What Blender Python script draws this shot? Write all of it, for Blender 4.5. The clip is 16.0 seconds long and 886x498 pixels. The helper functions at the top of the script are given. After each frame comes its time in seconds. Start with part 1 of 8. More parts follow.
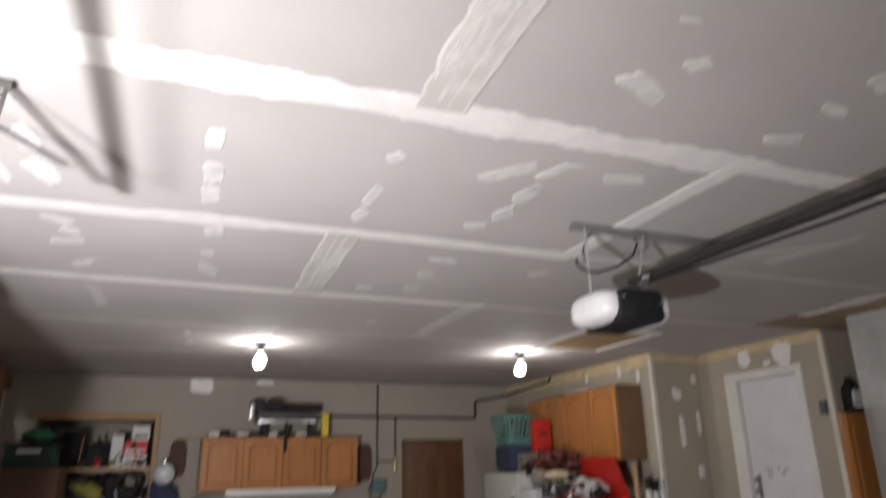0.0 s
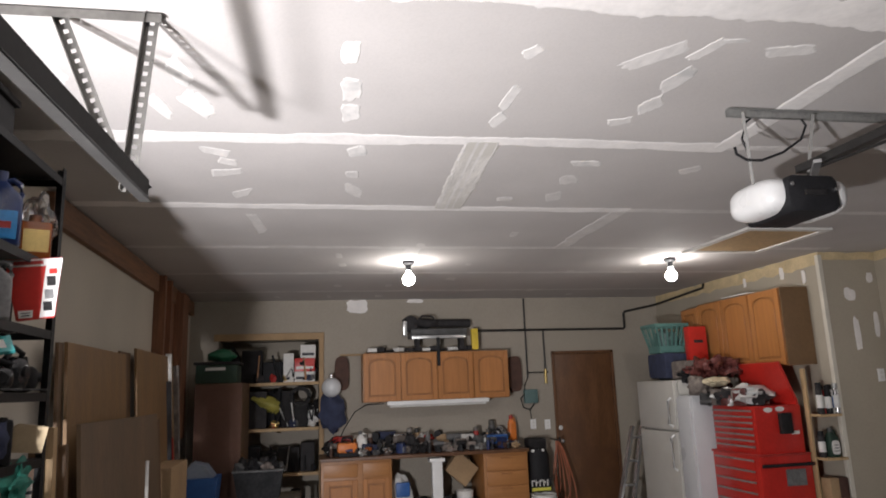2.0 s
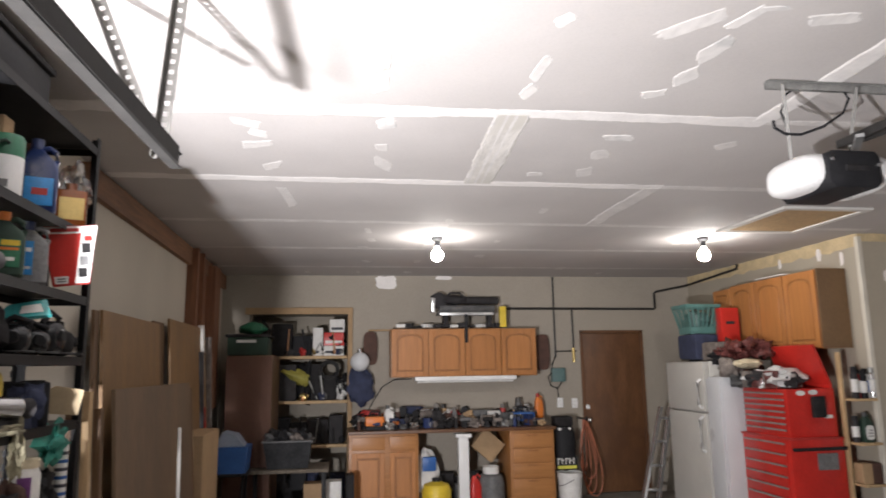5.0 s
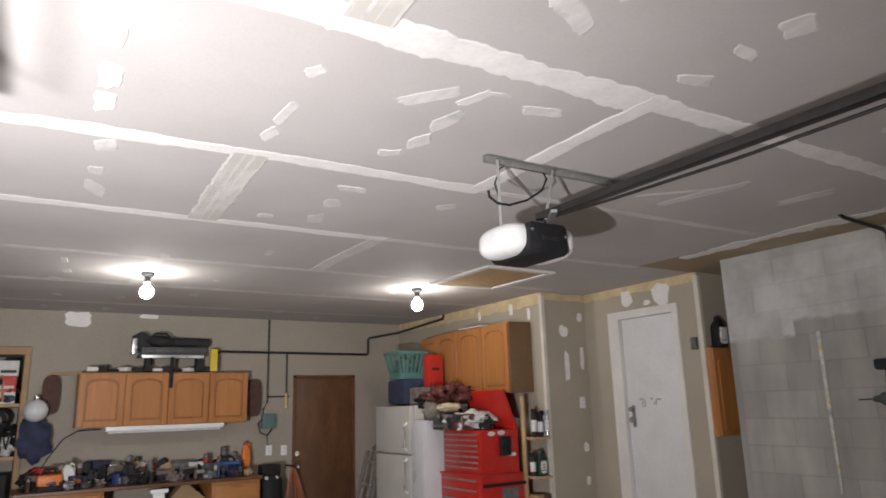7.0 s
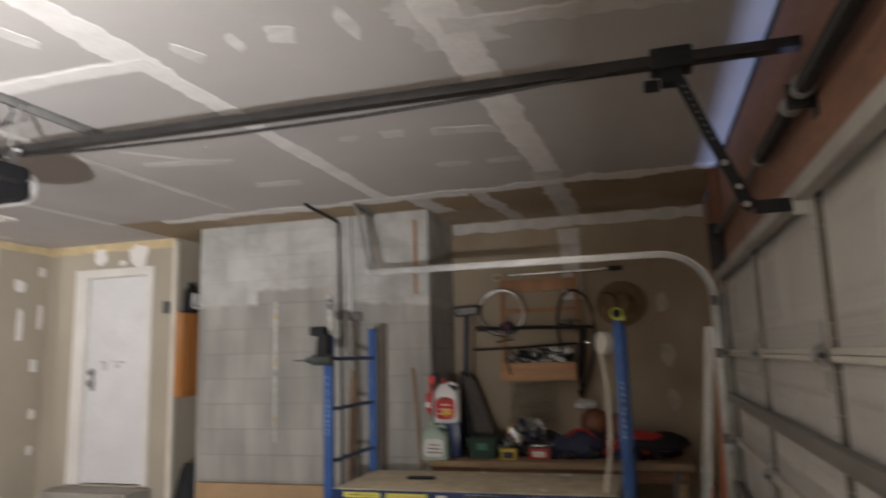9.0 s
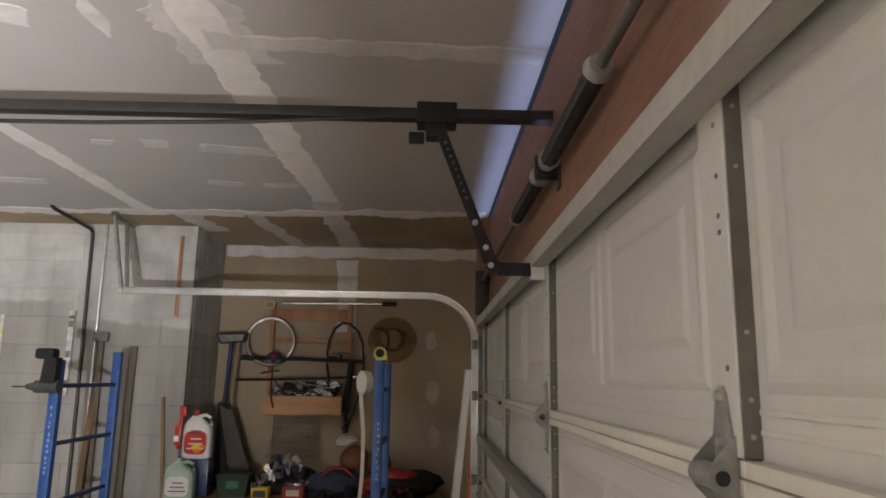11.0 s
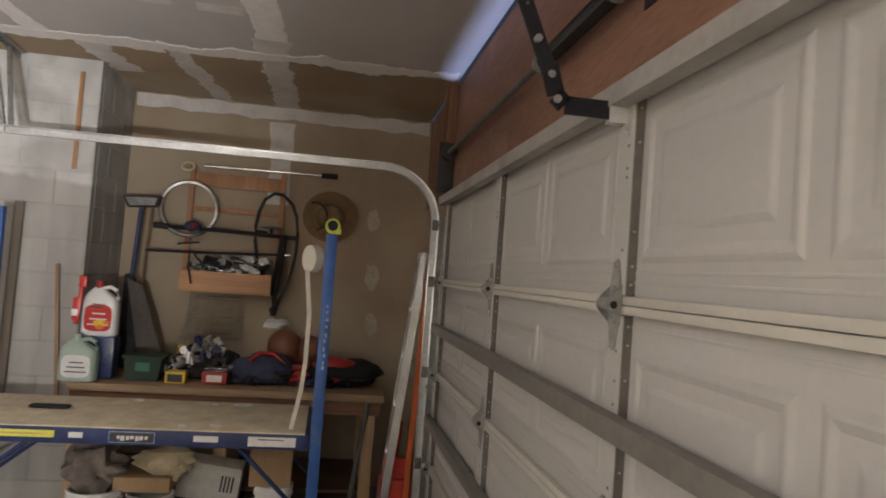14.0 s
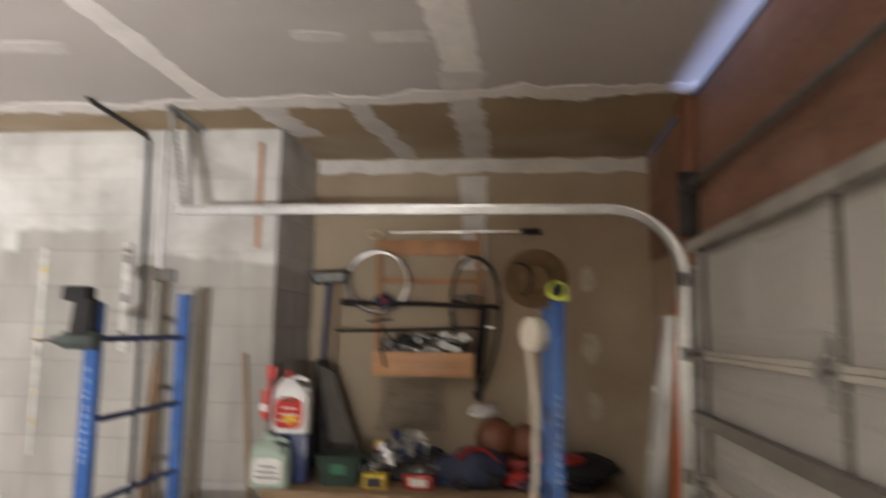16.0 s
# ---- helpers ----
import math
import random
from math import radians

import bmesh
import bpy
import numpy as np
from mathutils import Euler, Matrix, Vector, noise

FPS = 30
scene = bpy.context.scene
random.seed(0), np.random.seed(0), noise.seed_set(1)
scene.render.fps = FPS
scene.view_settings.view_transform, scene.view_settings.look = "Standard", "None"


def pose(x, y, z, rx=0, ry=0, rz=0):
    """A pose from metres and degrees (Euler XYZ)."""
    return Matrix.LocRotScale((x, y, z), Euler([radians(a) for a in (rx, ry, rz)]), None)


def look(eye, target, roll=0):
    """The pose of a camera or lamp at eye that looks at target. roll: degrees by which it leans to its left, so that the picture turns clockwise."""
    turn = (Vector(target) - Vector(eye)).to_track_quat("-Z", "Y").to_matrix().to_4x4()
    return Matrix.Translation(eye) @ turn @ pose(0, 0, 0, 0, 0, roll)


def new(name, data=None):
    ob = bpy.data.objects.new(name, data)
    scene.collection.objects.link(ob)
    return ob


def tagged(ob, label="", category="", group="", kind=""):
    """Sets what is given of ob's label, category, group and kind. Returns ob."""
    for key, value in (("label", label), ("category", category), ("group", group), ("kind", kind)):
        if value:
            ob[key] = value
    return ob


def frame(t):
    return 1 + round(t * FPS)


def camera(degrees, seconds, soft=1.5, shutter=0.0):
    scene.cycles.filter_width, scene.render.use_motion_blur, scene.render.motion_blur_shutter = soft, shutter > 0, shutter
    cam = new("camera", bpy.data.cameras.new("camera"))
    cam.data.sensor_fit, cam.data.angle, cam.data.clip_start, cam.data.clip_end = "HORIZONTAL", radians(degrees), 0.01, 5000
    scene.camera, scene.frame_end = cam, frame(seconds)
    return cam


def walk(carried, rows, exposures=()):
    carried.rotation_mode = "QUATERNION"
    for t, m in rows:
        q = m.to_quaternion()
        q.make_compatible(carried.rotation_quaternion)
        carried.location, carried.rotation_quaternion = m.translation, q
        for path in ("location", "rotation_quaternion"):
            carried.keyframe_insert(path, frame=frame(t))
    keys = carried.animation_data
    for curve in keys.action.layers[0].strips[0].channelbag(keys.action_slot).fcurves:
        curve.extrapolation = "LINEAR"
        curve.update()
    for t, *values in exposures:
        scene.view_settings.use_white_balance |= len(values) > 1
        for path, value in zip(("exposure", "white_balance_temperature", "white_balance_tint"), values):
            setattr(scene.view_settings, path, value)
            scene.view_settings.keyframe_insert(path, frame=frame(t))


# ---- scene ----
cam = camera(65.7, 16.0, soft=1.7, shutter=0.6)
PATH = [
    (0, (-0.132, -0.295, 1.649), (0.623, 1.453, 2.26), -1.2),
    (0.5, (-0.121, -0.314, 1.671), (0.672, 1.312, 2.524), -2.4),
    (1, (-0.123, -0.289, 1.648), (0.586, 1.439, 2.365), -2.6),
    (1.5, (-0.144, -0.24, 1.624), (0.295, 1.644, 2.133), -3.6),
    (2, (-0.143, -0.228, 1.606), (0.245, 1.694, 2.003), -2.1),
    (2.5, (-0.145, -0.231, 1.595), (0.182, 1.707, 1.964), -1.6),
    (3, (-0.169, -0.223, 1.59), (0.05, 1.733, 1.946), -0.9),
    (3.2, (-0.167, -0.205, 1.598), (0.002, 1.757, 1.948), -0.7),
    (5.3, (-0.115, -0.218, 1.581), (0.266, 1.716, 1.92), -1.0),
    (5.5, (-0.096, -0.23, 1.584), (0.362, 1.685, 1.935), -1.1),
    (6, (-0.083, -0.25, 1.581), (0.599, 1.588, 1.977), -1.2),
    (6.5, (-0.111, -0.272, 1.58), (0.86, 1.425, 2.004), -1.5),
    (7, (-0.202, -0.204, 1.594), (0.853, 1.436, 2.038), -1.7),
    (7.5, (-0.259, -0.213, 1.598), (0.973, 1.303, 2.026), -2.3),
    (8, (-0.273, -0.262, 1.597), (1.272, 0.938, 2.009), -2.6),
    (8.5, (-0.253, -0.309, 1.592), (1.482, 0.609, 1.976), -1.6),
    (9, (-0.256, -0.362, 1.561), (1.642, 0.188, 1.87), -1.6),
    (9.5, (-0.194, -0.405, 1.578), (1.772, -0.168, 1.861), -0.8),
    (9.7, (-0.157, -0.422, 1.59), (1.81, -0.291, 1.926), -0.4),
    (11.8, (-0.156, -0.501, 1.644), (1.81, -0.553, 2.01), 1.2),
    (12, (-0.135, -0.472, 1.625), (1.847, -0.443, 1.891), 1.9),
    (12.5, (0.005, -0.49, 1.59), (2.002, -0.512, 1.696), 2.3),
    (13, (0.148, -0.502, 1.567), (2.147, -0.526, 1.603), 2.8),
    (13.5, (0.283, -0.408, 1.556), (2.279, -0.531, 1.599), 3.5),
    (14, (0.441, -0.208, 1.568), (2.414, -0.529, 1.649), 4.2),
    (14.5, (0.571, -0.147, 1.564), (2.528, -0.552, 1.622), 3.8),
    (15, (0.814, -0.154, 1.554), (2.766, -0.59, 1.543), 2.2),
    (15.5, (1.075, -0.151, 1.603), (3.057, -0.409, 1.646), 1.7),
    (16, (1.237, -0.041, 1.626), (3.214, 0.16, 1.858), 0.9),
]
walk(cam, [(t, look(eye, target, roll)) for t, eye, target, roll in PATH],
     [(0, -1.05, 6380, 12), (0.5, -1.55, 6380, 12), (1, -1.5, 6380, 12), (1.5, -1.32, 6380, 12), (2, -0.92, 6380, 12), (3, -0.5, 6380, 12), (5.5, -0.35, 6380, 12), (6.5, -0.6, 6380, 12), (7.2, -0.62, 6380, 12), (8.2, -0.6, 6420, 12), (9, 0.0, 6460, 10), (9.5, 0.18, 6470, 10), (12, 0.4, 6500, 10), (13, 0.54, 6500, 10), (14, 0.7, 6500, 10), (15, 0.85, 6520, 10), (16, 1.05, 6600, 10)])

# ---- light ----
CEIL = 2.72
world = bpy.data.worlds.new("world")
scene.world = world
world.use_nodes = True
world.node_tree.nodes["Background"].inputs["Color"].default_value = (0.30, 0.40, 0.62, 1)
world.node_tree.nodes["Background"].inputs["Strength"].default_value = 0.05
BULB_GLOW = 245.0


def area_lamp(name, eye, target, sx, sy, watts, colour, spread=180):
    data = bpy.data.lights.new(name, "AREA")
    data.shape, data.size, data.size_y = "RECTANGLE", sx, sy
    data.energy, data.color, data.spread = watts, colour, radians(spread)
    ob = new(name, data)
    ob.matrix_world = look(eye, target)
    return ob


# two unseen lamps beside the shelving, placed from the track's shadows on the ceiling
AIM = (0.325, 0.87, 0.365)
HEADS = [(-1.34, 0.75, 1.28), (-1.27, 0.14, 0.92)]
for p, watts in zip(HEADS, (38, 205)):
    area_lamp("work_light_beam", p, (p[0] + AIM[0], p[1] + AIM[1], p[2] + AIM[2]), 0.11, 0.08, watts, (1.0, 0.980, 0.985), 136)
# daylight that leaks in over the top of the garage door
area_lamp("door_gap_daylight", (2.45, -0.858, 2.34), (2.45, -0.835, 2.72), 3.7, 0.012, 0.75, (0.42, 0.55, 1.0), 36)

# ---- materials ----
def mat(name, col, rough=0.6, metal=0.0, var=0.12, scale=5.0, fine=70.0, bump=0.15, rand=0.0, squash=(1, 1, 1), stain=None, stain_at=0.62):
    m = bpy.data.materials.new(name)
    m.use_nodes = True
    nt = m.node_tree
    b = nt.nodes["Principled BSDF"]
    b.inputs["Metallic"].default_value = metal
    link = nt.links.new
    co = nt.nodes.new("ShaderNodeTexCoord")
    mp = nt.nodes.new("ShaderNodeMapping")
    mp.inputs["Scale"].default_value = squash
    link(co.outputs["Object"], mp.inputs["Vector"])
    n1 = nt.nodes.new("ShaderNodeTexNoise")
    n1.inputs["Scale"].default_value, n1.inputs["Detail"].default_value = scale, 5
    n2 = nt.nodes.new("ShaderNodeTexNoise")
    n2.inputs["Scale"].default_value, n2.inputs["Detail"].default_value = fine, 3
    link(mp.outputs["Vector"], n1.inputs["Vector"])
    link(mp.outputs["Vector"], n2.inputs["Vector"])
    ramp = nt.nodes.new("ShaderNodeValToRGB")
    e = ramp.color_ramp.elements
    e[0].position, e[1].position = 0.3, 0.7
    e[0].color = (*[max(0, c * (1 - var)) for c in col], 1)
    e[1].color = (*[min(1, c * (1 + var)) for c in col], 1)
    link(n1.outputs["Fac"], ramp.inputs["Fac"])
    out = ramp.outputs["Color"]
    mul = nt.nodes.new("ShaderNodeMix")
    mul.data_type, mul.blend_type = "RGBA", "MULTIPLY"
    mul.inputs["Factor"].default_value = min(1, var * 2.0)
    link(out, mul.inputs["A"])
    r2 = nt.nodes.new("ShaderNodeValToRGB")
    r2.color_ramp.elements[0].color, r2.color_ramp.elements[1].color = (0.55, 0.55, 0.55, 1), (1, 1, 1, 1)
    r2.color_ramp.elements[0].position, r2.color_ramp.elements[1].position = 0.3, 0.6
    link(n2.outputs["Fac"], r2.inputs["Fac"])
    link(r2.outputs["Color"], mul.inputs["B"])
    out = mul.outputs["Result"]
    if stain:
        n3 = nt.nodes.new("ShaderNodeTexNoise")
        n3.inputs["Scale"].default_value, n3.inputs["Detail"].default_value = scale * 0.45, 8
        link(co.outputs["Object"], n3.inputs["Vector"])
        r3 = nt.nodes.new("ShaderNodeValToRGB")
        r3.color_ramp.elements[0].position, r3.color_ramp.elements[1].position = stain_at - 0.05, stain_at + 0.06
        link(n3.outputs["Fac"], r3.inputs["Fac"])
        mx = nt.nodes.new("ShaderNodeMix")
        mx.data_type = "RGBA"
        link(r3.outputs["Color"], mx.inputs["Factor"])
        link(out, mx.inputs["A"])
        mx.inputs["B"].default_value = (*stain, 1)
        out = mx.outputs["Result"]
    if rand:
        oi = nt.nodes.new("ShaderNodeObjectInfo")
        mr = nt.nodes.new("ShaderNodeMapRange")
        mr.inputs["To Min"].default_value, mr.inputs["To Max"].default_value = 1 - rand, 1 + rand
        link(oi.outputs["Random"], mr.inputs["Value"])
        hs = nt.nodes.new("ShaderNodeHueSaturation")
        link(mr.outputs["Result"], hs.inputs["Value"])
        link(out, hs.inputs["Color"])
        out = hs.outputs["Color"]
    link(out, b.inputs["Base Color"])
    rr = nt.nodes.new("ShaderNodeMapRange")
    rr.inputs["To Min"].default_value, rr.inputs["To Max"].default_value = max(0.02, rough - 0.1), min(1, rough + 0.1)
    link(n1.outputs["Fac"], rr.inputs["Value"])
    link(rr.outputs["Result"], b.inputs["Roughness"])
    if bump:
        bp = nt.nodes.new("ShaderNodeBump")
        bp.inputs["Strength"].default_value, bp.inputs["Distance"].default_value = bump, 0.004
        link(n2.outputs["Fac"], bp.inputs["Height"])
        link(bp.outputs["Normal"], b.inputs["Normal"])
    return m


def glow(name, col, strength):
    m = bpy.data.materials.new(name)
    m.use_nodes = True
    b = m.node_tree.nodes["Principled BSDF"]
    b.inputs["Base Color"].default_value = (0.9, 0.9, 0.9, 1)
    b.inputs["Emission Color"].default_value = (*col, 1)
    b.inputs["Emission Strength"].default_value = strength
    return m


def clear(name, col, rough=0.05, trans=0.9):
    m = mat(name, col, rough, var=0.04, bump=0.03)
    m.node_tree.nodes["Principled BSDF"].inputs["Transmission Weight"].default_value = trans
    return m


def wood(name, col, rough=0.5, axis=2, var=0.25, rand=0.0, dens=1.0):
    sq = [14.0 * dens] * 3
    sq[axis] = 0.9 * dens
    return mat(name, col, rough, var=var, scale=2.2, fine=9.0, bump=0.10, squash=sq, rand=rand)


M = {}
M["board"] = mat("drywall_paper", (0.52, 0.492, 0.475), 0.85, var=0.06, scale=1.6, fine=120, bump=0.05)
M["board_tan"] = mat("drywall_paper_tan", (0.35, 0.265, 0.17), 0.85, var=0.12, scale=1.8, fine=120, bump=0.05, stain=(0.41, 0.335, 0.245), stain_at=0.58)
M["mud"] = mat("joint_compound", (0.82, 0.79, 0.765), 0.9, var=0.07, scale=7, fine=45, bump=0.12)
M["mud_dab"] = mat("joint_compound_dab", (0.69, 0.665, 0.642), 0.9, var=0.10, scale=16, fine=45, bump=0.12, squash=(1, 0.35, 1), stain=(0.52, 0.512, 0.50), stain_at=0.62)
M["seam_tape"] = mat("paper_seam_tape", (0.665, 0.638, 0.60), 0.9, var=0.16, scale=7, fine=40, bump=0.1, squash=(3, 0.5, 1), stain=(0.56, 0.535, 0.49), stain_at=0.55)
M["mud_thin"] = mat("joint_compound_thin", (0.655, 0.628, 0.605), 0.9, var=0.10, scale=6, fine=40, bump=0.12)
M["wall"] = mat("drywall_beige", (0.41, 0.365, 0.29), 0.85, var=0.07, scale=1.5, fine=90, bump=0.05)
M["wall_bare"] = mat("drywall_bare_tan", (0.355, 0.272, 0.19), 0.85, var=0.13, scale=1.3, fine=90, bump=0.07, stain=(0.40, 0.33, 0.24), stain_at=0.56)
M["wall_old"] = mat("wall_paint_old", (0.50, 0.455, 0.38), 0.8, var=0.08, scale=1.2, fine=80, bump=0.06)
M["wall_back"] = mat("back_wall_paint", (0.35, 0.312, 0.258), 0.8, var=0.10, scale=0.9, fine=70, bump=0.08, stain=(0.35, 0.31, 0.25), stain_at=0.60)
M["tape_tan"] = mat("joint_tape_tan", (0.62, 0.50, 0.30), 0.85, var=0.15, scale=8, fine=60)
M["bead"] = mat("corner_bead", (0.68, 0.64, 0.55), 0.8, var=0.08)
M["floor"] = mat("concrete_floor", (0.30, 0.28, 0.25), 0.75, var=0.2, scale=2.0, fine=90, bump=0.2, stain=(0.16, 0.145, 0.125), stain_at=0.60)
M["oak"] = wood("oak_cabinet", (0.43, 0.178, 0.052), 0.42, 2, 0.10, rand=0.06, dens=0.6)
M["oak_x"] = wood("oak_cabinet_flat", (0.40, 0.178, 0.058), 0.42, 0, 0.10)
M["oak_dark"] = wood("oak_darkened", (0.32, 0.135, 0.042), 0.5, 2, 0.2)
M["ply"] = mat("plywood", (0.235, 0.135, 0.058), 0.55, var=0.20, scale=2.4, fine=30, bump=0.08, squash=(2.5, 2.5, 0.5), stain=(0.20, 0.122, 0.064), stain_at=0.57)
M["ply_dull"] = mat("dull_plywood", (0.165, 0.110, 0.066), 0.6, var=0.22, scale=2.0, fine=30, bump=0.08, squash=(2.0, 2.0, 0.4), stain=(0.115, 0.078, 0.052), stain_at=0.55)
M["ply_dark"] = mat("hardboard", (0.13, 0.072, 0.034), 0.6, var=0.13, scale=2.4, fine=30, bump=0.08, squash=(2.5, 2.5, 0.5), stain=(0.105, 0.06, 0.032), stain_at=0.57)
M["osb"] = mat("deck_board", (0.68, 0.59, 0.42), 0.75, var=0.16, scale=9, fine=60, bump=0.25, stain=(0.55, 0.46, 0.31), stain_at=0.63)
M["pine"] = wood("pine_lumber", (0.50, 0.345, 0.185), 0.65, 2, 0.15)
M["pine_y"] = wood("pine_lumber_long", (0.29, 0.195, 0.112), 0.65, 1, 0.18)
M["fir"] = wood("fir_framing", (0.22, 0.095, 0.048), 0.7, 2, 0.25)
M["fir_y"] = wood("fir_plate", (0.20, 0.098, 0.050), 0.7, 1, 0.25)
M["header"] = mat("header_beam", (0.235, 0.118, 0.072), 0.6, var=0.28, scale=2.4, fine=24, bump=0.12, squash=(0.6, 3, 3), stain=(0.33, 0.215, 0.165), stain_at=0.57)
M["brown_door"] = mat("brown_door", (0.145, 0.066, 0.028), 0.45, var=0.22, scale=3.5, fine=26, bump=0.08, squash=(2.2, 2.2, 0.5), stain=(0.105, 0.047, 0.022), stain_at=0.56)
M["white_door"] = mat("white_door_paint", (0.72, 0.72, 0.73), 0.45, var=0.05, scale=3, fine=30, bump=0.05, stain=(0.58, 0.57, 0.56), stain_at=0.68)
M["trim"] = mat("white_trim", (0.74, 0.72, 0.68), 0.55, var=0.06, scale=4)
M["gdoor"] = mat("garage_door_steel", (0.43, 0.413, 0.385), 0.5, var=0.05, scale=1.5, fine=45, bump=0.06)
M["cream"] = mat("cream_rail", (0.50, 0.472, 0.41), 0.5, var=0.06, scale=4)
M["galv"] = mat("galvanised_steel", (0.40, 0.40, 0.385), 0.45, 0.6, var=0.18, scale=14, fine=60, bump=0.08)
M["galv_bright"] = mat("bright_track_steel", (0.66, 0.67, 0.67), 0.32, 0.85, var=0.14, scale=8, fine=50, bump=0.06)
M["steel_grey"] = mat("grey_stile_steel", (0.21, 0.195, 0.172), 0.5, 0.25, var=0.14, scale=6, fine=40, bump=0.08)
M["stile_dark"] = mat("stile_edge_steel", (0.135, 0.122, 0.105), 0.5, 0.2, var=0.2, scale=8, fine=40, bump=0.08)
M["hinge"] = mat("hinge_steel", (0.30, 0.29, 0.275), 0.5, 0.35, var=0.22, scale=22, fine=90, bump=0.12, stain=(0.20, 0.19, 0.175), stain_at=0.60)
M["hinge_pale"] = mat("pale_bracket_steel", (0.50, 0.49, 0.46), 0.5, 0.3, var=0.12, scale=22, fine=90, bump=0.1)
M["strut_light"] = mat("pale_strut_steel", (0.36, 0.34, 0.31), 0.55, 0.15, var=0.12, scale=6, fine=40, bump=0.08, stain=(0.27, 0.25, 0.225), stain_at=0.60)
# near black: shade on the track's room side is put into the colour
M["track_dark"] = mat("shaded_track", (0.018, 0.017, 0.016), 0.8, 0.0, var=0.3, scale=8, fine=50)
M["hanger"] = mat("dull_hanger_steel", (0.15, 0.145, 0.135), 0.55, 0.4, var=0.2, scale=14, fine=60, bump=0.08)
M["wall_wire"] = mat("dull_wire", (0.37, 0.32, 0.25), 0.6, 0.2, var=0.25, scale=12)
M["alloy"] = mat("polished_alloy", (0.60, 0.60, 0.60), 0.22, 0.97, var=0.10, scale=12, bump=0.03)
M["mud_faded"] = mat("old_filler", (0.46, 0.40, 0.32), 0.9, var=0.14, scale=12, fine=50, bump=0.1)
M["rag_cream"] = mat("cream_rag", (0.20, 0.18, 0.115), 0.9, var=0.25, scale=14, fine=120, bump=0.4)
M["teal_cloth"] = mat("teal_green_cloth", (0.02, 0.20, 0.15), 0.7, var=0.3, scale=10, fine=120, bump=0.4)
M["teal_gloss"] = mat("teal_blister", (0.06, 0.34, 0.34), 0.12, var=0.2, scale=10)
M["iron"] = mat("black_iron", (0.035, 0.033, 0.032), 0.5, 0.4, var=0.25, scale=12, fine=60)
M["black"] = mat("black_plastic", (0.020, 0.020, 0.022), 0.6, var=0.2, scale=10)
M["grey_metal"] = mat("shelf_steel", (0.013, 0.013, 0.014), 0.5, 0.0, var=0.2, scale=8, fine=50)
M["white"] = mat("white_plastic", (0.80, 0.80, 0.79), 0.35, var=0.04, scale=6)
M["fridge"] = mat("fridge_almond", (0.54, 0.525, 0.485), 0.35, var=0.04, scale=3, fine=60, bump=0.1)
M["fridge_white"] = mat("white_enamel", (0.60, 0.61, 0.625), 0.3, var=0.04, scale=3, fine=60, bump=0.06)
M["red"] = mat("red_enamel", (0.52, 0.025, 0.018), 0.35, var=0.10, scale=5, fine=40, bump=0.05)
M["red_dark"] = mat("red_plastic", (0.40, 0.03, 0.025), 0.5, var=0.15, scale=8)
M["chrome"] = mat("chrome", (0.85, 0.85, 0.85), 0.2, 0.95, var=0.10, scale=12, bump=0.03)
M["blue"] = mat("scaffold_blue", (0.025, 0.095, 0.31), 0.42, 0.1, var=0.22, scale=9, fine=40, bump=0.1, stain=(0.10, 0.16, 0.30), stain_at=0.66)
M["navy"] = mat("scaffold_navy", (0.018, 0.035, 0.12), 0.45, 0.1, var=0.25, scale=9, fine=40, bump=0.1)
M["rubber"] = mat("rubber", (0.025, 0.024, 0.023), 0.7, var=0.2, scale=12)
M["card"] = mat("cardboard", (0.40, 0.27, 0.15), 0.85, var=0.10, scale=5, fine=50, bump=0.1)
M["teal_basket"] = mat("pale_teal_plastic", (0.10, 0.225, 0.205), 0.4, var=0.10, scale=6)
M["teal"] = mat("teal_plastic", (0.10, 0.17, 0.165), 0.45, var=0.12, scale=6)
M["green"] = mat("green_plastic", (0.03, 0.17, 0.09), 0.45, var=0.15, scale=8)
M["green_dark"] = mat("green_tote", (0.02, 0.045, 0.03), 0.75, var=0.15, scale=8)
M["pale_green"] = mat("pale_green_bottle", (0.37, 0.47, 0.39), 0.35, var=0.08, scale=6)
M["yellow"] = mat("yellow_plastic", (0.72, 0.52, 0.04), 0.45, var=0.12, scale=8)
M["yellow_label"] = mat("yellow_label", (0.72, 0.68, 0.10), 0.6, var=0.14, scale=14)
M["orange"] = mat("orange_plastic", (0.72, 0.20, 0.03), 0.45, var=0.12, scale=8)
M["orange_red"] = mat("orange_fibreglass", (0.50, 0.10, 0.02), 0.5, var=0.15, scale=6)
M["orange_pale"] = wood("orange_board_flat", (0.50, 0.265, 0.125), 0.5, 1, 0.15)
M["orange_wood"] = wood("orange_stick", (0.40, 0.195, 0.085), 0.5, 2, 0.2)
M["blue_plastic"] = mat("blue_plastic", (0.03, 0.115, 0.36), 0.4, var=0.12, scale=8)
M["blue_deep"] = mat("deep_blue_plastic", (0.020, 0.038, 0.13), 0.3, var=0.12, scale=8)
M["blue_bright"] = mat("bright_blue_label", (0.03, 0.26, 0.62), 0.4, var=0.12, scale=18)
M["gloss_black"] = mat("glossy_black_plastic", (0.016, 0.017, 0.019), 0.22, var=0.2, scale=10, bump=0.05)
M["card_cream"] = mat("cream_card", (0.42, 0.33, 0.21), 0.85, var=0.10, scale=9, fine=60, bump=0.1)
M["blue_cloth"] = mat("blue_cloth", (0.035, 0.043, 0.085), 0.9, var=0.25, scale=14, fine=160, bump=0.4)
M["cloth"] = mat("mixed_cloth", (0.20, 0.17, 0.15), 0.9, var=0.4, scale=14, fine=160, bump=0.4, rand=0.4)
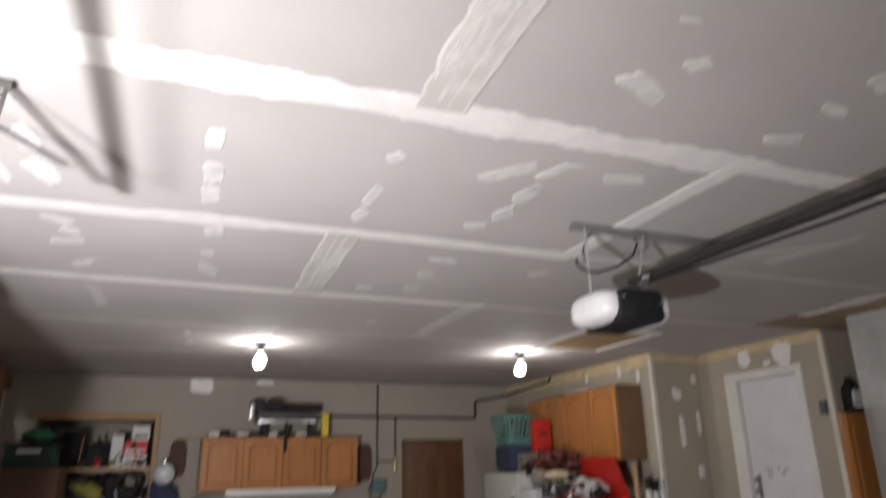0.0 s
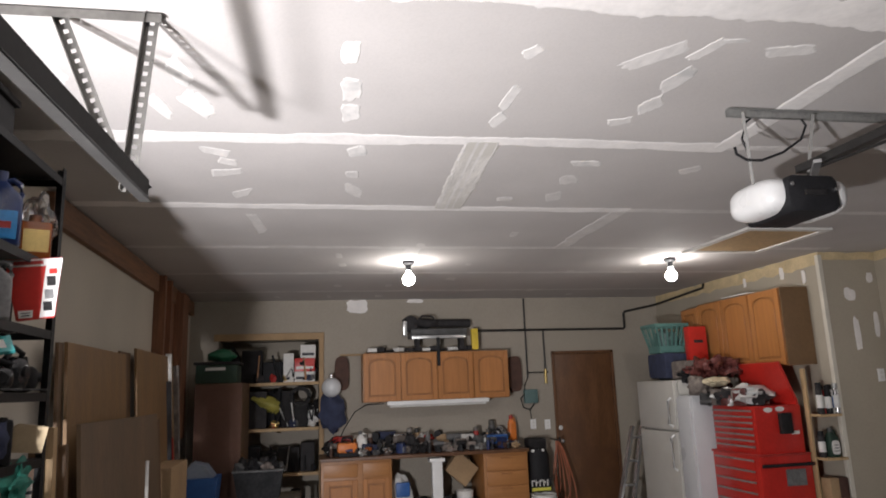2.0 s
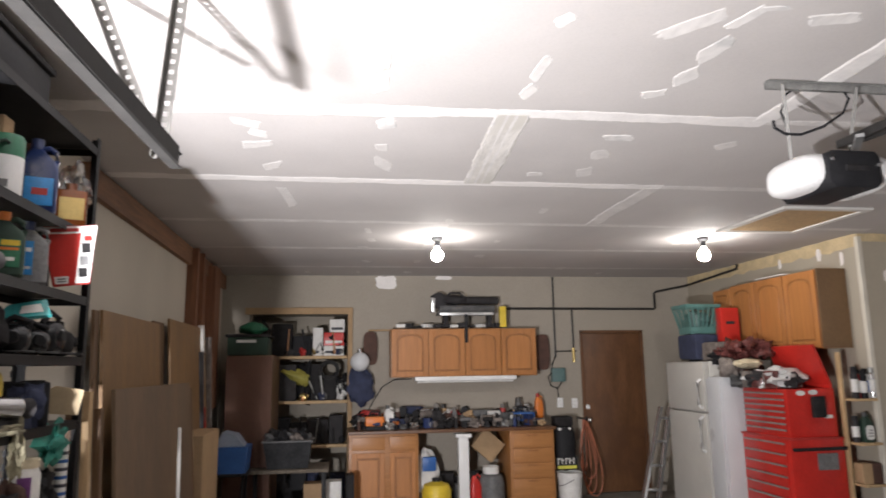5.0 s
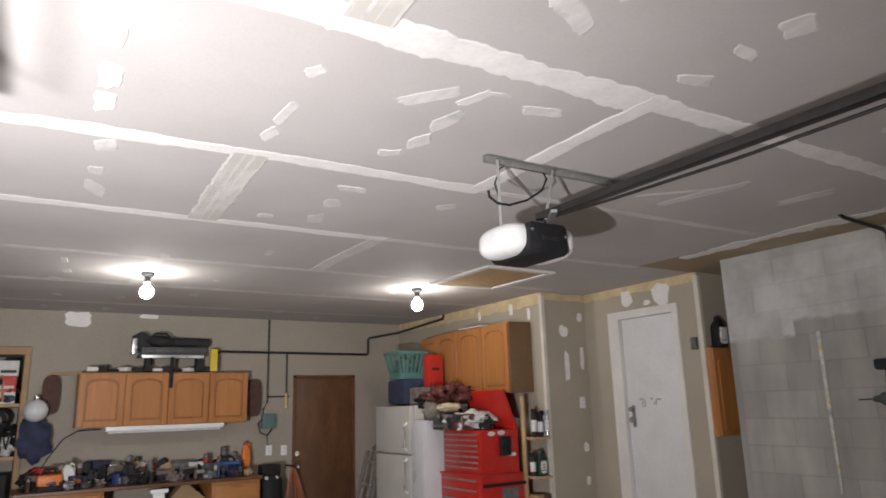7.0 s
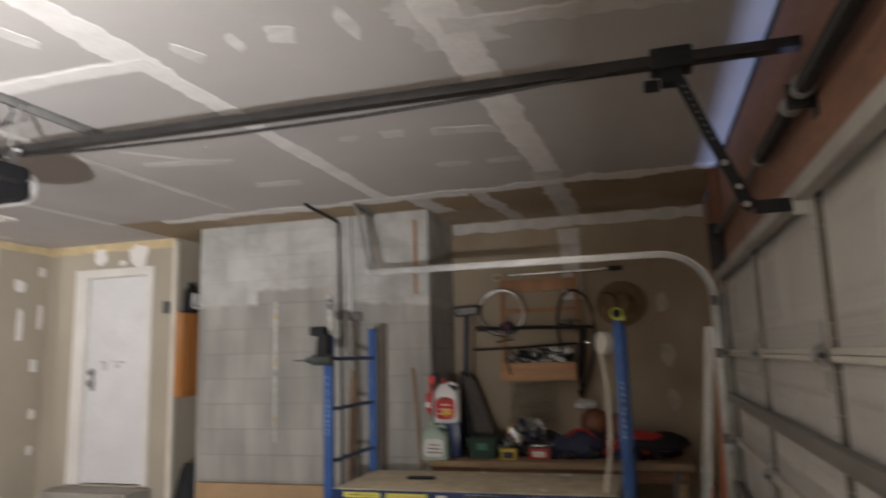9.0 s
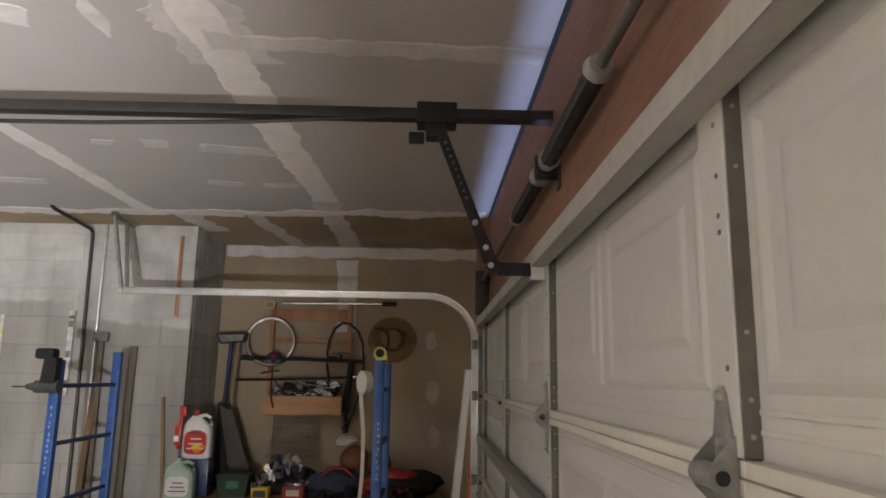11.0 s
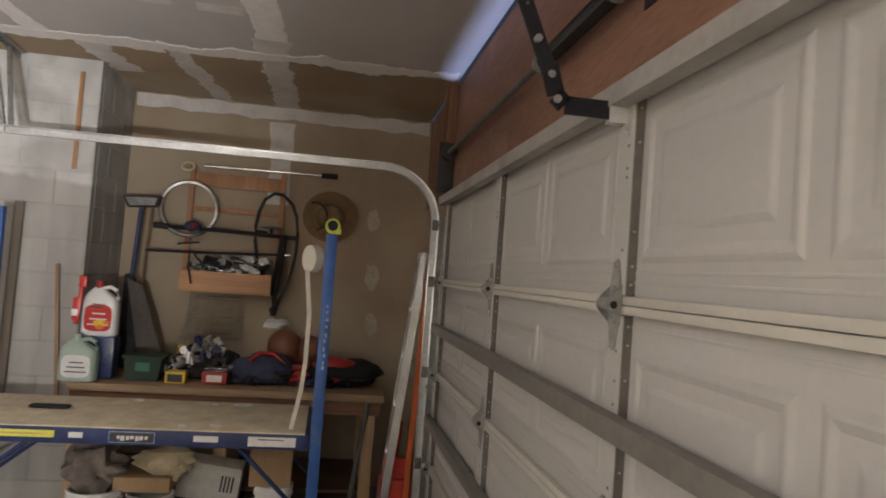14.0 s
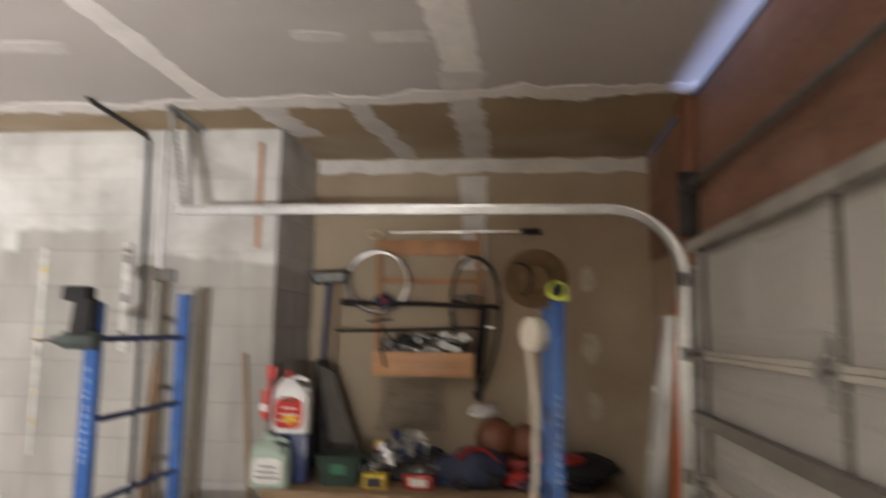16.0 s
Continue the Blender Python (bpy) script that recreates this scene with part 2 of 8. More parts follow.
M["cloth_white"] = mat("white_cloth", (0.62, 0.62, 0.61), 0.9, var=0.15, scale=14, fine=120, bump=0.4)
M["cloth_cream"] = mat("cream_cloth", (0.60, 0.52, 0.36), 0.9, var=0.15, scale=14, fine=120, bump=0.4)
M["straw"] = mat("straw_hat", (0.19, 0.118, 0.055), 0.8, var=0.2, scale=20, fine=160, bump=0.5)
M["brown_ball"] = mat("brown_leather", (0.17, 0.06, 0.028), 0.5, var=0.2, scale=10, fine=120, bump=0.3)
M["brick"] = mat("red_brown", (0.085, 0.042, 0.03), 0.8, var=0.25, scale=12, fine=70, bump=0.3)
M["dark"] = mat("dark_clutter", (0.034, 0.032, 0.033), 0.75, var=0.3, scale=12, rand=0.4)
M["mid"] = mat("grey_clutter", (0.15, 0.15, 0.15), 0.65, 0.2, var=0.3, scale=12, rand=0.4)
M["clear"] = clear("clear_globe", (0.85, 0.86, 0.87), 0.15, 0.35)
M["amber"] = clear("amber_bottle", (0.42, 0.12, 0.03), 0.2, 0.2)
M["bag"] = clear("thin_bag", (0.92, 0.92, 0.92), 0.12, 0.95)
M["bulb"] = glow("bulb_glow", (1.0, 0.95, 0.88), BULB_GLOW)
M["lens"] = mat("opener_lens", (0.82, 0.82, 0.81), 0.3, var=0.03, scale=4)
M["gold"] = mat("brass", (0.60, 0.45, 0.18), 0.3, 0.9, var=0.1)
M["label"] = mat("paper_label", (0.72, 0.71, 0.68), 0.7, var=0.08, scale=20)
M["ink"] = mat("print_ink", (0.05, 0.05, 0.06), 0.7, var=0.1, scale=20)
M["hose"] = mat("orange_hose", (0.44, 0.125, 0.055), 0.5, var=0.15, scale=10)
M["tape"] = mat("paper_tape", (0.62, 0.58, 0.50), 0.8, var=0.08, scale=12)
M["aluminium"] = mat("aluminium", (0.74, 0.75, 0.76), 0.22, 0.85, var=0.12, scale=9, fine=60, bump=0.08)
M["pale_blue"] = mat("pale_blue_print", (0.30, 0.40, 0.60), 0.6, var=0.2, scale=20)
M["board_grey"] = wood("weathered_board", (0.135, 0.110, 0.082), 0.8, 2, 0.28)
M["stick_brown"] = wood("old_stick", (0.27, 0.17, 0.10), 0.75, 2, 0.25)
M["panel_brown"] = mat("cabinet_end_panel", (0.20, 0.118, 0.058), 0.6, var=0.12, scale=3, fine=40, bump=0.06)
M["pale_rubbed"] = mat("rubbed_white_plastic", (0.60, 0.59, 0.56), 0.6, var=0.25, scale=14, fine=40, bump=0.1, stain=(0.33, 0.31, 0.28), stain_at=0.60)
M["red_film"] = mat("red_film", (0.14, 0.045, 0.04), 0.22, var=0.6, scale=12)
M["purple"] = mat("purple_print", (0.16, 0.05, 0.19), 0.5, var=0.2, scale=20)
M["cap_mix"] = mat("mixed_caps", (0.22, 0.20, 0.18), 0.5, var=0.2, scale=12, rand=0.9)
M["smudge"] = mat("grey_smudge", (0.40, 0.39, 0.38), 0.7, var=0.25, scale=20, fine=60, bump=0.05)
M["drill_body"] = mat("grey_green_plastic", (0.055, 0.070, 0.064), 0.45, var=0.3, scale=14)
M["taupe"] = mat("taupe_hardboard", (0.105, 0.090, 0.078), 0.7, var=0.2, scale=5, fine=40, bump=0.1, stain=(0.075, 0.066, 0.060), stain_at=0.55)
M["pale_grey"] = mat("worn_grey_pad", (0.26, 0.26, 0.25), 0.8, var=0.25, scale=16, fine=60, bump=0.3)
M["lime"] = mat("lime_tape_case", (0.55, 0.62, 0.06), 0.4, var=0.1, scale=20)


M["smoky_bin"] = mat("smoky_bin", (0.030, 0.031, 0.033), 0.8, var=0.35, scale=9, fine=30)
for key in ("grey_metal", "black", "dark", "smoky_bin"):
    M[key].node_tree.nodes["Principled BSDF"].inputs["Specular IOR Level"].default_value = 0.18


def painted_block(name, base, rough_bump):
    """Block wall: old grey paint with streaks, whitewashed above a ragged line."""
    m = bpy.data.materials.new(name)
    m.use_nodes = True
    nt = m.node_tree
    b = nt.nodes["Principled BSDF"]
    b.inputs["Roughness"].default_value = 0.92
    link = nt.links.new
    geo = nt.nodes.new("ShaderNodeNewGeometry")

    def noise_of(scale, detail, squash):
        mp = nt.nodes.new("ShaderNodeMapping")
        mp.inputs["Scale"].default_value = squash
        link(geo.outputs["Position"], mp.inputs["Vector"])
        n = nt.nodes.new("ShaderNodeTexNoise")
        n.inputs["Scale"].default_value, n.inputs["Detail"].default_value = scale, detail
        link(mp.outputs["Vector"], n.inputs["Vector"])
        return n.outputs["Fac"]

    def ramp(v, p0, c0, p1, c1):
        r = nt.nodes.new("ShaderNodeValToRGB")
        e = r.color_ramp.elements
        e[0].position, e[0].color, e[1].position, e[1].color = p0, (*c0, 1), p1, (*c1, 1)
        link(v, r.inputs["Fac"])
        return r.outputs["Color"]

    def mix(f, a, c, how="MIX"):
        x = nt.nodes.new("ShaderNodeMix")
        x.data_type, x.blend_type = "RGBA", how
        if isinstance(f, float):
            x.inputs["Factor"].default_value = f
        else:
            link(f, x.inputs["Factor"])
        link(a, x.inputs["A"])
        link(c, x.inputs["B"])
        return x.outputs["Result"]

    def calc(op, a, c):
        x = nt.nodes.new("ShaderNodeMath")
        x.operation = op
        for k, q in enumerate((a, c)):
            if isinstance(q, float):
                x.inputs[k].default_value = q
            else:
                link(q, x.inputs[k])
        return x.outputs["Value"]

    streaks = ramp(noise_of(3.2, 6, (1.4, 1.4, 0.28)), 0.34, [c * 0.80 for c in base], 0.70, [c * 1.22 for c in base])
    blotch = ramp(noise_of(2.1, 7, (1, 1, 1)), 0.35, (0.86, 0.86, 0.87), 0.65, (1, 1, 1))
    col = mix(1.0, streaks, blotch, "MULTIPLY")
    white = ramp(noise_of(5.0, 6, (1, 1, 0.5)), 0.32, (0.40, 0.395, 0.375), 0.62, (0.555, 0.555, 0.535))
    sep = nt.nodes.new("ShaderNodeSeparateXYZ")
    link(geo.outputs["Position"], sep.inputs["Vector"])
    ragged = calc("MULTIPLY", noise_of(7.0, 8, (1, 1, 0.6)), 0.09)
    along = sep.outputs["Y"]
    raised = calc("MULTIPLY", calc("MULTIPLY", calc("GREATER_THAN", along, 2.08), calc("LESS_THAN", along, 2.755)), 0.125)
    slope = calc("MULTIPLY", calc("MINIMUM", calc("SUBTRACT", along, 2.0), 0.0), 0.085)
    edge = calc("ADD", calc("ADD", raised, slope), 2.070)
    high = calc("ADD", calc("SUBTRACT", sep.outputs["Z"], edge), ragged)
    band = ramp(calc("ADD", high, 0.5), 0.485, (0, 0, 0), 0.515, (1, 1, 1))
    thin = ramp(noise_of(9.0, 6, (1, 0.6, 1.2)), 0.25, (0.45, 0.45, 0.45), 0.55, (1, 1, 1))
    col = mix(mix(1.0, band, thin, "MULTIPLY"), col, white)
    oi = nt.nodes.new("ShaderNodeObjectInfo")
    mr = nt.nodes.new("ShaderNodeMapRange")
    mr.inputs["To Min"].default_value, mr.inputs["To Max"].default_value = 0.93, 1.06
    link(oi.outputs["Random"], mr.inputs["Value"])
    hs = nt.nodes.new("ShaderNodeHueSaturation")
    link(mr.outputs["Result"], hs.inputs["Value"])
    link(col, hs.inputs["Color"])
    col = hs.outputs["Color"]
    link(col, b.inputs["Base Color"])
    bp = nt.nodes.new("ShaderNodeBump")
    bp.inputs["Strength"].default_value, bp.inputs["Distance"].default_value = rough_bump, 0.004
    link(noise_of(110, 4, (1, 1, 1)), bp.inputs["Height"])
    link(bp.outputs["Normal"], b.inputs["Normal"])
    return m


M["block"] = painted_block("painted_block", (0.37, 0.356, 0.328), 0.7)
M["mortar"] = painted_block("painted_mortar", (0.345, 0.333, 0.308), 0.5)


# ---- shape helpers ----
ORIGIN = {}


def box(bm, x0, x1, y0, y1, z0, z1, bev=0.0, m=None):
    r = bmesh.ops.create_cube(bm, size=1)
    vs = r["verts"]
    t = Matrix.Translation(((x0 + x1) / 2, (y0 + y1) / 2, (z0 + z1) / 2)) @ Matrix.Diagonal((abs(x1 - x0), abs(y1 - y0), abs(z1 - z0), 1))
    bmesh.ops.transform(bm, matrix=t, verts=vs)
    if bev:
        es = list({e for v in vs for e in v.link_edges})
        r = bmesh.ops.bevel(bm, geom=es, offset=bev, segments=2, affect="EDGES", profile=0.6)
        vs = list({v for f in r["faces"] for v in f.verts} | {v for v in vs if v.is_valid})
    if m is not None:
        bmesh.ops.transform(bm, matrix=m, verts=vs)
    return bm


def cyl(bm, p0, p1, r, r2=None, seg=14):
    p0, p1 = Vector(p0), Vector(p1)
    d = p1 - p0
    t = Matrix.Translation((p0 + p1) / 2) @ d.to_track_quat("Z", "Y").to_matrix().to_4x4()
    bmesh.ops.create_cone(bm, cap_ends=True, segments=seg, radius1=r, radius2=r if r2 is None else r2, depth=d.length, matrix=t)
    return bm


def ball(bm, c, rx, ry=None, rz=None, seg=16, rough=0.0, seed=0.0):
    t = Matrix.Translation(c) @ Matrix.Diagonal((rx, ry or rx, rz or rx, 1))
    r = bmesh.ops.create_uvsphere(bm, u_segments=seg, v_segments=max(6, seg // 2 + 2), radius=1)
    for v in r["verts"]:
        if rough:
            v.co *= 1 + rough * noise.noise(v.co * 1.7 + Vector((seed, seed * 0.7, 1.3))) + 0.4 * rough * noise.noise(v.co * 4.3 + Vector((seed, 2.0, seed)))
    bmesh.ops.transform(bm, matrix=t, verts=r["verts"])
    return bm


def tube(bm, pts, r, seg=8, closed=False):
    pts = [Vector(p) for p in pts]
    n = len(pts)
    rings = []
    up = Vector((0, 0, 1))
    for i, p in enumerate(pts):
        a = pts[(i - 1) % n] if closed or i else pts[i]
        b = pts[(i + 1) % n] if closed or i < n - 1 else pts[i]
        d = (b - a).normalized()
        s = d.cross(up)
        if s.length < 0.05:
            s = d.cross(Vector((1, 0, 0)))
        s.normalize()
        u = s.cross(d).normalized()
        rings.append([bm.verts.new(p + r * (math.cos(k * math.tau / seg) * s + math.sin(k * math.tau / seg) * u)) for k in range(seg)])
    for i in range(n if closed else n - 1):
        a, b = rings[i], rings[(i + 1) % n]
        for k in range(seg):
            bm.faces.new((a[k], a[(k + 1) % seg], b[(k + 1) % seg], b[k]))
    if not closed:
        bm.faces.new(rings[0][::-1])
        bm.faces.new(rings[-1])
    return bm


def lathe(bm, prof, c=(0, 0, 0), seg=20, m=None):
    rings = []
    for r, z in prof:
        rings.append([bm.verts.new((max(r, 0.0005) * math.cos(k * math.tau / seg), max(r, 0.0005) * math.sin(k * math.tau / seg), z)) for k in range(seg)])
    vs = [v for ring in rings for v in ring]
    for a, b in zip(rings, rings[1:]):
        for k in range(seg):
            bm.faces.new((a[k], a[(k + 1) % seg], b[(k + 1) % seg], b[k]))
    bm.faces.new(rings[0][::-1])
    bm.faces.new(rings[-1])
    bmesh.ops.transform(bm, matrix=Matrix.Translation(c) @ (m or Matrix()), verts=vs)
    return bm


def prism(bm, poly, lo, hi, axis=2, m=None):
    def at(u, v, w):
        return {0: (w, u, v), 1: (u, w, v), 2: (u, v, w)}[axis]
    a = [bm.verts.new(at(u, v, lo)) for u, v in poly]
    b = [bm.verts.new(at(u, v, hi)) for u, v in poly]
    n = len(poly)
    bm.faces.new(a[::-1])
    bm.faces.new(b)
    for i in range(n):
        bm.faces.new((a[i], a[(i + 1) % n], b[(i + 1) % n], b[i]))
    bmesh.ops.recalc_face_normals(bm, faces=bm.faces)
    if m is not None:
        bmesh.ops.transform(bm, matrix=m, verts=a + b)
    return bm


def beam(bm, p0, p1, w, h, up=(0, 0, 1)):
    p0, p1 = Vector(p0), Vector(p1)
    d = p1 - p0
    z = d.normalized()
    x = Vector(up).cross(z)
    if x.length < 1e-3:
        x = Vector((1, 0, 0))
    x.normalize()
    y = z.cross(x)
    t = Matrix((x, y, z)).transposed().to_4x4()
    r = bmesh.ops.create_cube(bm, size=1)
    bmesh.ops.transform(bm, matrix=Matrix.Translation((p0 + p1) / 2) @ t @ Matrix.Diagonal((w, h, d.length, 1)), verts=r["verts"])
    return bm


def BM():
    return bmesh.new()


def finish(bm, smooth):
    bmesh.ops.recalc_face_normals(bm, faces=bm.faces)
    for f in bm.faces:
        f.smooth = smooth
    if smooth:
        for e in bm.edges:
            if len(e.link_faces) == 2 and e.calc_face_angle(0) > 0.7:
                e.smooth = False


def mesh_object(name, bm, materials, origin=(0, 0, 0), smooth=True):
    o = Vector(origin)
    bmesh.ops.translate(bm, verts=bm.verts, vec=-o)
    finish(bm, smooth)
    me = bpy.data.meshes.new(name)
    bm.to_mesh(me)
    bm.free()
    for mm in materials if isinstance(materials, (list, tuple)) else [materials]:
        me.materials.append(mm)
    return new(name, me)


def thing(name, at, label, category, group="", kind=""):
    ob = new(name)
    ob.empty_display_size = 0.1
    ob.location = at
    ORIGIN[ob] = Vector(at)
    return tagged(ob, label, category, group, kind)


def part(name, bm, material, parent, label="", smooth=True):
    o = ORIGIN[parent]
    ob = mesh_object(name, bm, material, o, smooth)
    ob.parent = parent
    ORIGIN[ob] = o
    if label:
        ob["label"] = label
    return ob


def solo(name, bm, material, label, category, group="", kind="", smooth=True, at=None):
    if at is None:
        lo = [min(v.co[i] for v in bm.verts) for i in range(3)]
        hi = [max(v.co[i] for v in bm.verts) for i in range(3)]
        at = ((lo[0] + hi[0]) / 2, (lo[1] + hi[1]) / 2, lo[2])
    ob = mesh_object(name, bm, material, at, smooth)
    ob.location = at
    ORIGIN[ob] = Vector(at)
    return tagged(ob, label, category, group, kind)


def structure(name, bm, material, label, category, smooth=False):
    ob = mesh_object(name, bm, material, (0, 0, 0), smooth)
    ORIGIN[ob] = Vector((0, 0, 0))
    return tagged(ob, label, category, "", "structure")

# ---- the shell of the garage ----
bm = BM()
box(bm, -1.75, 6.0, -1.2, 8.95, -0.12, 0.0)
structure("floor", bm, M["floor"], "stained grey concrete garage floor", "floor")

# ceiling: boards, with joint compound on seams and screw rows, all in one mesh
rng = random.Random(7)
bm = BM()
box(bm, -1.75, 4.38, -0.868, 8.95, CEIL, CEIL + 0.08)
box(bm, 4.38, 6.0, -0.868, 3.80, CEIL, CEIL + 0.08)
box(bm, 4.38, 6.0, 3.80, 8.95, CEIL, CEIL + 0.08)
for f in bm.faces:
    if f.calc_center_median().x > 4.40 and f.calc_center_median().y < 4:
        f.material_index = 1


def skim(bm, p0, p1, width, mi, depth=0.003, ragged=0.25, step=0.02, lift=0.002):
    """A band of compound under the ceiling from p0 to p1 with ragged edges."""
    a, b = Vector((*p0, 0)), Vector((*p1, 0))
    d = (b - a)
    n = max(3, int(d.length / step))
    side = Vector((-d.y, d.x, 0)).normalized()
    sd = rng.random() * 50
    rows = []
    for i in range(n + 1):
        p = a + d * (i / n)
        w1 = width / 2 * (1 + ragged * 1.2 * noise.noise((p.x * 3.1 + sd, p.y * 3.1, 0.3)) + ragged * 0.8 * noise.noise((p.x * 13 + sd, p.y * 13, 4.1)) + ragged * 0.5 * noise.noise((p.x * 37 + sd, p.y * 37, 2.1)))
        w2 = width / 2 * (1 + ragged * 1.2 * noise.noise((p.x * 3.1 + sd, p.y * 3.1, 9.3)) + ragged * 0.8 * noise.noise((p.x * 13 + sd, p.y * 13, 7.7)) + ragged * 0.5 * noise.noise((p.x * 37 + sd, p.y * 37, 5.1)))
        z = CEIL - lift
        rows.append([bm.verts.new((*(p + side * w1).xy, CEIL + 0.0004)), bm.verts.new((*(p + side * (w1 - 0.012)).xy, z)),
                     bm.verts.new((*(p - side * (w2 - 0.012)).xy, z)), bm.verts.new((*(p - side * w2).xy, CEIL + 0.0004))])
    for r, q in zip(rows, rows[1:]):
        for k in range(3):
            f = bm.faces.new((r[k], r[k + 1], q[k + 1], q[k]))
            f.material_index = mi
    for r in (rows[0], rows[-1]):
        bm.faces.new(r).material_index = mi


def dab(bm, cx, cy, u, v, mi=4, lift=0.0015):
    """A trowelled patch over a screw: a crooked four-sided smear; u and v are its two spans."""
    sd = rng.random() * 90
    lift += 0.0016 * rng.random()
    corner = [(a + rng.uniform(-0.13, 0.13), b + rng.uniform(-0.13, 0.13)) for a, b in ((-0.5, -0.5), (0.5, -0.5), (0.5, 0.5), (-0.5, 0.5))]
    pts = []
    for (a, b), (c, d) in zip(corner, corner[1:] + corner[:1]):
        for k in range(9):
            f = (k + 0.5) / 9
            pull = 1 - 0.10 * abs(2 * f - 1) ** 4
            p, q = (a + (c - a) * f) * pull, (b + (d - b) * f) * pull
            w = 1 + 0.20 * noise.noise((p * 2.5 + sd, q * 2.5, 1)) + 0.16 * noise.noise((p * 9 + sd, q * 9, 3))
            pts.append((p * w, q * w))
    ring = [bm.verts.new((cx + u[0] * p + v[0] * q, cy + u[1] * p + v[1] * q, CEIL + 0.0004)) for p, q in pts]
    top = [bm.verts.new((cx + (u[0] * p + v[0] * q) * 0.86, cy + (u[1] * p + v[1] * q) * 0.86, CEIL - lift)) for p, q in pts]
    bm.faces.new(top).material_index = mi
    n = len(pts)
    for k in range(n):
        bm.faces.new((ring[k], ring[(k + 1) % n], top[(k + 1) % n], top[k])).material_index = mi


# long seams across the room, one board apart
skim(bm, (-1.5, 0.33), (4.10, 0.18), 0.17, 2)
skim(bm, (4.05, 0.182), (5.53, 0.19), 0.17, 3, ragged=0.4, lift=0.0027)
skim(bm, (-1.5, 1.52), (1.9, 1.46), 0.155, 2, ragged=0.35)
skim(bm, (1.85, 1.445), (4.40, 1.43), 0.12, 2, ragged=0.3, lift=0.0027)
skim(bm, (-1.5, 2.82), (0.62, 2.69), 0.125, 2, lift=0.0024)
skim(bm, (0.58, 2.69), (1.9, 2.67), 0.115, 2, lift=0.002)
skim(bm, (1.9, 2.66), (4.25, 2.60), 0.07, 3)
skim(bm, (-1.5, 3.91), (1.95, 3.88), 0.11, 2)
skim(bm, (1.95, 3.88), (4.4, 3.84), 0.09, 3)
skim(bm, (-1.5, 5.12), (4.5, 5.09), 0.10, 3)
skim(bm, (-1.5, 6.34), (4.5, 6.31), 0.10, 3)
skim(bm, (-1.5, 7.56), (4.5, 7.53), 0.09, 3)
# cross seams between board ends
for (xa, ya), (xb, yb), w in (((0.625, 1.46), (0.53, 0.20), 0.18), ((0.655, 2.70), (0.735, 3.89), 0.18)):
    skim(bm, (xa, ya), (xb, yb), w, 5, lift=0.003, ragged=0.14)
    for q, ww in ((-0.40, 0.024), (-0.12, 0.010), (0.10, 0.012), (0.41, 0.022)):
        skim(bm, (xa + q * w, ya), (xb + q * w, yb), ww, 4, lift=0.0036, ragged=0.7)
skim(bm, (1.85, 1.40), (1.87, 2.66), 0.11, 2, lift=0.0035)
skim(bm, (1.94, 0.26), (2.02, -0.86), 0.105, 3, lift=0.0032, ragged=0.5)
skim(bm, (1.60, 0.25), (2.12, 0.225), 0.28, 3, lift=0.0013, ragged=0.5)
skim(bm, (1.90, 3.90), (1.93, 5.10), 0.13, 3, lift=0.0035)
skim(bm, (0.70, 5.10), (0.73, 6.30), 0.13, 3, lift=0.0035)
skim(bm, (3.1, 2.0), (2.75, 2.35), 0.05, 3)
# along the border of the old brown boards
skim(bm, (4.46, 3.4), (4.39, 0.8), 0.15, 2, ragged=0.6, lift=0.004)
skim(bm, (4.39, 0.8), (4.30, -0.85), 0.17, 2, ragged=0.7, lift=0.0047)
skim(bm, (4.38, 1.22), (5.0, 1.12), 0.16, 3, ragged=0.6)
skim(bm, (4.38, 0.74), (5.53, 0.62), 0.13, 3, ragged=0.5)
for x, y, u, v in [
    (1.06, 1.81, (0.149, -0.185), (0.052, 0.072)),
    (1.21, 1.75, (0.050, -0.163), (0.050, 0.053)),
    (1.27, 1.67, (0.102, -0.027), (0.018, 0.025)),
    (1.23, 1.97, (0.040, -0.171), (0.073, 0.082)),
    (1.25, 2.21, (0.053, -0.135), (0.075, 0.100)),
    (1.20, 2.39, (0.094, -0.060), (0.036, 0.065)),
    (1.52, 1.71, (0.145, -0.048), (0.063, 0.076)),
    (0.61, 1.83, (0.051, -0.088), (0.034, 0.056)),
    (0.64, 2.22, (-0.004, -0.219), (0.046, 0.043)),
    (0.66, 2.43, (0.030, -0.120), (0.048, 0.080)),
    (-0.56, 2.95, (0.119, 0.076), (-0.019, 0.101)),
    (0.09, 2.89, (0.099, -0.049), (0.017, 0.148)),
]:
    dab(bm, x, y, u, v)
for x, y, u, v in [
    (1.27, 2.96, (0.169, -0.014), (0.029, 0.069)),
    (-0.58, 2.13, (0.043, 0.181), (-0.062, 0.101)),
    (-0.56, 2.41, (0.085, 0.217), (-0.066, 0.155)),
    (-0.71, 2.43, (0.048, 0.170), (-0.049, 0.097)),
    (-1.01, 2.19, (0.031, 0.134), (-0.066, 0.105)),
    (-0.00, 1.91, (0.009, 0.188), (-0.064, 0.004)),
    (0.02, 2.20, (0.010, 0.194), (-0.063, 0.003)),
    (0.03, 2.42, (0.008, 0.174), (-0.064, 0.001)),
    (1.16, 1.13, (0.215, 0.093), (0.016, 0.093)),
    (1.06, 1.10, (0.043, -0.038), (0.030, 0.030)),
    (1.21, 0.96, (0.054, -0.070), (0.055, 0.040)),
    (1.81, 0.82, (0.069, -0.111), (0.130, 0.062)),
]:
    dab(bm, x, y, u, v)
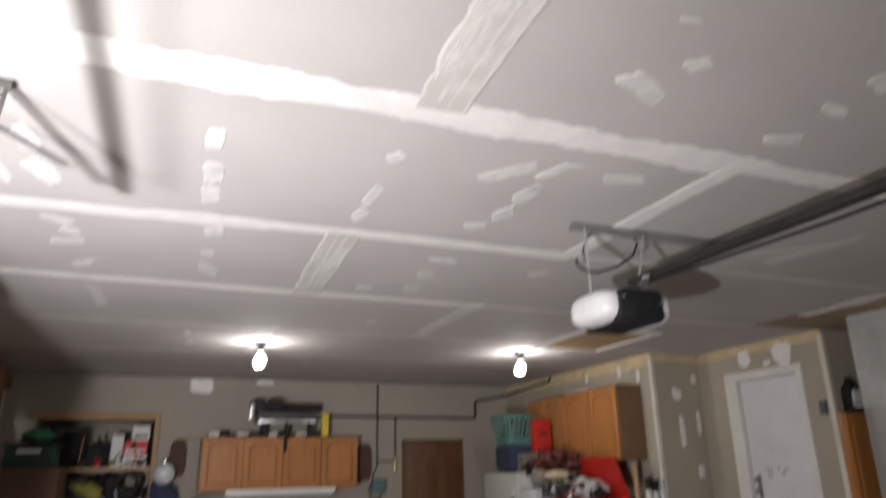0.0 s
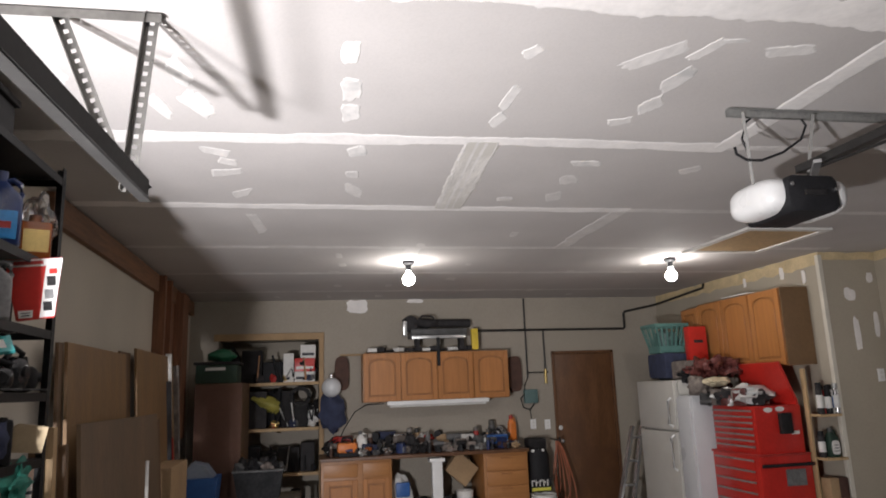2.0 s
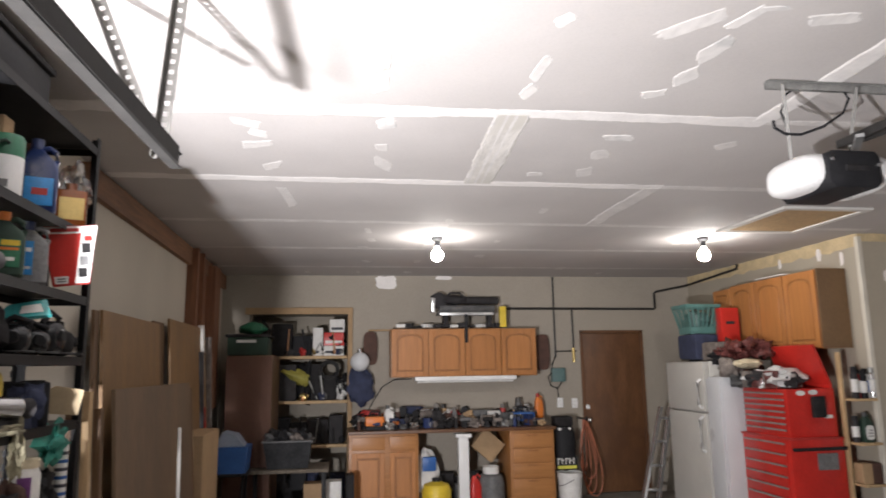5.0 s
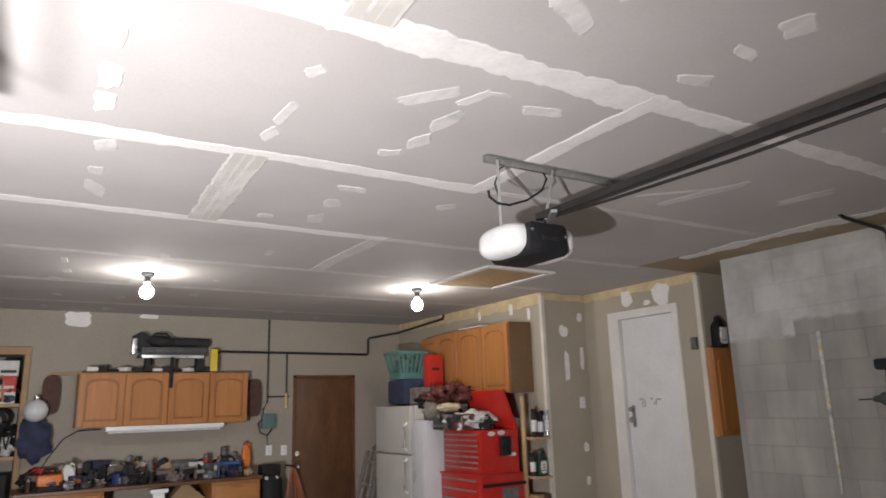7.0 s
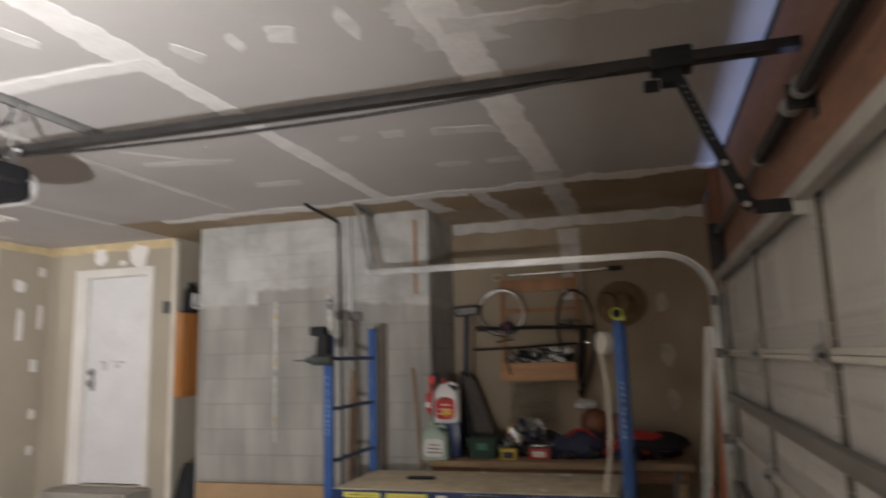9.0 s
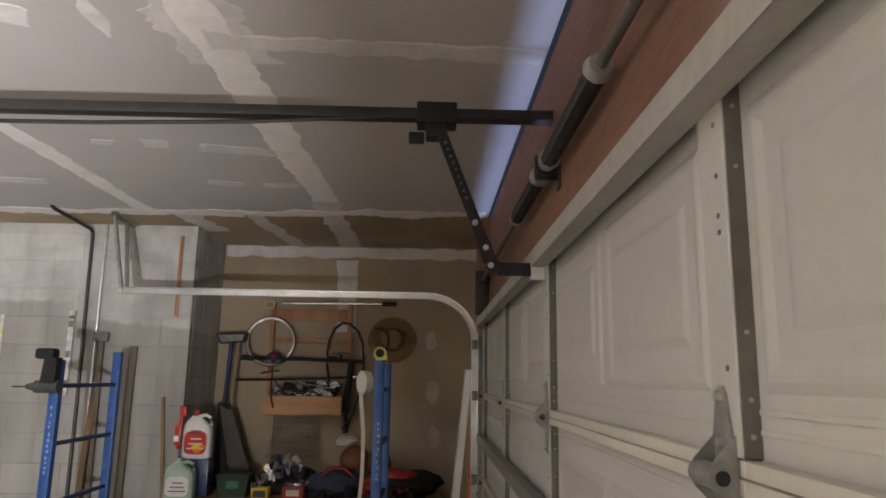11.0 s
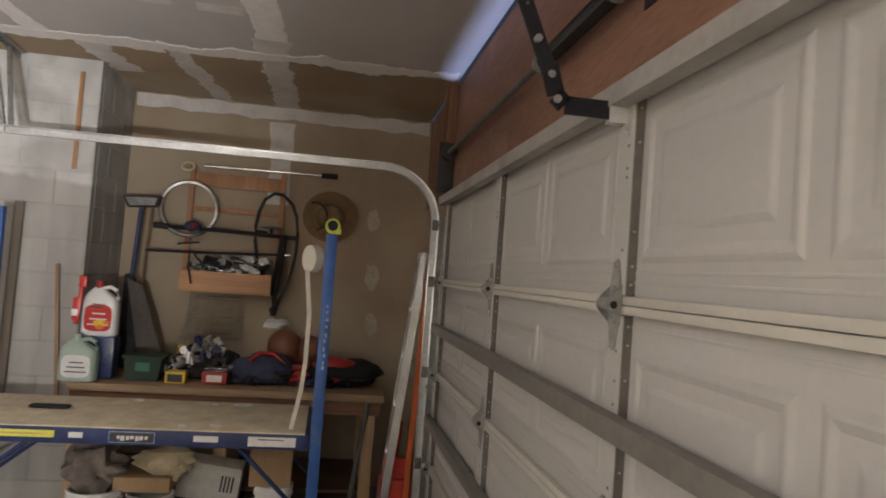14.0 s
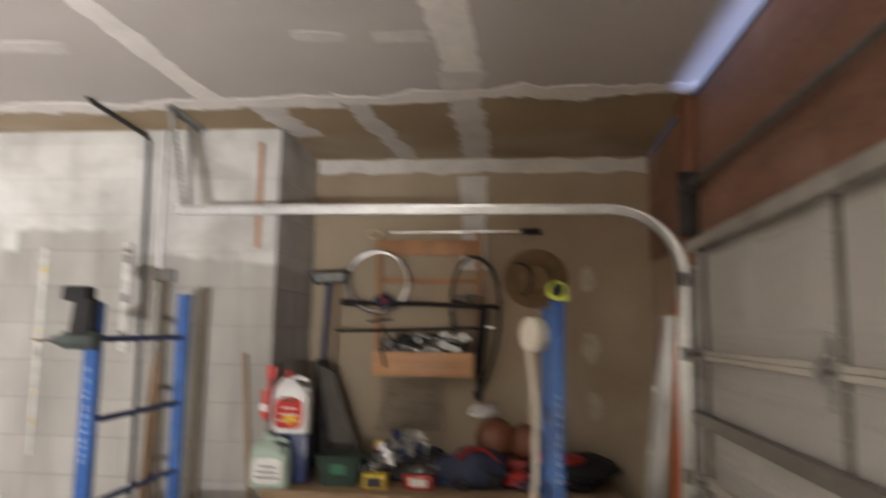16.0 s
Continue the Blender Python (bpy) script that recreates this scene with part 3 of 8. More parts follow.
for x, y, u, v in [
    (1.81, 1.01, (0.127, 0.005), (0.052, 0.056)),
    (1.82, 1.23, (0.137, -0.051), (0.073, 0.062)),
    (1.82, 0.56, (0.166, -0.024), (0.075, 0.053)),
    (1.04, 0.81, (0.075, -0.019), (0.016, 0.021)),
    (1.21, 0.55, (-0.029, -0.118), (0.029, 0.009)),
]:
    dab(bm, x, y, u, v)
for x, y, u, v in [
    (-0.52, 3.08, (0.088, 0.035), (-0.015, 0.102)),
    (-0.54, 3.25, (0.146, -0.049), (-0.008, 0.102)),
    (-0.50, 3.63, (0.107, -0.110), (0.000, 0.109)),
    (0.09, 3.24, (0.062, -0.005), (0.008, 0.114)),
    (0.12, 3.56, (0.115, 0.163), (-0.011, 0.165)),
    (1.29, 3.25, (0.092, -0.027), (0.053, 0.131)),
    (1.32, 3.58, (0.079, -0.116), (0.072, 0.161)),
    (1.04, 3.65, (0.101, 0.005), (0.021, 0.074)),
    (1.90, 3.02, (0.086, -0.084), (0.065, 0.098)),
    (-0.46, 4.37, (0.043, 0.428), (-0.062, 0.159)),
    (3.08, 2.10, (0.132, -0.551), (0.089, 0.064)),
    (3.00, 0.84, (0.009, -0.126), (0.105, 0.036)),
]:
    dab(bm, x, y, u, v, 3)
for x, y, u, v in [
    (2.99, 1.09, (0.017, -0.124), (0.070, 0.030)),
    (3.06, 0.47, (0.072, -0.338), (0.114, 0.028)),
    (3.69, 1.87, (0.035, -0.356), (0.105, 0.056)),
    (3.67, 0.70, (0.027, -0.201), (0.097, 0.025)),
    (3.69, 0.38, (0.000, -0.209), (0.091, 0.022)),
]:
    dab(bm, x, y, u, v, 3)
for k in range(10):
    for x in (0.15, 0.75, 1.35, 2.5, 3.1, -0.45):
        if rng.random() < 0.3:
            dab(bm, x + rng.uniform(-0.04, 0.04), 4.2 + 0.42 * k, (rng.uniform(0.05, 0.1), 0), (0.02, rng.uniform(0.08, 0.2)), 3)
structure("ceiling", bm, [M["board"], M["board_tan"], M["mud"], M["mud_thin"], M["mud_dab"], M["seam_tape"]], "grey drywall ceiling with white joint compound on the seams", "ceiling")

# back wall, with the alcove and the door opening
bm = BM()
Y = 8.32
box(bm, -1.75, -1.17, Y, Y + 0.15, 0, CEIL)
box(bm, -1.17, 0.0, Y, Y + 0.15, 2.25, CEIL)
box(bm, 0.0, 2.955, Y, Y + 0.15, 0, CEIL)
box(bm, 2.955, 3.808, Y, Y + 0.15, 2.021, CEIL)
box(bm, 3.808, 4.70, Y, Y + 0.15, 0, CEIL)
box(bm, -1.75, 4.70, 8.82, 8.95, 0, CEIL)
box(bm, -1.30, -1.17, Y + 0.15, 8.82, 0, CEIL)
box(bm, 0.0, 0.12, Y + 0.15, 8.82, 0, CEIL)
box(bm, -1.17, 0.0, Y + 0.15, 8.82, 2.25, CEIL)
wall_back = structure("wall_back", bm, M["wall_back"], "old beige painted back wall of the garage", "wall")
bm = BM()
box(bm, -1.75, -1.5, -1.1, 8.32, 0, CEIL)
structure("wall_left", bm, M["wall_old"], "beige drywall side wall under a bare wooden plate", "wall")
bm = BM()
box(bm, 4.50, 4.64, 5.38, 8.32, 0, CEIL)
box(bm, 4.50, 5.10, 5.24, 5.38, 0, CEIL)
structure("wall_partition", bm, M["wall"], "tan drywall partition with white filler patches", "wall")
bm = BM()
box(bm, 5.10, 5.24, 4.87, 5.38, 0, CEIL)
box(bm, 5.10, 5.24, 3.765, 4.03, 0, CEIL)
box(bm, 5.10, 5.24, 4.03, 4.87, 2.47, CEIL)
box(bm, 5.10, 5.24, 4.03, 4.87, 0, 0.49)
structure("wall_house", bm, M["wall"], "tan drywall wall with taped corners round the white door", "wall")
bm = BM()
box(bm, 5.24, 5.90, 3.765, 3.90, 0, CEIL)
box(bm, 5.80, 5.90, 3.2, 3.765, 0, CEIL)
box(bm, 5.24, 5.90, 5.24, 5.38, 0, CEIL)
box(bm, 5.80, 5.90, 3.90, 5.24, 0, CEIL)
structure("wall_niche", bm, M["wall"], "tan drywall of the niche beside the white door", "wall")
bm = BM()
box(bm, 5.54, 5.9, -1.1, 1.235, 0, CEIL)
structure("wall_recess", bm, M["wall_bare"], "bare brown drywall of the workbench recess", "wall")
# front wall: jambs, header
bm = BM()
box(bm, 4.30, 5.54, -1.1, -0.90, 0, CEIL)
box(bm, -1.5, -0.62, -1.1, -0.90, 0, CEIL)
structure("wall_front", bm, M["wall_bare"], "bare front wall beside the garage door", "wall")
bm = BM()
box(bm, -1.5, 5.54, -1.1, -0.885, 2.06, CEIL, 0.004)
structure("header_beam", bm, M["header"], "red-brown wooden header beam above the garage door", "beam")
bm = BM()
box(bm, 4.36, 4.50, -0.90, -0.862, 0, 2.06, 0.004)
box(bm, 4.42, 4.57, -0.885, -0.83, 2.06, CEIL, 0.004)
structure("door_jamb", bm, M["fir"], "red-brown wooden jamb beside the garage door", "jamb")

# compound on walls
def wall_dab(bm, axis, at, c, w, h, mi=0):
    sd = rng.random() * 90
    n = 14
    v = []
    for k in range(n):
        a = k * math.tau / n
        cc, s = math.cos(a), math.sin(a)
        q = (1 + 0.35 * noise.noise((cc * 1.4 + sd, s * 1.4, 0))) / max(abs(cc), abs(s)) ** 0.55
        p = (c[0] + w / 2 * cc * q, c[1] + h / 2 * s * q)
        v.append((p[0], p[1]))
    prism(bm, v, at, at + 0.006, axis)


def wall_band(bm, axis, at, p0, p1, width, t=0.005):
    a, b = Vector((*p0, 0)), Vector((*p1, 0))
    d = b - a
    n = max(4, int(d.length / 0.07))
    s = Vector((-d.y, d.x, 0)).normalized()
    sd = rng.random() * 50
    up, dn = [], []
    for i in range(n + 1):
        p = a + d * (i / n)
        up.append((p + s * width / 2 * (1 + 0.5 * noise.noise((i * 0.5 + sd, 0, 0)))).xy)
        dn.append((p - s * width / 2 * (1 + 0.5 * noise.noise((i * 0.5 + sd, 7, 0)))).xy)
    prism(bm, [tuple(q) for q in up] + [tuple(q) for q in dn[::-1]], at, at + t, axis)


bm = BM()
for c, w, h in [((4.78, 2.32), 0.12, 0.12), ((4.80, 1.95), 0.07, 0.30), ((5.02, 2.04), 0.05, 0.24), ((5.02, 2.48), 0.07, 0.09), ((4.99, 1.13), 0.06, 0.09), ((4.99, 0.80), 0.05, 0.09)]:
    wall_dab(bm, 1, 5.233, c, w, h)
for c, w, h in [((4.62, 2.60), 0.14, 0.16), ((4.18, 2.58), 0.20, 0.20), ((4.36, 2.52), 0.08, 0.05)]:
    wall_dab(bm, 0, 5.093, c, w, h)
structure("wall_filler", bm, M["mud"], "dabs of white filler on the tan partition", "filler")
bm = BM()
wall_band(bm, 1, 5.235, (4.50, 2.68), (5.10, 2.68), 0.07)
wall_band(bm, 0, 5.095, (3.77, 2.68), (5.23, 2.68), 0.09)
wall_band(bm, 0, 4.495, (5.25, 2.66), (8.3, 2.66), 0.12)
structure("wall_tape", bm, M["tape_tan"], "yellowed tape along the top of the tan partition", "tape")
bm = BM()
box(bm, 4.488, 4.53, 5.228, 5.27, 0, CEIL - 0.03, 0.004)
box(bm, 5.088, 5.13, 3.753, 3.80, 0, CEIL - 0.03, 0.004)
structure("corner_trim", bm, M["bead"], "pale plastered corner beads", "trim")
bm = BM()
for y, z, w, h in [(5.75, 2.60, 0.06, 0.12), (6.35, 2.60, 0.05, 0.10), (5.45, 2.52, 0.05, 0.13)]:
    wall_dab(bm, 0, 4.492, (y, z), w, h)
structure("wall_filler", bm, M["mud"], "small filler dabs above the wall cabinets", "filler")
bm = BM()
wall_dab(bm, 1, 8.313, (0.47, 2.64), 0.26, 0.18)
wall_dab(bm, 1, 8.314, (1.2, 2.70), 0.2, 0.05)
structure("wall_filler", bm, M["mud"], "white filler dab on the old back wall", "filler")
bm = BM()
wall_band(bm, 0, 5.533, (1.22, 2.665), (-0.87, 2.665), 0.09)
wall_band(bm, 0, 5.534, (0.21, 2.6), (0.20, 2.0), 0.16)
structure("wall_filler", bm, M["mud_thin"], "taped joints on the brown recess wall", "filler")
bm = BM()
wall_dab(bm, 0, 5.5335, (-0.52, 1.53), 0.10, 0.18)
wall_dab(bm, 0, 5.5335, (-0.54, 1.18), 0.09, 0.15)
wall_dab(bm, 0, 5.5335, (-0.50, 1.95), 0.09, 0.15)
structure("wall_filler", bm, M["mud_faded"], "dull filler dabs on the brown recess wall", "filler")
bm = BM()
box(bm, -1.5, -1.455, 3.6, 8.30, 2.545, 2.705, 0.004)
structure("top_plate", bm, M["fir_y"], "bare brown wooden plate along the top of the side wall", "beam")
bm = BM()
box(bm, -1.5, -1.40, 6.29, 6.36, 1.2, 2.70, 0.004)
box(bm, -1.5, -1.40, 6.58, 6.64, 1.2, 2.70, 0.004)
box(bm, -1.5, -1.38, 7.12, 7.44, 1.2, 2.66, 0.004)
box(bm, -1.498, -1.47, 6.3, 7.2, 1.2, 2.60)
structure("wall_studs", bm, M["fir"], "bare brown wall studs showing where the drywall stops", "framing")

# concrete block wall: core of mortar, blocks as pieces
bm = BM()
box(bm, 4.8432, 5.80, 1.2378, 3.318, 0, CEIL)
wall_block = structure("wall_block", bm, M["mortar"], "grey painted concrete block wall with a white washed band", "wall")

# ---- doors of the house ----
bm = BM()
for a in (2.955, 3.772):
    box(bm, a, a + 0.036, 8.30, 8.40, 0, 2.02, 0.004)
box(bm, 2.955, 3.808, 8.30, 8.40, 1.986, 2.022, 0.004)
door_1 = structure("door_1", bm, M["brown_door"], "brown flush wooden door, shut, in the back wall", "door")
bm = BM()
box(bm, 2.993, 3.770, 8.325, 8.365, 0.015, 1.984, 0.003)
part("door_leaf", bm, M["brown_door"], door_1)
bm = BM()
cyl(bm, (3.02, 8.325, 0.90), (3.02, 8.28, 0.90), 0.014)
ball(bm, (3.02, 8.262, 0.90), 0.030, 0.026, 0.030)
cyl(bm, (3.02, 8.325, 1.06), (3.02, 8.312, 1.06), 0.030, seg=20)
part("door_knob", bm, M["chrome"], door_1, "bright metal knob and lock")
bm = BM()
for a, b in ((4.0, 4.065), (4.745, 4.885)):
    box(bm, 5.078, 5.24, a, b, 0.49, 2.472, 0.004)
box(bm, 5.078, 5.24, 4.065, 4.745, 2.392, 2.472, 0.004)
door_2 = structure("door_2", bm, M["trim"], "white steel door, shut and smudged, in a white frame", "door")
bm = BM()
box(bm, 5.125, 5.168, 4.068, 4.742, 0.50, 2.389, 0.003)
part("door_leaf", bm, M["white_door"], door_2)
bm = BM()
for z, r in ((1.40, 0.03), (1.50, 0.024)):
    cyl(bm, (5.125, 4.675, z), (5.095, 4.675, z), r * 0.8)
    ball(bm, (5.085, 4.675, z), 0.02, r, r)
box(bm, 5.118, 5.126, 4.655, 4.695, 1.33, 1.54, 0.003)
part("door_knob", bm, M["hinge"], door_2, "dull metal lever and lock")
bm = BM()
for c, w, h in (((4.565, 1.597), 0.050, 0.018), ((4.525, 1.555), 0.016, 0.08), ((4.555, 1.55), 0.012, 0.07), ((4.44, 1.60), 0.020, 0.022), ((4.385, 1.565), 0.016, 0.065), ((4.35, 1.592), 0.060, 0.014), ((4.41, 1.555), 0.014, 0.03)):
    wall_dab(bm, 0, 5.1242, c, w, h)
part("smudge", bm, M["smudge"], door_2, "grey hand smudges")
bm = BM()
box(bm, 4.45, 5.10, 3.95, 4.85, 0, 0.24, 0.008)
box(bm, 4.78, 5.10, 3.95, 4.85, 0.24, 0.48, 0.008)
structure("door_step", bm, M["floor"], "two grey concrete steps under the white door", "steps")


def plate(name, at, axis, w, h, label, kind):
    """A wall plate with its switch or socket."""
    bm = BM()
    x, y, z = at
    t = thing(name, at, label, kind)
    if axis == 1:
        box(bm, x - w / 2, x + w / 2, y - 0.008, y, z - h / 2, z + h / 2, 0.003)
        part("cover", bm, M["white"], t)
        bm = BM()
        for dz in (-0.02, 0.02):
            box(bm, x - 0.012, x + 0.012, y - 0.012, y - 0.007, z + dz - 0.012, z + dz + 0.012, 0.002)
    else:
        box(bm, x - 0.008, x, y - w / 2, y + w / 2, z - h / 2, z + h / 2, 0.003)
        part("cover", bm, M["white"], t)
        bm = BM()
        for dz in (-0.02, 0.02):
            box(bm, x - 0.012, x - 0.007, y - 0.012, y + 0.012, z + dz - 0.012, z + dz + 0.012, 0.002)
    part("insert", bm, M["label"], t)


plate("light_switch", (4.98, 5.24, 1.58), 1, 0.07, 0.115, "white double light switch on the tan partition", "switch")
plate("wall_outlet", (2.66, 8.32, 1.12), 1, 0.075, 0.12, "white power outlet on the back wall", "outlet")
plate("wall_outlet", (2.85, 8.32, 1.11), 1, 0.075, 0.12, "blank white outlet plate on the back wall", "outlet")
bm = BM()
box(bm, 5.07, 5.10, 3.82, 3.88, 2.02, 2.13, 0.004)
solo("door_chime", bm, M["mid"], "small grey control box beside the white door", "control box")
bm = BM()
box(bm, 5.10, 5.40, 3.70, 3.765, 1.26, 2.03, 0.004)
t = thing("wall_cabinet", (5.25, 3.765, 1.26), "narrow oak wall cabinet with an arched raised panel", "cabinet")
part("body", bm, M["oak"], t)
bm = BM()
box(bm, 5.105, 5.395, 3.678, 3.70, 1.27, 2.02, 0.004)
d = part("door", bm, M["oak"], t)
bm = BM()
arch = [(5.15, 1.32), (5.35, 1.32), (5.35, 1.88)] + [(5.25 + 0.10 * math.cos(a), 1.88 + 0.06 * math.sin(a)) for a in [k * math.pi / 8 for k in range(1, 8)]] + [(5.15, 1.88)]
prism(bm, arch, 3.668, 3.680, 1)
part("raised_panel", bm, M["oak"], d)

# ---- block pieces ----
bw, bh = 0.4055, 0.2035
def block_mesh(name, sx, sy, sz, material):
    bm = BM()
    box(bm, -sx / 2, sx / 2, -sy / 2, sy / 2, -sz / 2, sz / 2, 0.003)
    finish(bm, False)
    me = bpy.data.meshes.new(name)
    bm.to_mesh(me)
    bm.free()
    me.materials.append(material)
    return me

# ---- garage door ----
SEC = [0.005, 0.505, 1.020, 1.535, 2.050]
STILES = [-0.59, 0.617, 1.834, 3.016, 4.215]  # the edge of each stile that has the rivets
gd = thing("garage_door", (1.88, -0.86, 0.005), "cream ribbed steel sectional garage door, shut, seen from inside", "garage door")
pbm = BM()
pw, ph = 0.24, 0.150


def ripple(bm, loops):
    """Nested rectangles (half width, half height, height over the skin) joined into one pressed relief."""
    rings = [[bm.verts.new((sx * w, d, sz * h)) for sx, sz in ((-1, -1), (1, -1), (1, 1), (-1, 1))] for w, h, d in loops]
    for a, b in zip(rings, rings[1:]):
        for k in range(4):
            bm.faces.new((a[k], a[(k + 1) % 4], b[(k + 1) % 4], b[k]))
    bm.faces.new(rings[-1])


ripple(pbm, [(pw + 0.018, ph + 0.018, 0.0), (pw + 0.008, ph + 0.008, 0.0042), (pw + 0.003, ph + 0.003, 0.0058), (pw - 0.003, ph - 0.003, 0.0058), (pw - 0.008, ph - 0.008, 0.0044), (pw - 0.018, ph - 0.018, 0.0012),
             (pw - 0.050, ph - 0.046, 0.0012), (pw - 0.056, ph - 0.052, 0.0028), (pw - 0.064, ph - 0.060, 0.0052), (pw - 0.072, ph - 0.068, 0.0060)])
finish(pbm, False)
pme = bpy.data.meshes.new("raised_panel")
pbm.to_mesh(pme)
pbm.free()
pme.materials.append(M["gdoor"])


def hinge(sec, x, z):
    """A stamped hinge: two tapered leaves on the stile, a bored knuckle and its two wings standing proud, six bolts."""
    c, y = x + 0.040, -0.8345
    bm = BM()
    up = [(c - 0.030, z + 0.012), (c + 0.024, z + 0.012), (c + 0.030, z + 0.030), (c + 0.012, z + 0.092), (c + 0.004, z + 0.100), (c - 0.006, z + 0.100), (c - 0.012, z + 0.092), (c - 0.028, z + 0.032)]
    prism(bm, up, y, y + 0.0035, 1)
    prism(bm, [(u, 2 * z - v) for u, v in up], y, y + 0.0035, 1)
    for q in (-0.030, 0.024):
        prism(bm, [(y, z + 0.045), (y + 0.028, z + 0.016), (y + 0.035, z), (y + 0.028, z - 0.016), (y, z - 0.045)], c + q, c + q + 0.003, 0)
    h = part("hinge", bm, M["hinge"], sec, "galvanised hinge plate")
    bm = BM()
    lathe(bm, [(0.0075, 0.0), (0.0145, 0.0), (0.0145, 0.066), (0.0075, 0.066)], (c - 0.036, y + 0.020, z), 16, Matrix.Rotation(math.pi / 2, 4, "Y"))
    part("knuckle", bm, M["hinge"], h)
    bm = BM()
    cyl(bm, (c - 0.0368, y + 0.020, z), (c - 0.0350, y + 0.020, z), 0.0085, seg=14)
    part("bore", bm, M["black"], h)
    for dz, r in ((0.088, 0.0075), (-0.088, 0.0075), (0.036, 0.0065), (-0.036, 0.0065)):
        bm = BM()
        cyl(bm, (c, y + 0.003, z + dz), (c, y + 0.010, z + dz), r, r * 0.8, 10)
        part("bolt", bm, M["galv"], h)


for k in range(4):
    z0, z1 = SEC[k], SEC[k + 1]
    bm = BM()
    box(bm, -0.60, 4.30, -0.905, -0.858, z0 + 0.002, z1 - 0.002, 0.003)
    for zz in (z0 + 0.050, z1 - 0.045, z0 + 0.072):
        box(bm, -0.59, 4.29, -0.860, -0.8562, zz - 0.0035, zz + 0.0035, 0.0015)
    sec = part("section", bm, M["gdoor"], gd)
    for a, b in zip(STILES, STILES[1:]):
        for q in (0.295, 0.755):
            ob = new("raised_panel", pme)
            ob.parent = sec
            ob.location = Vector((a + (b - a) * q + 0.02, -0.859, (z0 + z1) / 2)) - ORIGIN[gd]
            ORIGIN[ob] = ORIGIN[gd]
    for j, x in enumerate(STILES):
        bm = BM()
        box(bm, x, x + 0.072, -0.8575, -0.835, z0 + 0.022, z1 - 0.022, 0.002)
        part("stile", bm, M["gdoor"], sec, "", False)
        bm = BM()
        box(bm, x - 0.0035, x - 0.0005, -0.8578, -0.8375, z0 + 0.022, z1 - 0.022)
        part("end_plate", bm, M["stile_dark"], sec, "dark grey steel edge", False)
        for zz in (z0 + 0.045, z0 + 0.085, z0 + 0.16, z1 - 0.16, z1 - 0.085, z1 - 0.045):
            bm = BM()
            cyl(bm, (x - 0.003, -0.848, zz), (x - 0.0055, -0.848, zz), 0.0034, 0.0024, 9)
            part("rivet", bm, M["galv"], sec)
        for zz in (z0 + 0.12, z1 - 0.235, z1 - 0.215, z1 - 0.165, z1 - 0.10):
            bm = BM()
            cyl(bm, (x + 0.022, -0.8355, zz), (x + 0.022, -0.8335, zz), 0.0035, seg=8)
            part("screw_hole", bm, M["stile_dark"], sec)
    if k < 3:
        for lo, hi, out in ((-0.0195, -0.0008, -0.834), (0.0008, 0.0195, -0.836)):
            bm = BM()
            for a, b in zip(STILES, STILES[1:] + [4.36]):
                box(bm, a + 0.0725, b - 0.004, -0.8585, out, z1 + lo, z1 + hi, 0.003)
                box(bm, a, a + 0.072, -0.8585, out - 0.002, z1 + lo, z1 + hi, 0.002)
            part("meeting_rail", bm, M["cream"], sec, "cream rail where two sections meet")
        for x in STILES:
            hinge(sec, x, z1)
    for zz, on in ((1.255, k == 2), (0.74, k == 1), (0.24, k == 0)):
        if on:
            bm = BM()
            box(bm, -0.58, 4.28, -0.8345, -0.798, zz, zz + 0.003, 0.001)
            box(bm, -0.58, 4.28, -0.8345, -0.798, zz + 0.045, zz + 0.048, 0.001)
            box(bm, -0.58, 4.28, -0.801, -0.797, zz, zz + 0.048, 0.001)
            box(bm, -0.58, 4.28, -0.8345, -0.8315, zz - 0.012, zz, 0.001)
            part("strut", bm, M["steel_grey"], sec, "grey steel stiffening strut")
    if k == 3:
        bm = BM()
        box(bm, -0.59, 4.29, -0.8345, -0.790, 1.972, 1.976, 0.001)
        box(bm, -0.59, 4.29, -0.8345, -0.790, 2.014, 2.018, 0.001)
        box(bm, -0.59, 4.29, -0.793, -0.789, 1.972, 2.018, 0.001)
        part("strut", bm, M["strut_light"], sec, "pale grey steel strut along the top")
bm = BM()
prism(bm, [(1.838, 1.99), (1.893, 1.99), (1.893, 1.955), (1.882, 1.925), (1.860, 1.905), (1.842, 1.925), (1.838, 1.955)], -0.8345, -0.8305, 1)
box(bm, 1.866, 1.870, -0.8345, -0.79, 1.935, 1.985, 0.002)
box(bm, 1.890, 1.894, -0.8345, -0.79, 1.935, 1.985, 0.002)
for zz in (1.925, 1.98):
    cyl(bm, (1.852, -0.832, zz), (1.852, -0.822, zz), 0.007, seg=8)
part("arm_bracket", bm, M["hinge_pale"], gd, "galvanised bracket for the opener arm")


def sweep(bm, path, prof):
    """Sweep a closed profile of (x, n) along a path of (x, y, z) in a plane of constant x."""
    rings = []
    n = len(path)
    for i, p in enumerate(path):
        a, b = Vector(path[max(0, i - 1)]), Vector(path[min(n - 1, i + 1)])
        d = (b - a).normalized()
        nn = Vector((0, -d.z, d.y))
        rings.append([bm.verts.new(Vector(p) + Vector((u, 0, 0)) + nn * w) for u, w in prof])
    m = len(prof)
    for a, b in zip(rings, rings[1:]):
        for k in range(m):
            bm.faces.new((a[k], a[(k + 1) % m], b[(k + 1) % m], b[k]))
    bm.faces.new(rings[0])
    bm.faces.new(rings[-1][::-1])


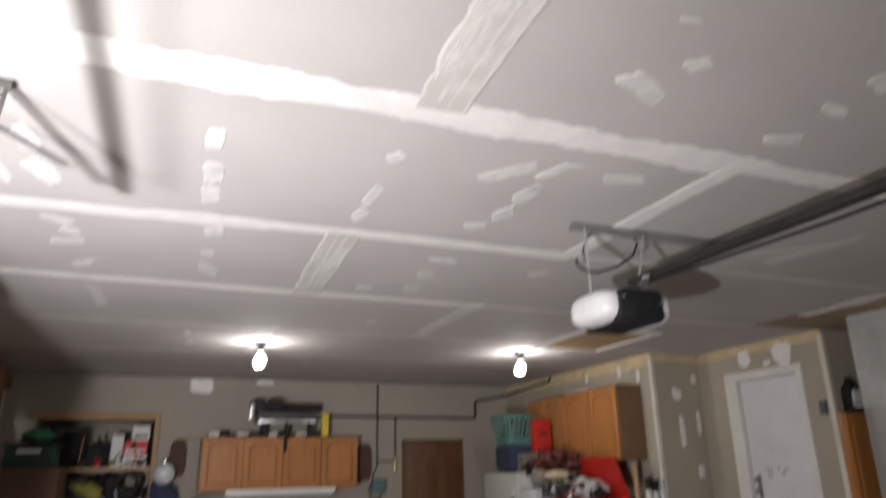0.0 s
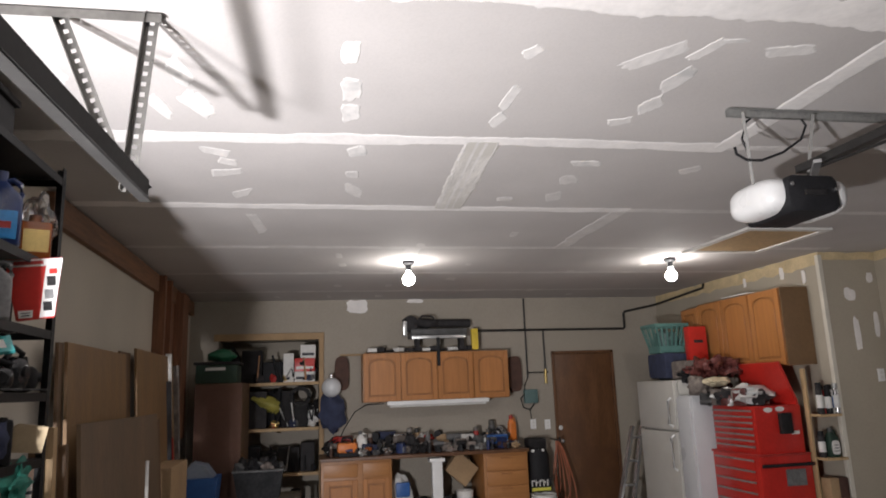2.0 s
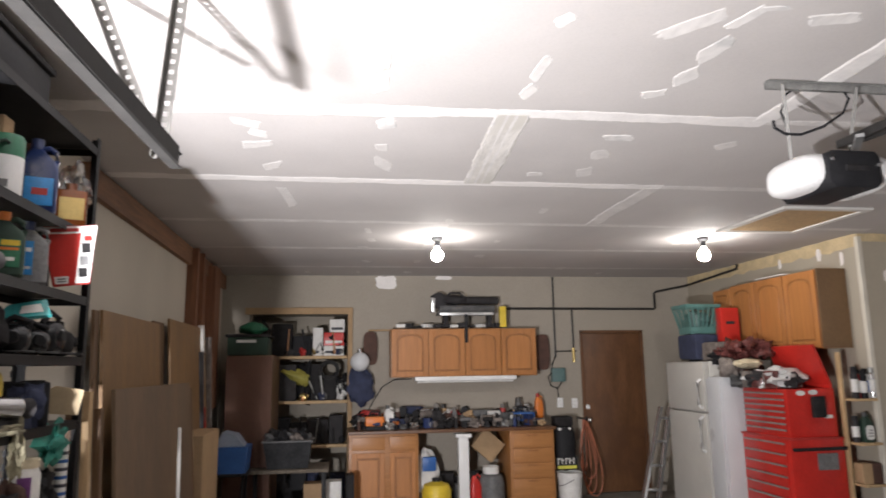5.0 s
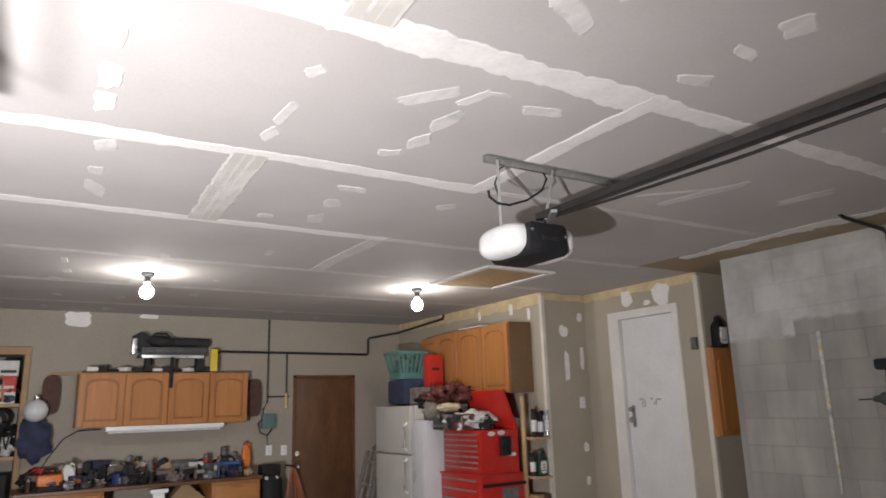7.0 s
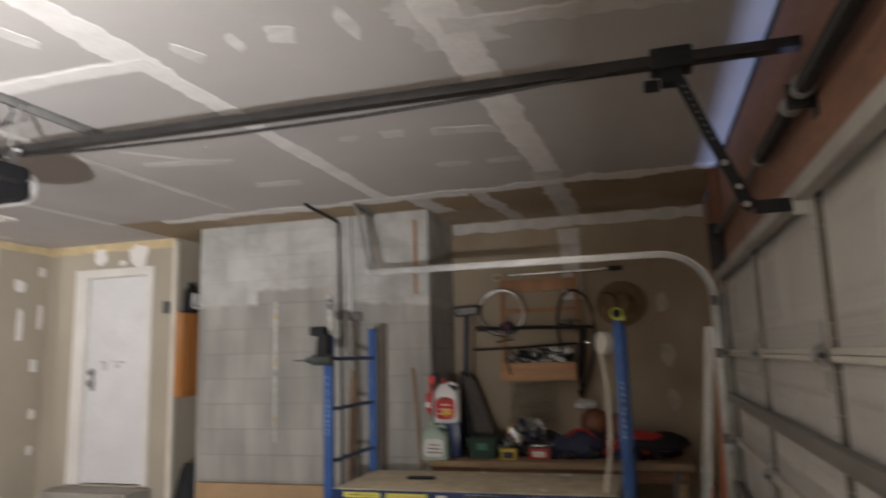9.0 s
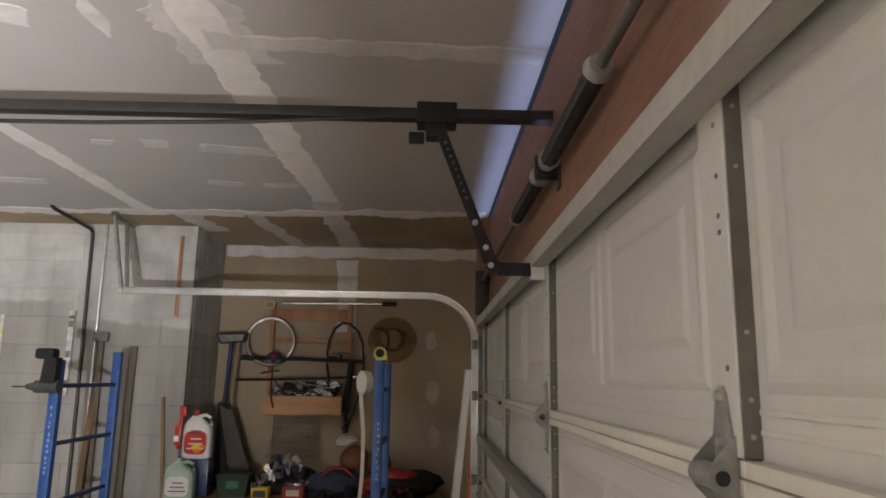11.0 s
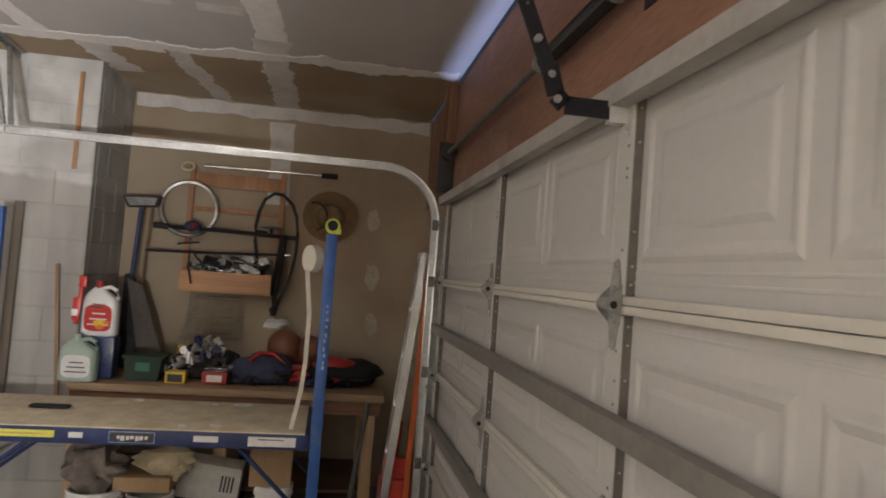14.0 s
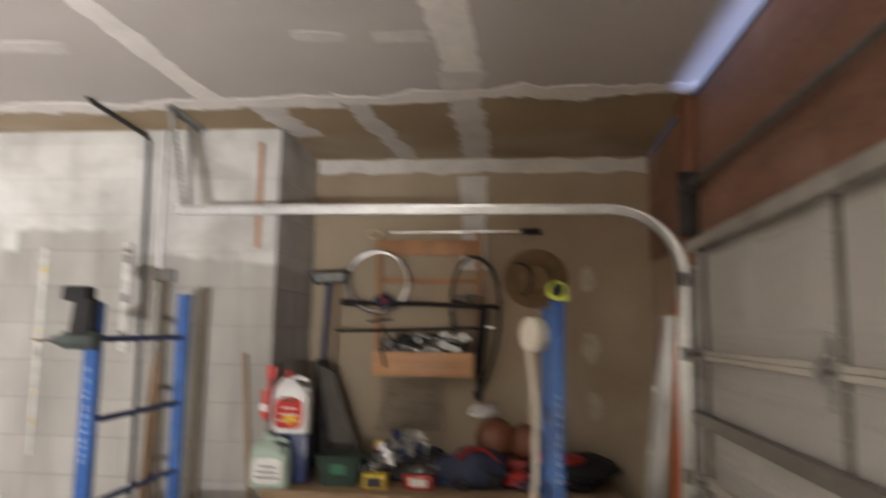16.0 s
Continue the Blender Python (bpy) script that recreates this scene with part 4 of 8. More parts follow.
CPROF = [(-0.026, -0.022), (0.004, -0.022), (0.004, 0.022), (-0.026, 0.022), (-0.026, 0.018), (-0.001, 0.018), (-0.001, -0.018), (-0.026, -0.018)]


def perforated(bm, p0, p1, w, hole=0.014, pitch=0.032, face=(0, 1, 0), flange=0.028):
    """A slotted angle iron: two edge strips with bars between them, and a plain flange."""
    p0, p1 = Vector(p0), Vector(p1)
    d = (p1 - p0)
    dn = d.normalized()
    fn = Vector(face)
    s = dn.cross(fn).normalized()
    for q in (-1, 1):
        o = s * q * (w / 2 + hole / 2) / 2
        beam(bm, p0 + o, p1 + o, (w - hole) / 2, 0.0025, fn)
    n = int(d.length / pitch)
    for i in range(n + 1):
        c = p0 + dn * (i * pitch + 0.004)
        if (c - p0).length > d.length - 0.01:
            break
        beam(bm, c - dn * (pitch - hole) / 2, c + dn * (pitch - hole) / 2, hole + 0.002, 0.0025, fn)
    o = s * w / 2 + fn * flange / 2
    beam(bm, p0 + o, p1 + o, 0.0025, flange, fn)


track = thing("door_track", (4.36, 0.4, 2.24), "galvanised garage door track curving from wall to ceiling hanger", "track")
bm = BM()
path = [(4.345, -0.785, 0.03), (4.345, -0.785, 1.872)]
path += [(4.345, -0.785 + 0.32 * (1 - math.cos(a)), 1.872 + 0.30 * math.sin(a)) for a in [k * math.pi / 20 for k in range(1, 10)]]
path += [(4.345, -0.465, 2.172), (4.34, 1.55, 2.172)]
sweep(bm, path, CPROF)
part("rail", bm, M["galv_bright"], track)
bm = BM()
box(bm, 4.350, 4.385, -0.862, -0.835, 0.03, 1.92, 0.002)
box(bm, 4.350, 4.354, -0.84, -0.77, 0.03, 1.92, 0.001)
part("wall_angle", bm, M["galv"], track)
for zz in (0.505, 1.02, 1.535, 1.86):
    bm = BM()
    box(bm, 4.322, 4.35, -0.81, -0.765, zz - 0.03, zz + 0.03, 0.003)
    cyl(bm, (4.31, -0.788, zz), (4.35, -0.788, zz), 0.016, seg=12)
    part("roller", bm, M["hanger"], track)
bm = BM()
perforated(bm, (4.38, 1.65, 2.712), (4.98, 1.69, 2.712), 0.034, face=(0, 0, -1))
perforated(bm, (4.41, 1.65, 2.70), (4.345, 1.52, 2.16), 0.03)
perforated(bm, (4.64, 1.665, 2.70), (4.37, 1.50, 2.21), 0.03)
part("hanger", bm, M["galv"], track, "perforated angle hanger")
ltrack = thing("door_track", (-0.69, 0.6, 2.19), "galvanised track with a perforated hanger above the shelving", "track")
bm = BM()
path = [(-0.705, -0.775, 1.93)] + [(-0.705, -0.775 + 0.32 * (1 - math.cos(a)), 1.93 + 0.24 * math.sin(a)) for a in [k * math.pi / 20 for k in range(1, 10)]]
path += [(-0.705, -0.455, 2.17), (-0.605, 1.775, 2.175)]
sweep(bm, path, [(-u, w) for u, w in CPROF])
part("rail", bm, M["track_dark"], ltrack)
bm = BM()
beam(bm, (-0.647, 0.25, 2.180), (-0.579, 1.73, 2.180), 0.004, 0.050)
part("stiffener", bm, M["track_dark"], ltrack, "angle along the track in a shade-dark colour")
bm = BM()
perforated(bm, (-0.565, 1.745, 2.712), (-1.45, 1.76, 2.712), 0.036, face=(0, 0, -1))
perforated(bm, (-0.592, 1.745, 2.71), (-0.636, 1.755, 2.175), 0.036, face=(0, -1, 0))
perforated(bm, (-0.850, 1.762, 2.705), (-0.672, 1.766, 2.26), 0.036, face=(0, -1, 0))
part("hanger", bm, M["hanger"], ltrack, "perforated angle hanger")
ts = thing("torsion_shaft", (2.0, -0.838, 2.25), "dark torsion shaft with coil springs above the garage door", "torsion shaft")
bm = BM()
cyl(bm, (-0.6, -0.838, 2.290), (4.50, -0.838, 2.290), 0.0128, seg=12)
part("shaft", bm, M["hanger"], ts)
for a, b in ((1.99, 2.56), (1.20, 1.80)):
    bm = BM()
    turns = int((b - a) / 0.0125)
    tube(bm, [(a + (b - a) * i / (turns * 8), -0.838 + 0.023 * math.cos(i * math.tau / 8), 2.290 + 0.023 * math.sin(i * math.tau / 8)) for i in range(turns * 8 + 1)], 0.0052, 5)
    part("spring", bm, M["iron"], ts)
    bm = BM()
    cyl(bm, (b, -0.838, 2.290), (b + 0.05, -0.838, 2.290), 0.034, 0.026, 16)
    part("winding_cone", bm, M["galv"], ts)
    bm = BM()
    cyl(bm, (a - 0.03, -0.838, 2.290), (a, -0.838, 2.290), 0.026, 0.034, 16)
    part("winding_cone", bm, M["galv"], ts)
bm = BM()
box(bm, 1.892, 1.899, -0.884, -0.808, 2.25, 2.33, 0.003)
box(bm, 1.865, 1.925, -0.8848, -0.880, 2.22, 2.36, 0.002)
cyl(bm, (1.878, -0.838, 2.290), (1.914, -0.838, 2.290), 0.030, seg=18)
part("centre_bracket", bm, M["iron"], ts)
bm = BM()
cyl(bm, (4.33, -0.838, 2.290), (4.39, -0.838, 2.290), 0.045, 0.042, 20)
box(bm, 4.405, 4.413, -0.884, -0.79, 2.06, 2.36, 0.003)
part("cable_drum", bm, M["iron"], ts)
bm = BM()
box(bm, 2.42, 2.50, -0.892, -0.886, 2.44, 2.60, 0.002)
solo("warning_tag", bm, M["cloth_cream"], "curled cream paper tag on the header beam", "tag")

# ---- opener ----
def pod(bm, c, rx, ry, rz, p=0.62):
    """A rounded box: a ball pushed towards its corners."""
    r = bmesh.ops.create_uvsphere(bm, u_segments=28, v_segments=16, radius=1)
    for v in r["verts"]:
        v.co = Vector([math.copysign(abs(q) ** p, q) * s for q, s in zip(v.co, (rx, ry, rz))]) + Vector(c)


op = thing("door_opener", (1.985, 2.36, 2.24), "black and white garage door opener hung from the ceiling", "door opener")
bm = BM()
prism(bm, [(1.828, 2.300), (1.855, 2.276), (2.045, 2.276), (2.072, 2.300), (2.07, 2.410), (2.05, 2.434), (1.852, 2.434), (1.828, 2.410)], 2.20, 2.52, 1)
bmesh.ops.bevel(bm, geom=list(bm.edges), offset=0.012, segments=2, affect="EDGES", profile=0.6)
part("housing", bm, M["black"], op)
bm = BM()
pod(bm, (1.852, 2.385, 2.366), 0.110, 0.165, 0.080, 0.66)
part("light_lens", bm, M["lens"], op, "white light cover")
bm = BM()
pod(bm, (2.080, 2.375, 2.362), 0.078, 0.166, 0.080, 0.66)
part("light_lens", bm, M["lens"], op, "white light cover")
bm = BM()
box(bm, 1.905, 2.01, 2.194, 2.202, 2.345, 2.370, 0.002)
part("front_panel", bm, M["dark"], op)
for x, zz in ((1.845, 2.392), (2.052, 2.372)):
    bm = BM()
    cyl(bm, (x, 2.204, zz), (x, 2.192, zz), 0.008, seg=10)
    part("screw", bm, M["chrome"], op)
bm = BM()
box(bm, 1.955, 2.005, -0.88, 2.30, 2.470, 2.505, 0.003)
part("drive_rail", bm, M["iron"], op, "long dark steel drive rail")
bm = BM()
tube(bm, [(1.965, 2.2, 2.462), (1.965, 1.8, 2.444), (1.965, 1.2, 2.430), (1.965, 0.6, 2.433), (1.965, 0.1, 2.448), (1.965, -0.30, 2.474)], 0.007, 6)
part("chain", bm, M["iron"], op)
bm = BM()
box(bm, 1.935, 2.025, -0.565, -0.435, 2.450, 2.52, 0.006)
box(bm, 1.95, 2.01, -0.535, -0.465, 2.405, 2.458, 0.006)
box(bm, 1.96, 1.99, -0.46, -0.41, 2.39, 2.425, 0.006)
part("trolley", bm, M["black"], op)
bm = BM()
beam(bm, (1.945, -0.510, 2.43), (1.888, -0.665, 2.005), 0.034, 0.008, (1, 0, 0))
pts = [(-0.648, 2.05), (-0.668, 1.985), (-0.690, 1.965), (-0.82, 1.965)]
for (y0, z0), (y1, z1) in zip(pts, pts[1:]):
    beam(bm, (1.880, y0, z0), (1.880, y1, z1), 0.040, 0.008, (1, 0, 0))
part("door_arm", bm, M["black"], op, "bent black steel arm")
for y, z in ((-0.623, 2.110), (-0.655, 2.030), (-0.670, 1.975)):
    bm = BM()
    x = 1.888 + 0.057 * (z - 2.005) / 0.425
    cyl(bm, (x - 0.003, y, z), (x - 0.016, y, z), 0.009, seg=10)
    part("arm_bolt", bm, M["galv_bright"], op)
for k in range(9):
    bm = BM()
    f = 0.12 + 0.055 * k
    cyl(bm, (1.9376 - 0.057 * f, -0.510 - 0.155 * f, 2.43 - 0.425 * f), (1.9368 - 0.057 * f, -0.510 - 0.155 * f, 2.43 - 0.425 * f), 0.0045, seg=8)
    part("arm_hole", bm, M["mid"], op)
bm = BM()
perforated(bm, (1.59, 2.20, 2.712), (2.47, 2.19, 2.712), 0.036, face=(0, 0, -1))
beam(bm, (1.59, 2.20, 2.70), (2.47, 2.19, 2.70), 0.003, 0.034, (0, 0, 1))
part("hanger", bm, M["galv"], op, "perforated steel hanger")
bm = BM()
perforated(bm, (1.655, 2.20, 2.70), (1.720, 2.28, 2.41), 0.022, hole=0.008, face=(0.7, -0.7, 0), flange=0.012)
part("hanger_leg", bm, M["hanger"], op)
bm = BM()
perforated(bm, (1.985, 2.19, 2.70), (1.980, 2.27, 2.43), 0.022, hole=0.008, face=(0.7, -0.7, 0), flange=0.012)
part("hanger_leg", bm, M["hanger"], op)
bm = BM()
tube(bm, [(1.63, 2.24, 2.56), (1.635, 2.24, 2.53), (1.68, 2.24, 2.505), (1.75, 2.24, 2.505), (1.85, 2.23, 2.54), (1.94, 2.22, 2.60), (1.965, 2.21, 2.66), (1.94, 2.205, 2.69), (1.80, 2.205, 2.69)], 0.006, 6)
tube(bm, [(1.73, 2.22, 2.70), (1.69, 2.23, 2.67), (1.67, 2.24, 2.60), (1.70, 2.25, 2.53)], 0.005, 6)
part("cord", bm, M["black"], op)
bm = BM()
beam(bm, (1.90, 2.10, 2.46), (2.03, 2.28, 2.46), 0.03, 0.014)
part("rail_clamp", bm, M["galv_bright"], op)

# ---- lamps ----
for x, y in ((0.735, 5.70), (3.18, 5.55)):
    t = thing("ceiling_bulb", (x, y, CEIL), "bare lit bulb in a plain ceiling holder", "ceiling light", "bare bulbs")
    bm = BM()
    lathe(bm, [(0.055, 0), (0.055, -0.02), (0.04, -0.035), (0.024, -0.04), (0.022, -0.085), (0.018, -0.09)], (x, y, CEIL))
    part("lampholder", bm, M["black"], t)
    bm = BM()
    ball(bm, (x, y, CEIL - 0.165), 0.052, 0.052, 0.054, 36)
    cyl(bm, (x, y, CEIL - 0.115), (x, y, CEIL - 0.085), 0.022, 0.018)
    part("bulb", bm, M["bulb"], t)
# stands and heads are added bodies for the two unseen lamps
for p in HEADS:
    wl = thing("work_light", (p[0], p[1], 0), "unseen work light on an added yellow tripod beside the shelving", "work light", "work lights")
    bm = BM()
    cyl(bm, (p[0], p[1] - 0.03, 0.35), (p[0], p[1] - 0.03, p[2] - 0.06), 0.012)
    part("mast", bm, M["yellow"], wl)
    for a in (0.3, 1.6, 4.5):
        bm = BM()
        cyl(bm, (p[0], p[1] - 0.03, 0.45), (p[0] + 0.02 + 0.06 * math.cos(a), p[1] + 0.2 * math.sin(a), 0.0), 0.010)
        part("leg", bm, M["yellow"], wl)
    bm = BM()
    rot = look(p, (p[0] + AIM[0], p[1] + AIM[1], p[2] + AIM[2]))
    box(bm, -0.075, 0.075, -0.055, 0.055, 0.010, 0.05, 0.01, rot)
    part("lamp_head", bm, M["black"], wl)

# ---- attic hatch ----
bm = BM()
for a, b, c, d in ((3.12, 3.86, 4.28, 4.34), (3.12, 3.86, 5.16, 5.22), (3.12, 3.18, 4.34, 5.16), (3.80, 3.86, 4.34, 5.16)):
    box(bm, a, b, c, d, CEIL - 0.022, CEIL - 0.002, 0.003)
hatch = structure("attic_hatch", bm, M["trim"], "wooden attic hatch panel in the ceiling", "hatch")
bm = BM()
box(bm, 3.18, 3.80, 4.34, 5.16, CEIL - 0.012, CEIL - 0.003)
part("panel", bm, M["pine"], hatch, "bare plywood panel")

# ---- right side: scaffold and recess bench ----
sc = thing("rolling_scaffold", (4.2, 0.69, 0), "blue steel rolling scaffold with a plywood deck", "scaffold")
SX, SY = (3.83, 4.57), (-0.208, 1.607)
DECK = 0.775
for y in SY:
    for x in SX:
        bm = BM()
        top = (1.71 if x < 4 else 1.78) if y > 0 else 1.735
        box(bm, x - 0.024, x + 0.024, y - 0.027, y + 0.027, 0.13, top, 0.006)
        part("post", bm, M["blue"], sc)
        bm = BM()
        lathe(bm, [(0.004, -0.022), (0.05, -0.022), (0.055, -0.012), (0.055, 0.012), (0.05, 0.022), (0.004, 0.022)], (x, y, 0.056), 18, Matrix.Rotation(math.pi / 2, 4, "X"))
        cyl(bm, (x, y, 0.10), (x, y, 0.14), 0.02)
        part("caster", bm, M["rubber"], sc)
    for z in (1.565, 1.245, 0.92, 0.56, 0.26):
        bm = BM()
        cyl(bm, (SX[0], y, z), (SX[1], y, z), 0.0135, seg=10)
        part("rung", bm, M["navy"], sc)
bm = BM()
for x in (3.80, 4.46):
    box(bm, x - 0.014, x + 0.014, -0.178, 1.575, DECK - 0.078, DECK - 0.006, 0.004)
for y in (-0.165, 1.563):
    box(bm, 3.815, 4.445, y - 0.012, y + 0.012, DECK - 0.074, DECK - 0.008, 0.003)
part("side_rail", bm, M["navy"], sc, "navy steel deck frame")
bm = BM()
box(bm, 3.79, 4.475, -0.155, 1.55, DECK - 0.006, DECK, 0.002)
part("deck", bm, M["osb"], sc, "worn plywood deck with splashes")
for (y0, z0), (y1, z1) in (((1.48, 0.69), (1.607, 0.40)), ((0.15, 0.69), (-0.208, 0.34)), ((1.08, 0.69), (1.607, 0.26))):
    for x in SX:
        bm = BM()
        cyl(bm, (x, y0, z0), (x, y1, z1), 0.011, seg=8)
        part("brace", bm, M["navy"], sc)
for y0, y1, z0, z1, mm in ((1.25, 1.49, -0.050, -0.019, "yellow_label"), (0.95, 1.21, -0.052, -0.021, "yellow_label"), (0.83, 0.89, -0.050, -0.026, "label"), (0.52, 0.72, -0.066, -0.016, "pale_blue"), (0.24, 0.35, -0.052, -0.024, "label"), (-0.115, 0.105, -0.064, -0.020, "label")):
    bm = BM()
    box(bm, 3.7835, 3.787, y0, y1, DECK + z0, DECK + z1)
    part("sticker", bm, M[mm], sc)
for y0, y1, z0, z1, mm in ((0.524, 0.716, -0.063, -0.019, "ink"), (-0.06, 0.06, -0.034, -0.030, "ink"), (1.27, 1.46, -0.038, -0.031, "gold"), (0.98, 1.18, -0.040, -0.033, "gold")):
    bm = BM()
    box(bm, 3.7815, 3.7838, y0, y1, DECK + z0, DECK + z1)
    part("sticker_print", bm, M[mm], sc)
for k in range(7):
    bm = BM()
    y = 0.550 + 0.020 * k
    box(bm, 3.7800, 3.7818, y, y + 0.013 + 0.004 * (k % 2), DECK - 0.048 - 0.004 * (k % 3), DECK - 0.034)
    part("sticker_print", bm, M["label"], sc)
prnt = random.Random(12)
for y, z, n in ((-0.212, 1.08, 10), (1.608, 1.09, 12)):
    bm = BM()
    for k in range(n):
        h = prnt.uniform(0.012, 0.024)
        w = prnt.uniform(0.004, 0.0085)
        c = y + prnt.uniform(-0.003, 0.003)
        box(bm, 3.8045, 3.8058, c - w, c + w * 0.4, z, z + h)
        if prnt.random() < 0.6:
            box(bm, 3.8046, 3.8057, c - w, c + w, z + h * 0.3, z + h * 0.55)
        z += h + prnt.uniform(0.006, 0.026)
    part("post_lettering", bm, M["pale_blue"], sc)["kind"] = "stuff"
# things on the scaffold
before_posts = set(scene.collection.objects)
t = thing("tape_measure", (3.835, -0.19, 1.846), "lime tape measure on top of the scaffold post", "tape measure")
bm = BM()
cyl(bm, (3.815, -0.19, 1.885), (3.855, -0.19, 1.885), 0.037, seg=24)
box(bm, 3.816, 3.854, -0.232, -0.19, 1.848, 1.872, 0.004)
part("case", bm, M["lime"], t)
bm = BM()
cyl(bm, (3.811, -0.19, 1.887), (3.858, -0.19, 1.887), 0.025, seg=24)
part("disc", bm, M["black"], t)
t = thing("tape_roll", (3.86, -0.115, 1.60), "roll of paper joint tape hanging on the scaffold post", "tape roll")
bm = BM()
lathe(bm, [(0.03, -0.021), (0.066, -0.021), (0.066, 0.021), (0.03, 0.021)], (3.87, -0.105, 1.655), 26, Matrix.Rotation(-1.0, 4, "Z") @ Matrix.Rotation(math.pi / 2, 4, "Y"))
part("roll", bm, M["tape"], t)
bm = BM()
pts = [(3.84, -0.085, 1.60), (3.84, -0.110, 1.38), (3.84, -0.110, 1.15), (3.845, -0.100, 1.02), (3.85, -0.085, 0.93), (3.86, -0.065, 0.824)]
for a, b in zip(pts, pts[1:]):
    beam(bm, a, b, 0.021, 0.0015, (1, 0, 0))
part("loose_end", bm, M["tape"], t)
t = thing("cordless_drill", (3.83, 1.60, 1.80), "dark cordless drill hooked over the scaffold post", "drill")
bm = BM()
box(bm, 3.745, 3.825, 1.570, 1.675, 1.802, 1.862, 0.018)
part("battery", bm, M["black"], t)
bm = BM()
prism(bm, [(1.545, 1.81), (1.615, 1.81), (1.625, 1.70), (1.64, 1.63), (1.55, 1.63)], 3.745, 3.803, 0)
part("handle", bm, M["dark"], t)
bm = BM()
cyl(bm, (3.774, 1.53, 1.65), (3.774, 1.66, 1.65), 0.035, seg=18)
cyl(bm, (3.774, 1.66, 1.65), (3.774, 1.71, 1.65), 0.026, 0.014, seg=18)
part("motor", bm, M["drill_body"], t)
bm = BM()
cyl(bm, (3.774, 1.71, 1.65), (3.774, 1.79, 1.648), 0.004, seg=8)
part("bit", bm, M["iron"], t)
for ob in set(scene.collection.objects) - before_posts:
    if ob.parent is None:
        ob.location += Vector((0, 0.032, -0.09)) if ob.location.y > 1 else Vector((0, -0.018, -0.11 if ob.location.z > 1.7 else -0.045))
bm = BM()
box(bm, 4.13, 4.19, 1.02, 1.20, DECK + 0.001, DECK + 0.016, 0.005)
t = solo("utility_knife", bm, M["black"], "black utility knife lying on the scaffold deck", "knife")
for x, y, s in ((4.40, 0.20, 0.034), (3.88, 0.27, 0.02), (4.42, 0.75, 0.018), (3.86, 0.42, 0.012), (4.38, 0.35, 0.012)):
    bm = BM()
    ball(bm, (x, y, DECK + 0.004), s, s * 1.4, 0.006, 10, 0.5, x)
    solo("plaster_crumb", bm, M["mud"], "white plaster crumb on the scaffold deck", "crumb", "plaster crumbs")

# recess bench
BENCH = 0.81
wb = thing("workbench", (5.1, 0.36, 0), "rough wooden workbench built into the recess", "workbench")
bm = BM()
box(bm, 4.69, 5.535, -0.60, 1.22, BENCH - 0.045, BENCH, 0.004)
part("top", bm, M["pine_y"], wb)
bm = BM()
box(bm, 4.715, 4.745, -0.58, 1.215, BENCH - 0.13, BENCH - 0.046, 0.004)
part("apron", bm, M["fir_y"], wb)
for y in (-0.52, 1.17, 0.35):
    for x in (4.755, 5.45):
        bm = BM()
        box(bm, x - 0.035, x + 0.035, y - 0.035, y + 0.035, 0, BENCH - 0.046, 0.004)
        part("leg", bm, M["pine"], wb)
bm = BM()
box(bm, 4.80, 5.50, -0.5, 1.2, 0.18, 0.20)
part("lower_shelf", bm, M["ply_dark"], wb)

# wall rack with bicycle parts
rk = thing("wall_rack", (5.5, 0.48, 1.35), "ladder-like wooden wall rack hung with bicycle parts", "rack")
for y in (0.795, 0.165):
    bm = BM()
    box(bm, 5.49, 5.538, y - 0.017, y + 0.017, 1.36, 2.23, 0.003)
    part("upright", bm, M["orange_wood"], rk)
for z, h in ((2.135, 0.10), (1.925, 0.032)):
    bm = BM()
    box(bm, 5.51, 5.53, 0.184, 0.777, z - h / 2, z + h / 2, 0.003)
    part("crossbar", bm, M["orange_wood"], rk)
bm = BM()
box(bm, 5.245, 5.262, 0.178, 0.775, 1.350, 1.490, 0.003)
part("tray_front", bm, M["orange_pale"], rk)
bm = BM()
box(bm, 5.263, 5.536, 0.178, 0.775, 1.350, 1.364, 0.003)
part("tray_floor", bm, M["orange_wood"], rk)
for y in (0.178, 0.761):
    bm = BM()
    box(bm, 5.263, 5.488, y, y + 0.014, 1.365, 1.47, 0.003)
    part("tray_side", bm, M["orange_wood"], rk)


def torus_pts(c, ry, rz, n=36, a0=0, a1=math.tau):
    return [(c[0], c[1] + ry * math.cos(a0 + (a1 - a0) * k / n), c[2] + rz * math.sin(a0 + (a1 - a0) * k / n)) for k in range(n)]


t = thing("chrome_hoop", (5.42, 0.785, 1.715), "bare chrome bicycle rim hung on the wall rack", "bicycle rim")
bm = BM()
lathe(bm, [(0.176, -0.018), (0.192, -0.022), (0.200, -0.017), (0.196, 0.0), (0.200, 0.017), (0.192, 0.022), (0.176, 0.018), (0.182, 0.0), (0.176, -0.018)], (5.42, 0.785, 1.91), 44, Matrix.Rotation(0.10, 4, "Z") @ Matrix.Rotation(math.pi / 2, 4, "Y"))
bmesh.ops.delete(bm, geom=[f for f in bm.faces if len(f.verts) > 4], context="FACES_ONLY")
part("hoop", bm, M["alloy"], t)
bm = BM()
cyl(bm, (5.41, 0.785, 1.735), (5.43, 0.785, 1.705), 0.004, seg=8)
part("valve", bm, M["iron"], t)
t = thing("rubber_loop", (5.41, 0.19, 1.2), "folded black bicycle tyre hanging on the rack", "tyre")
bm = BM()
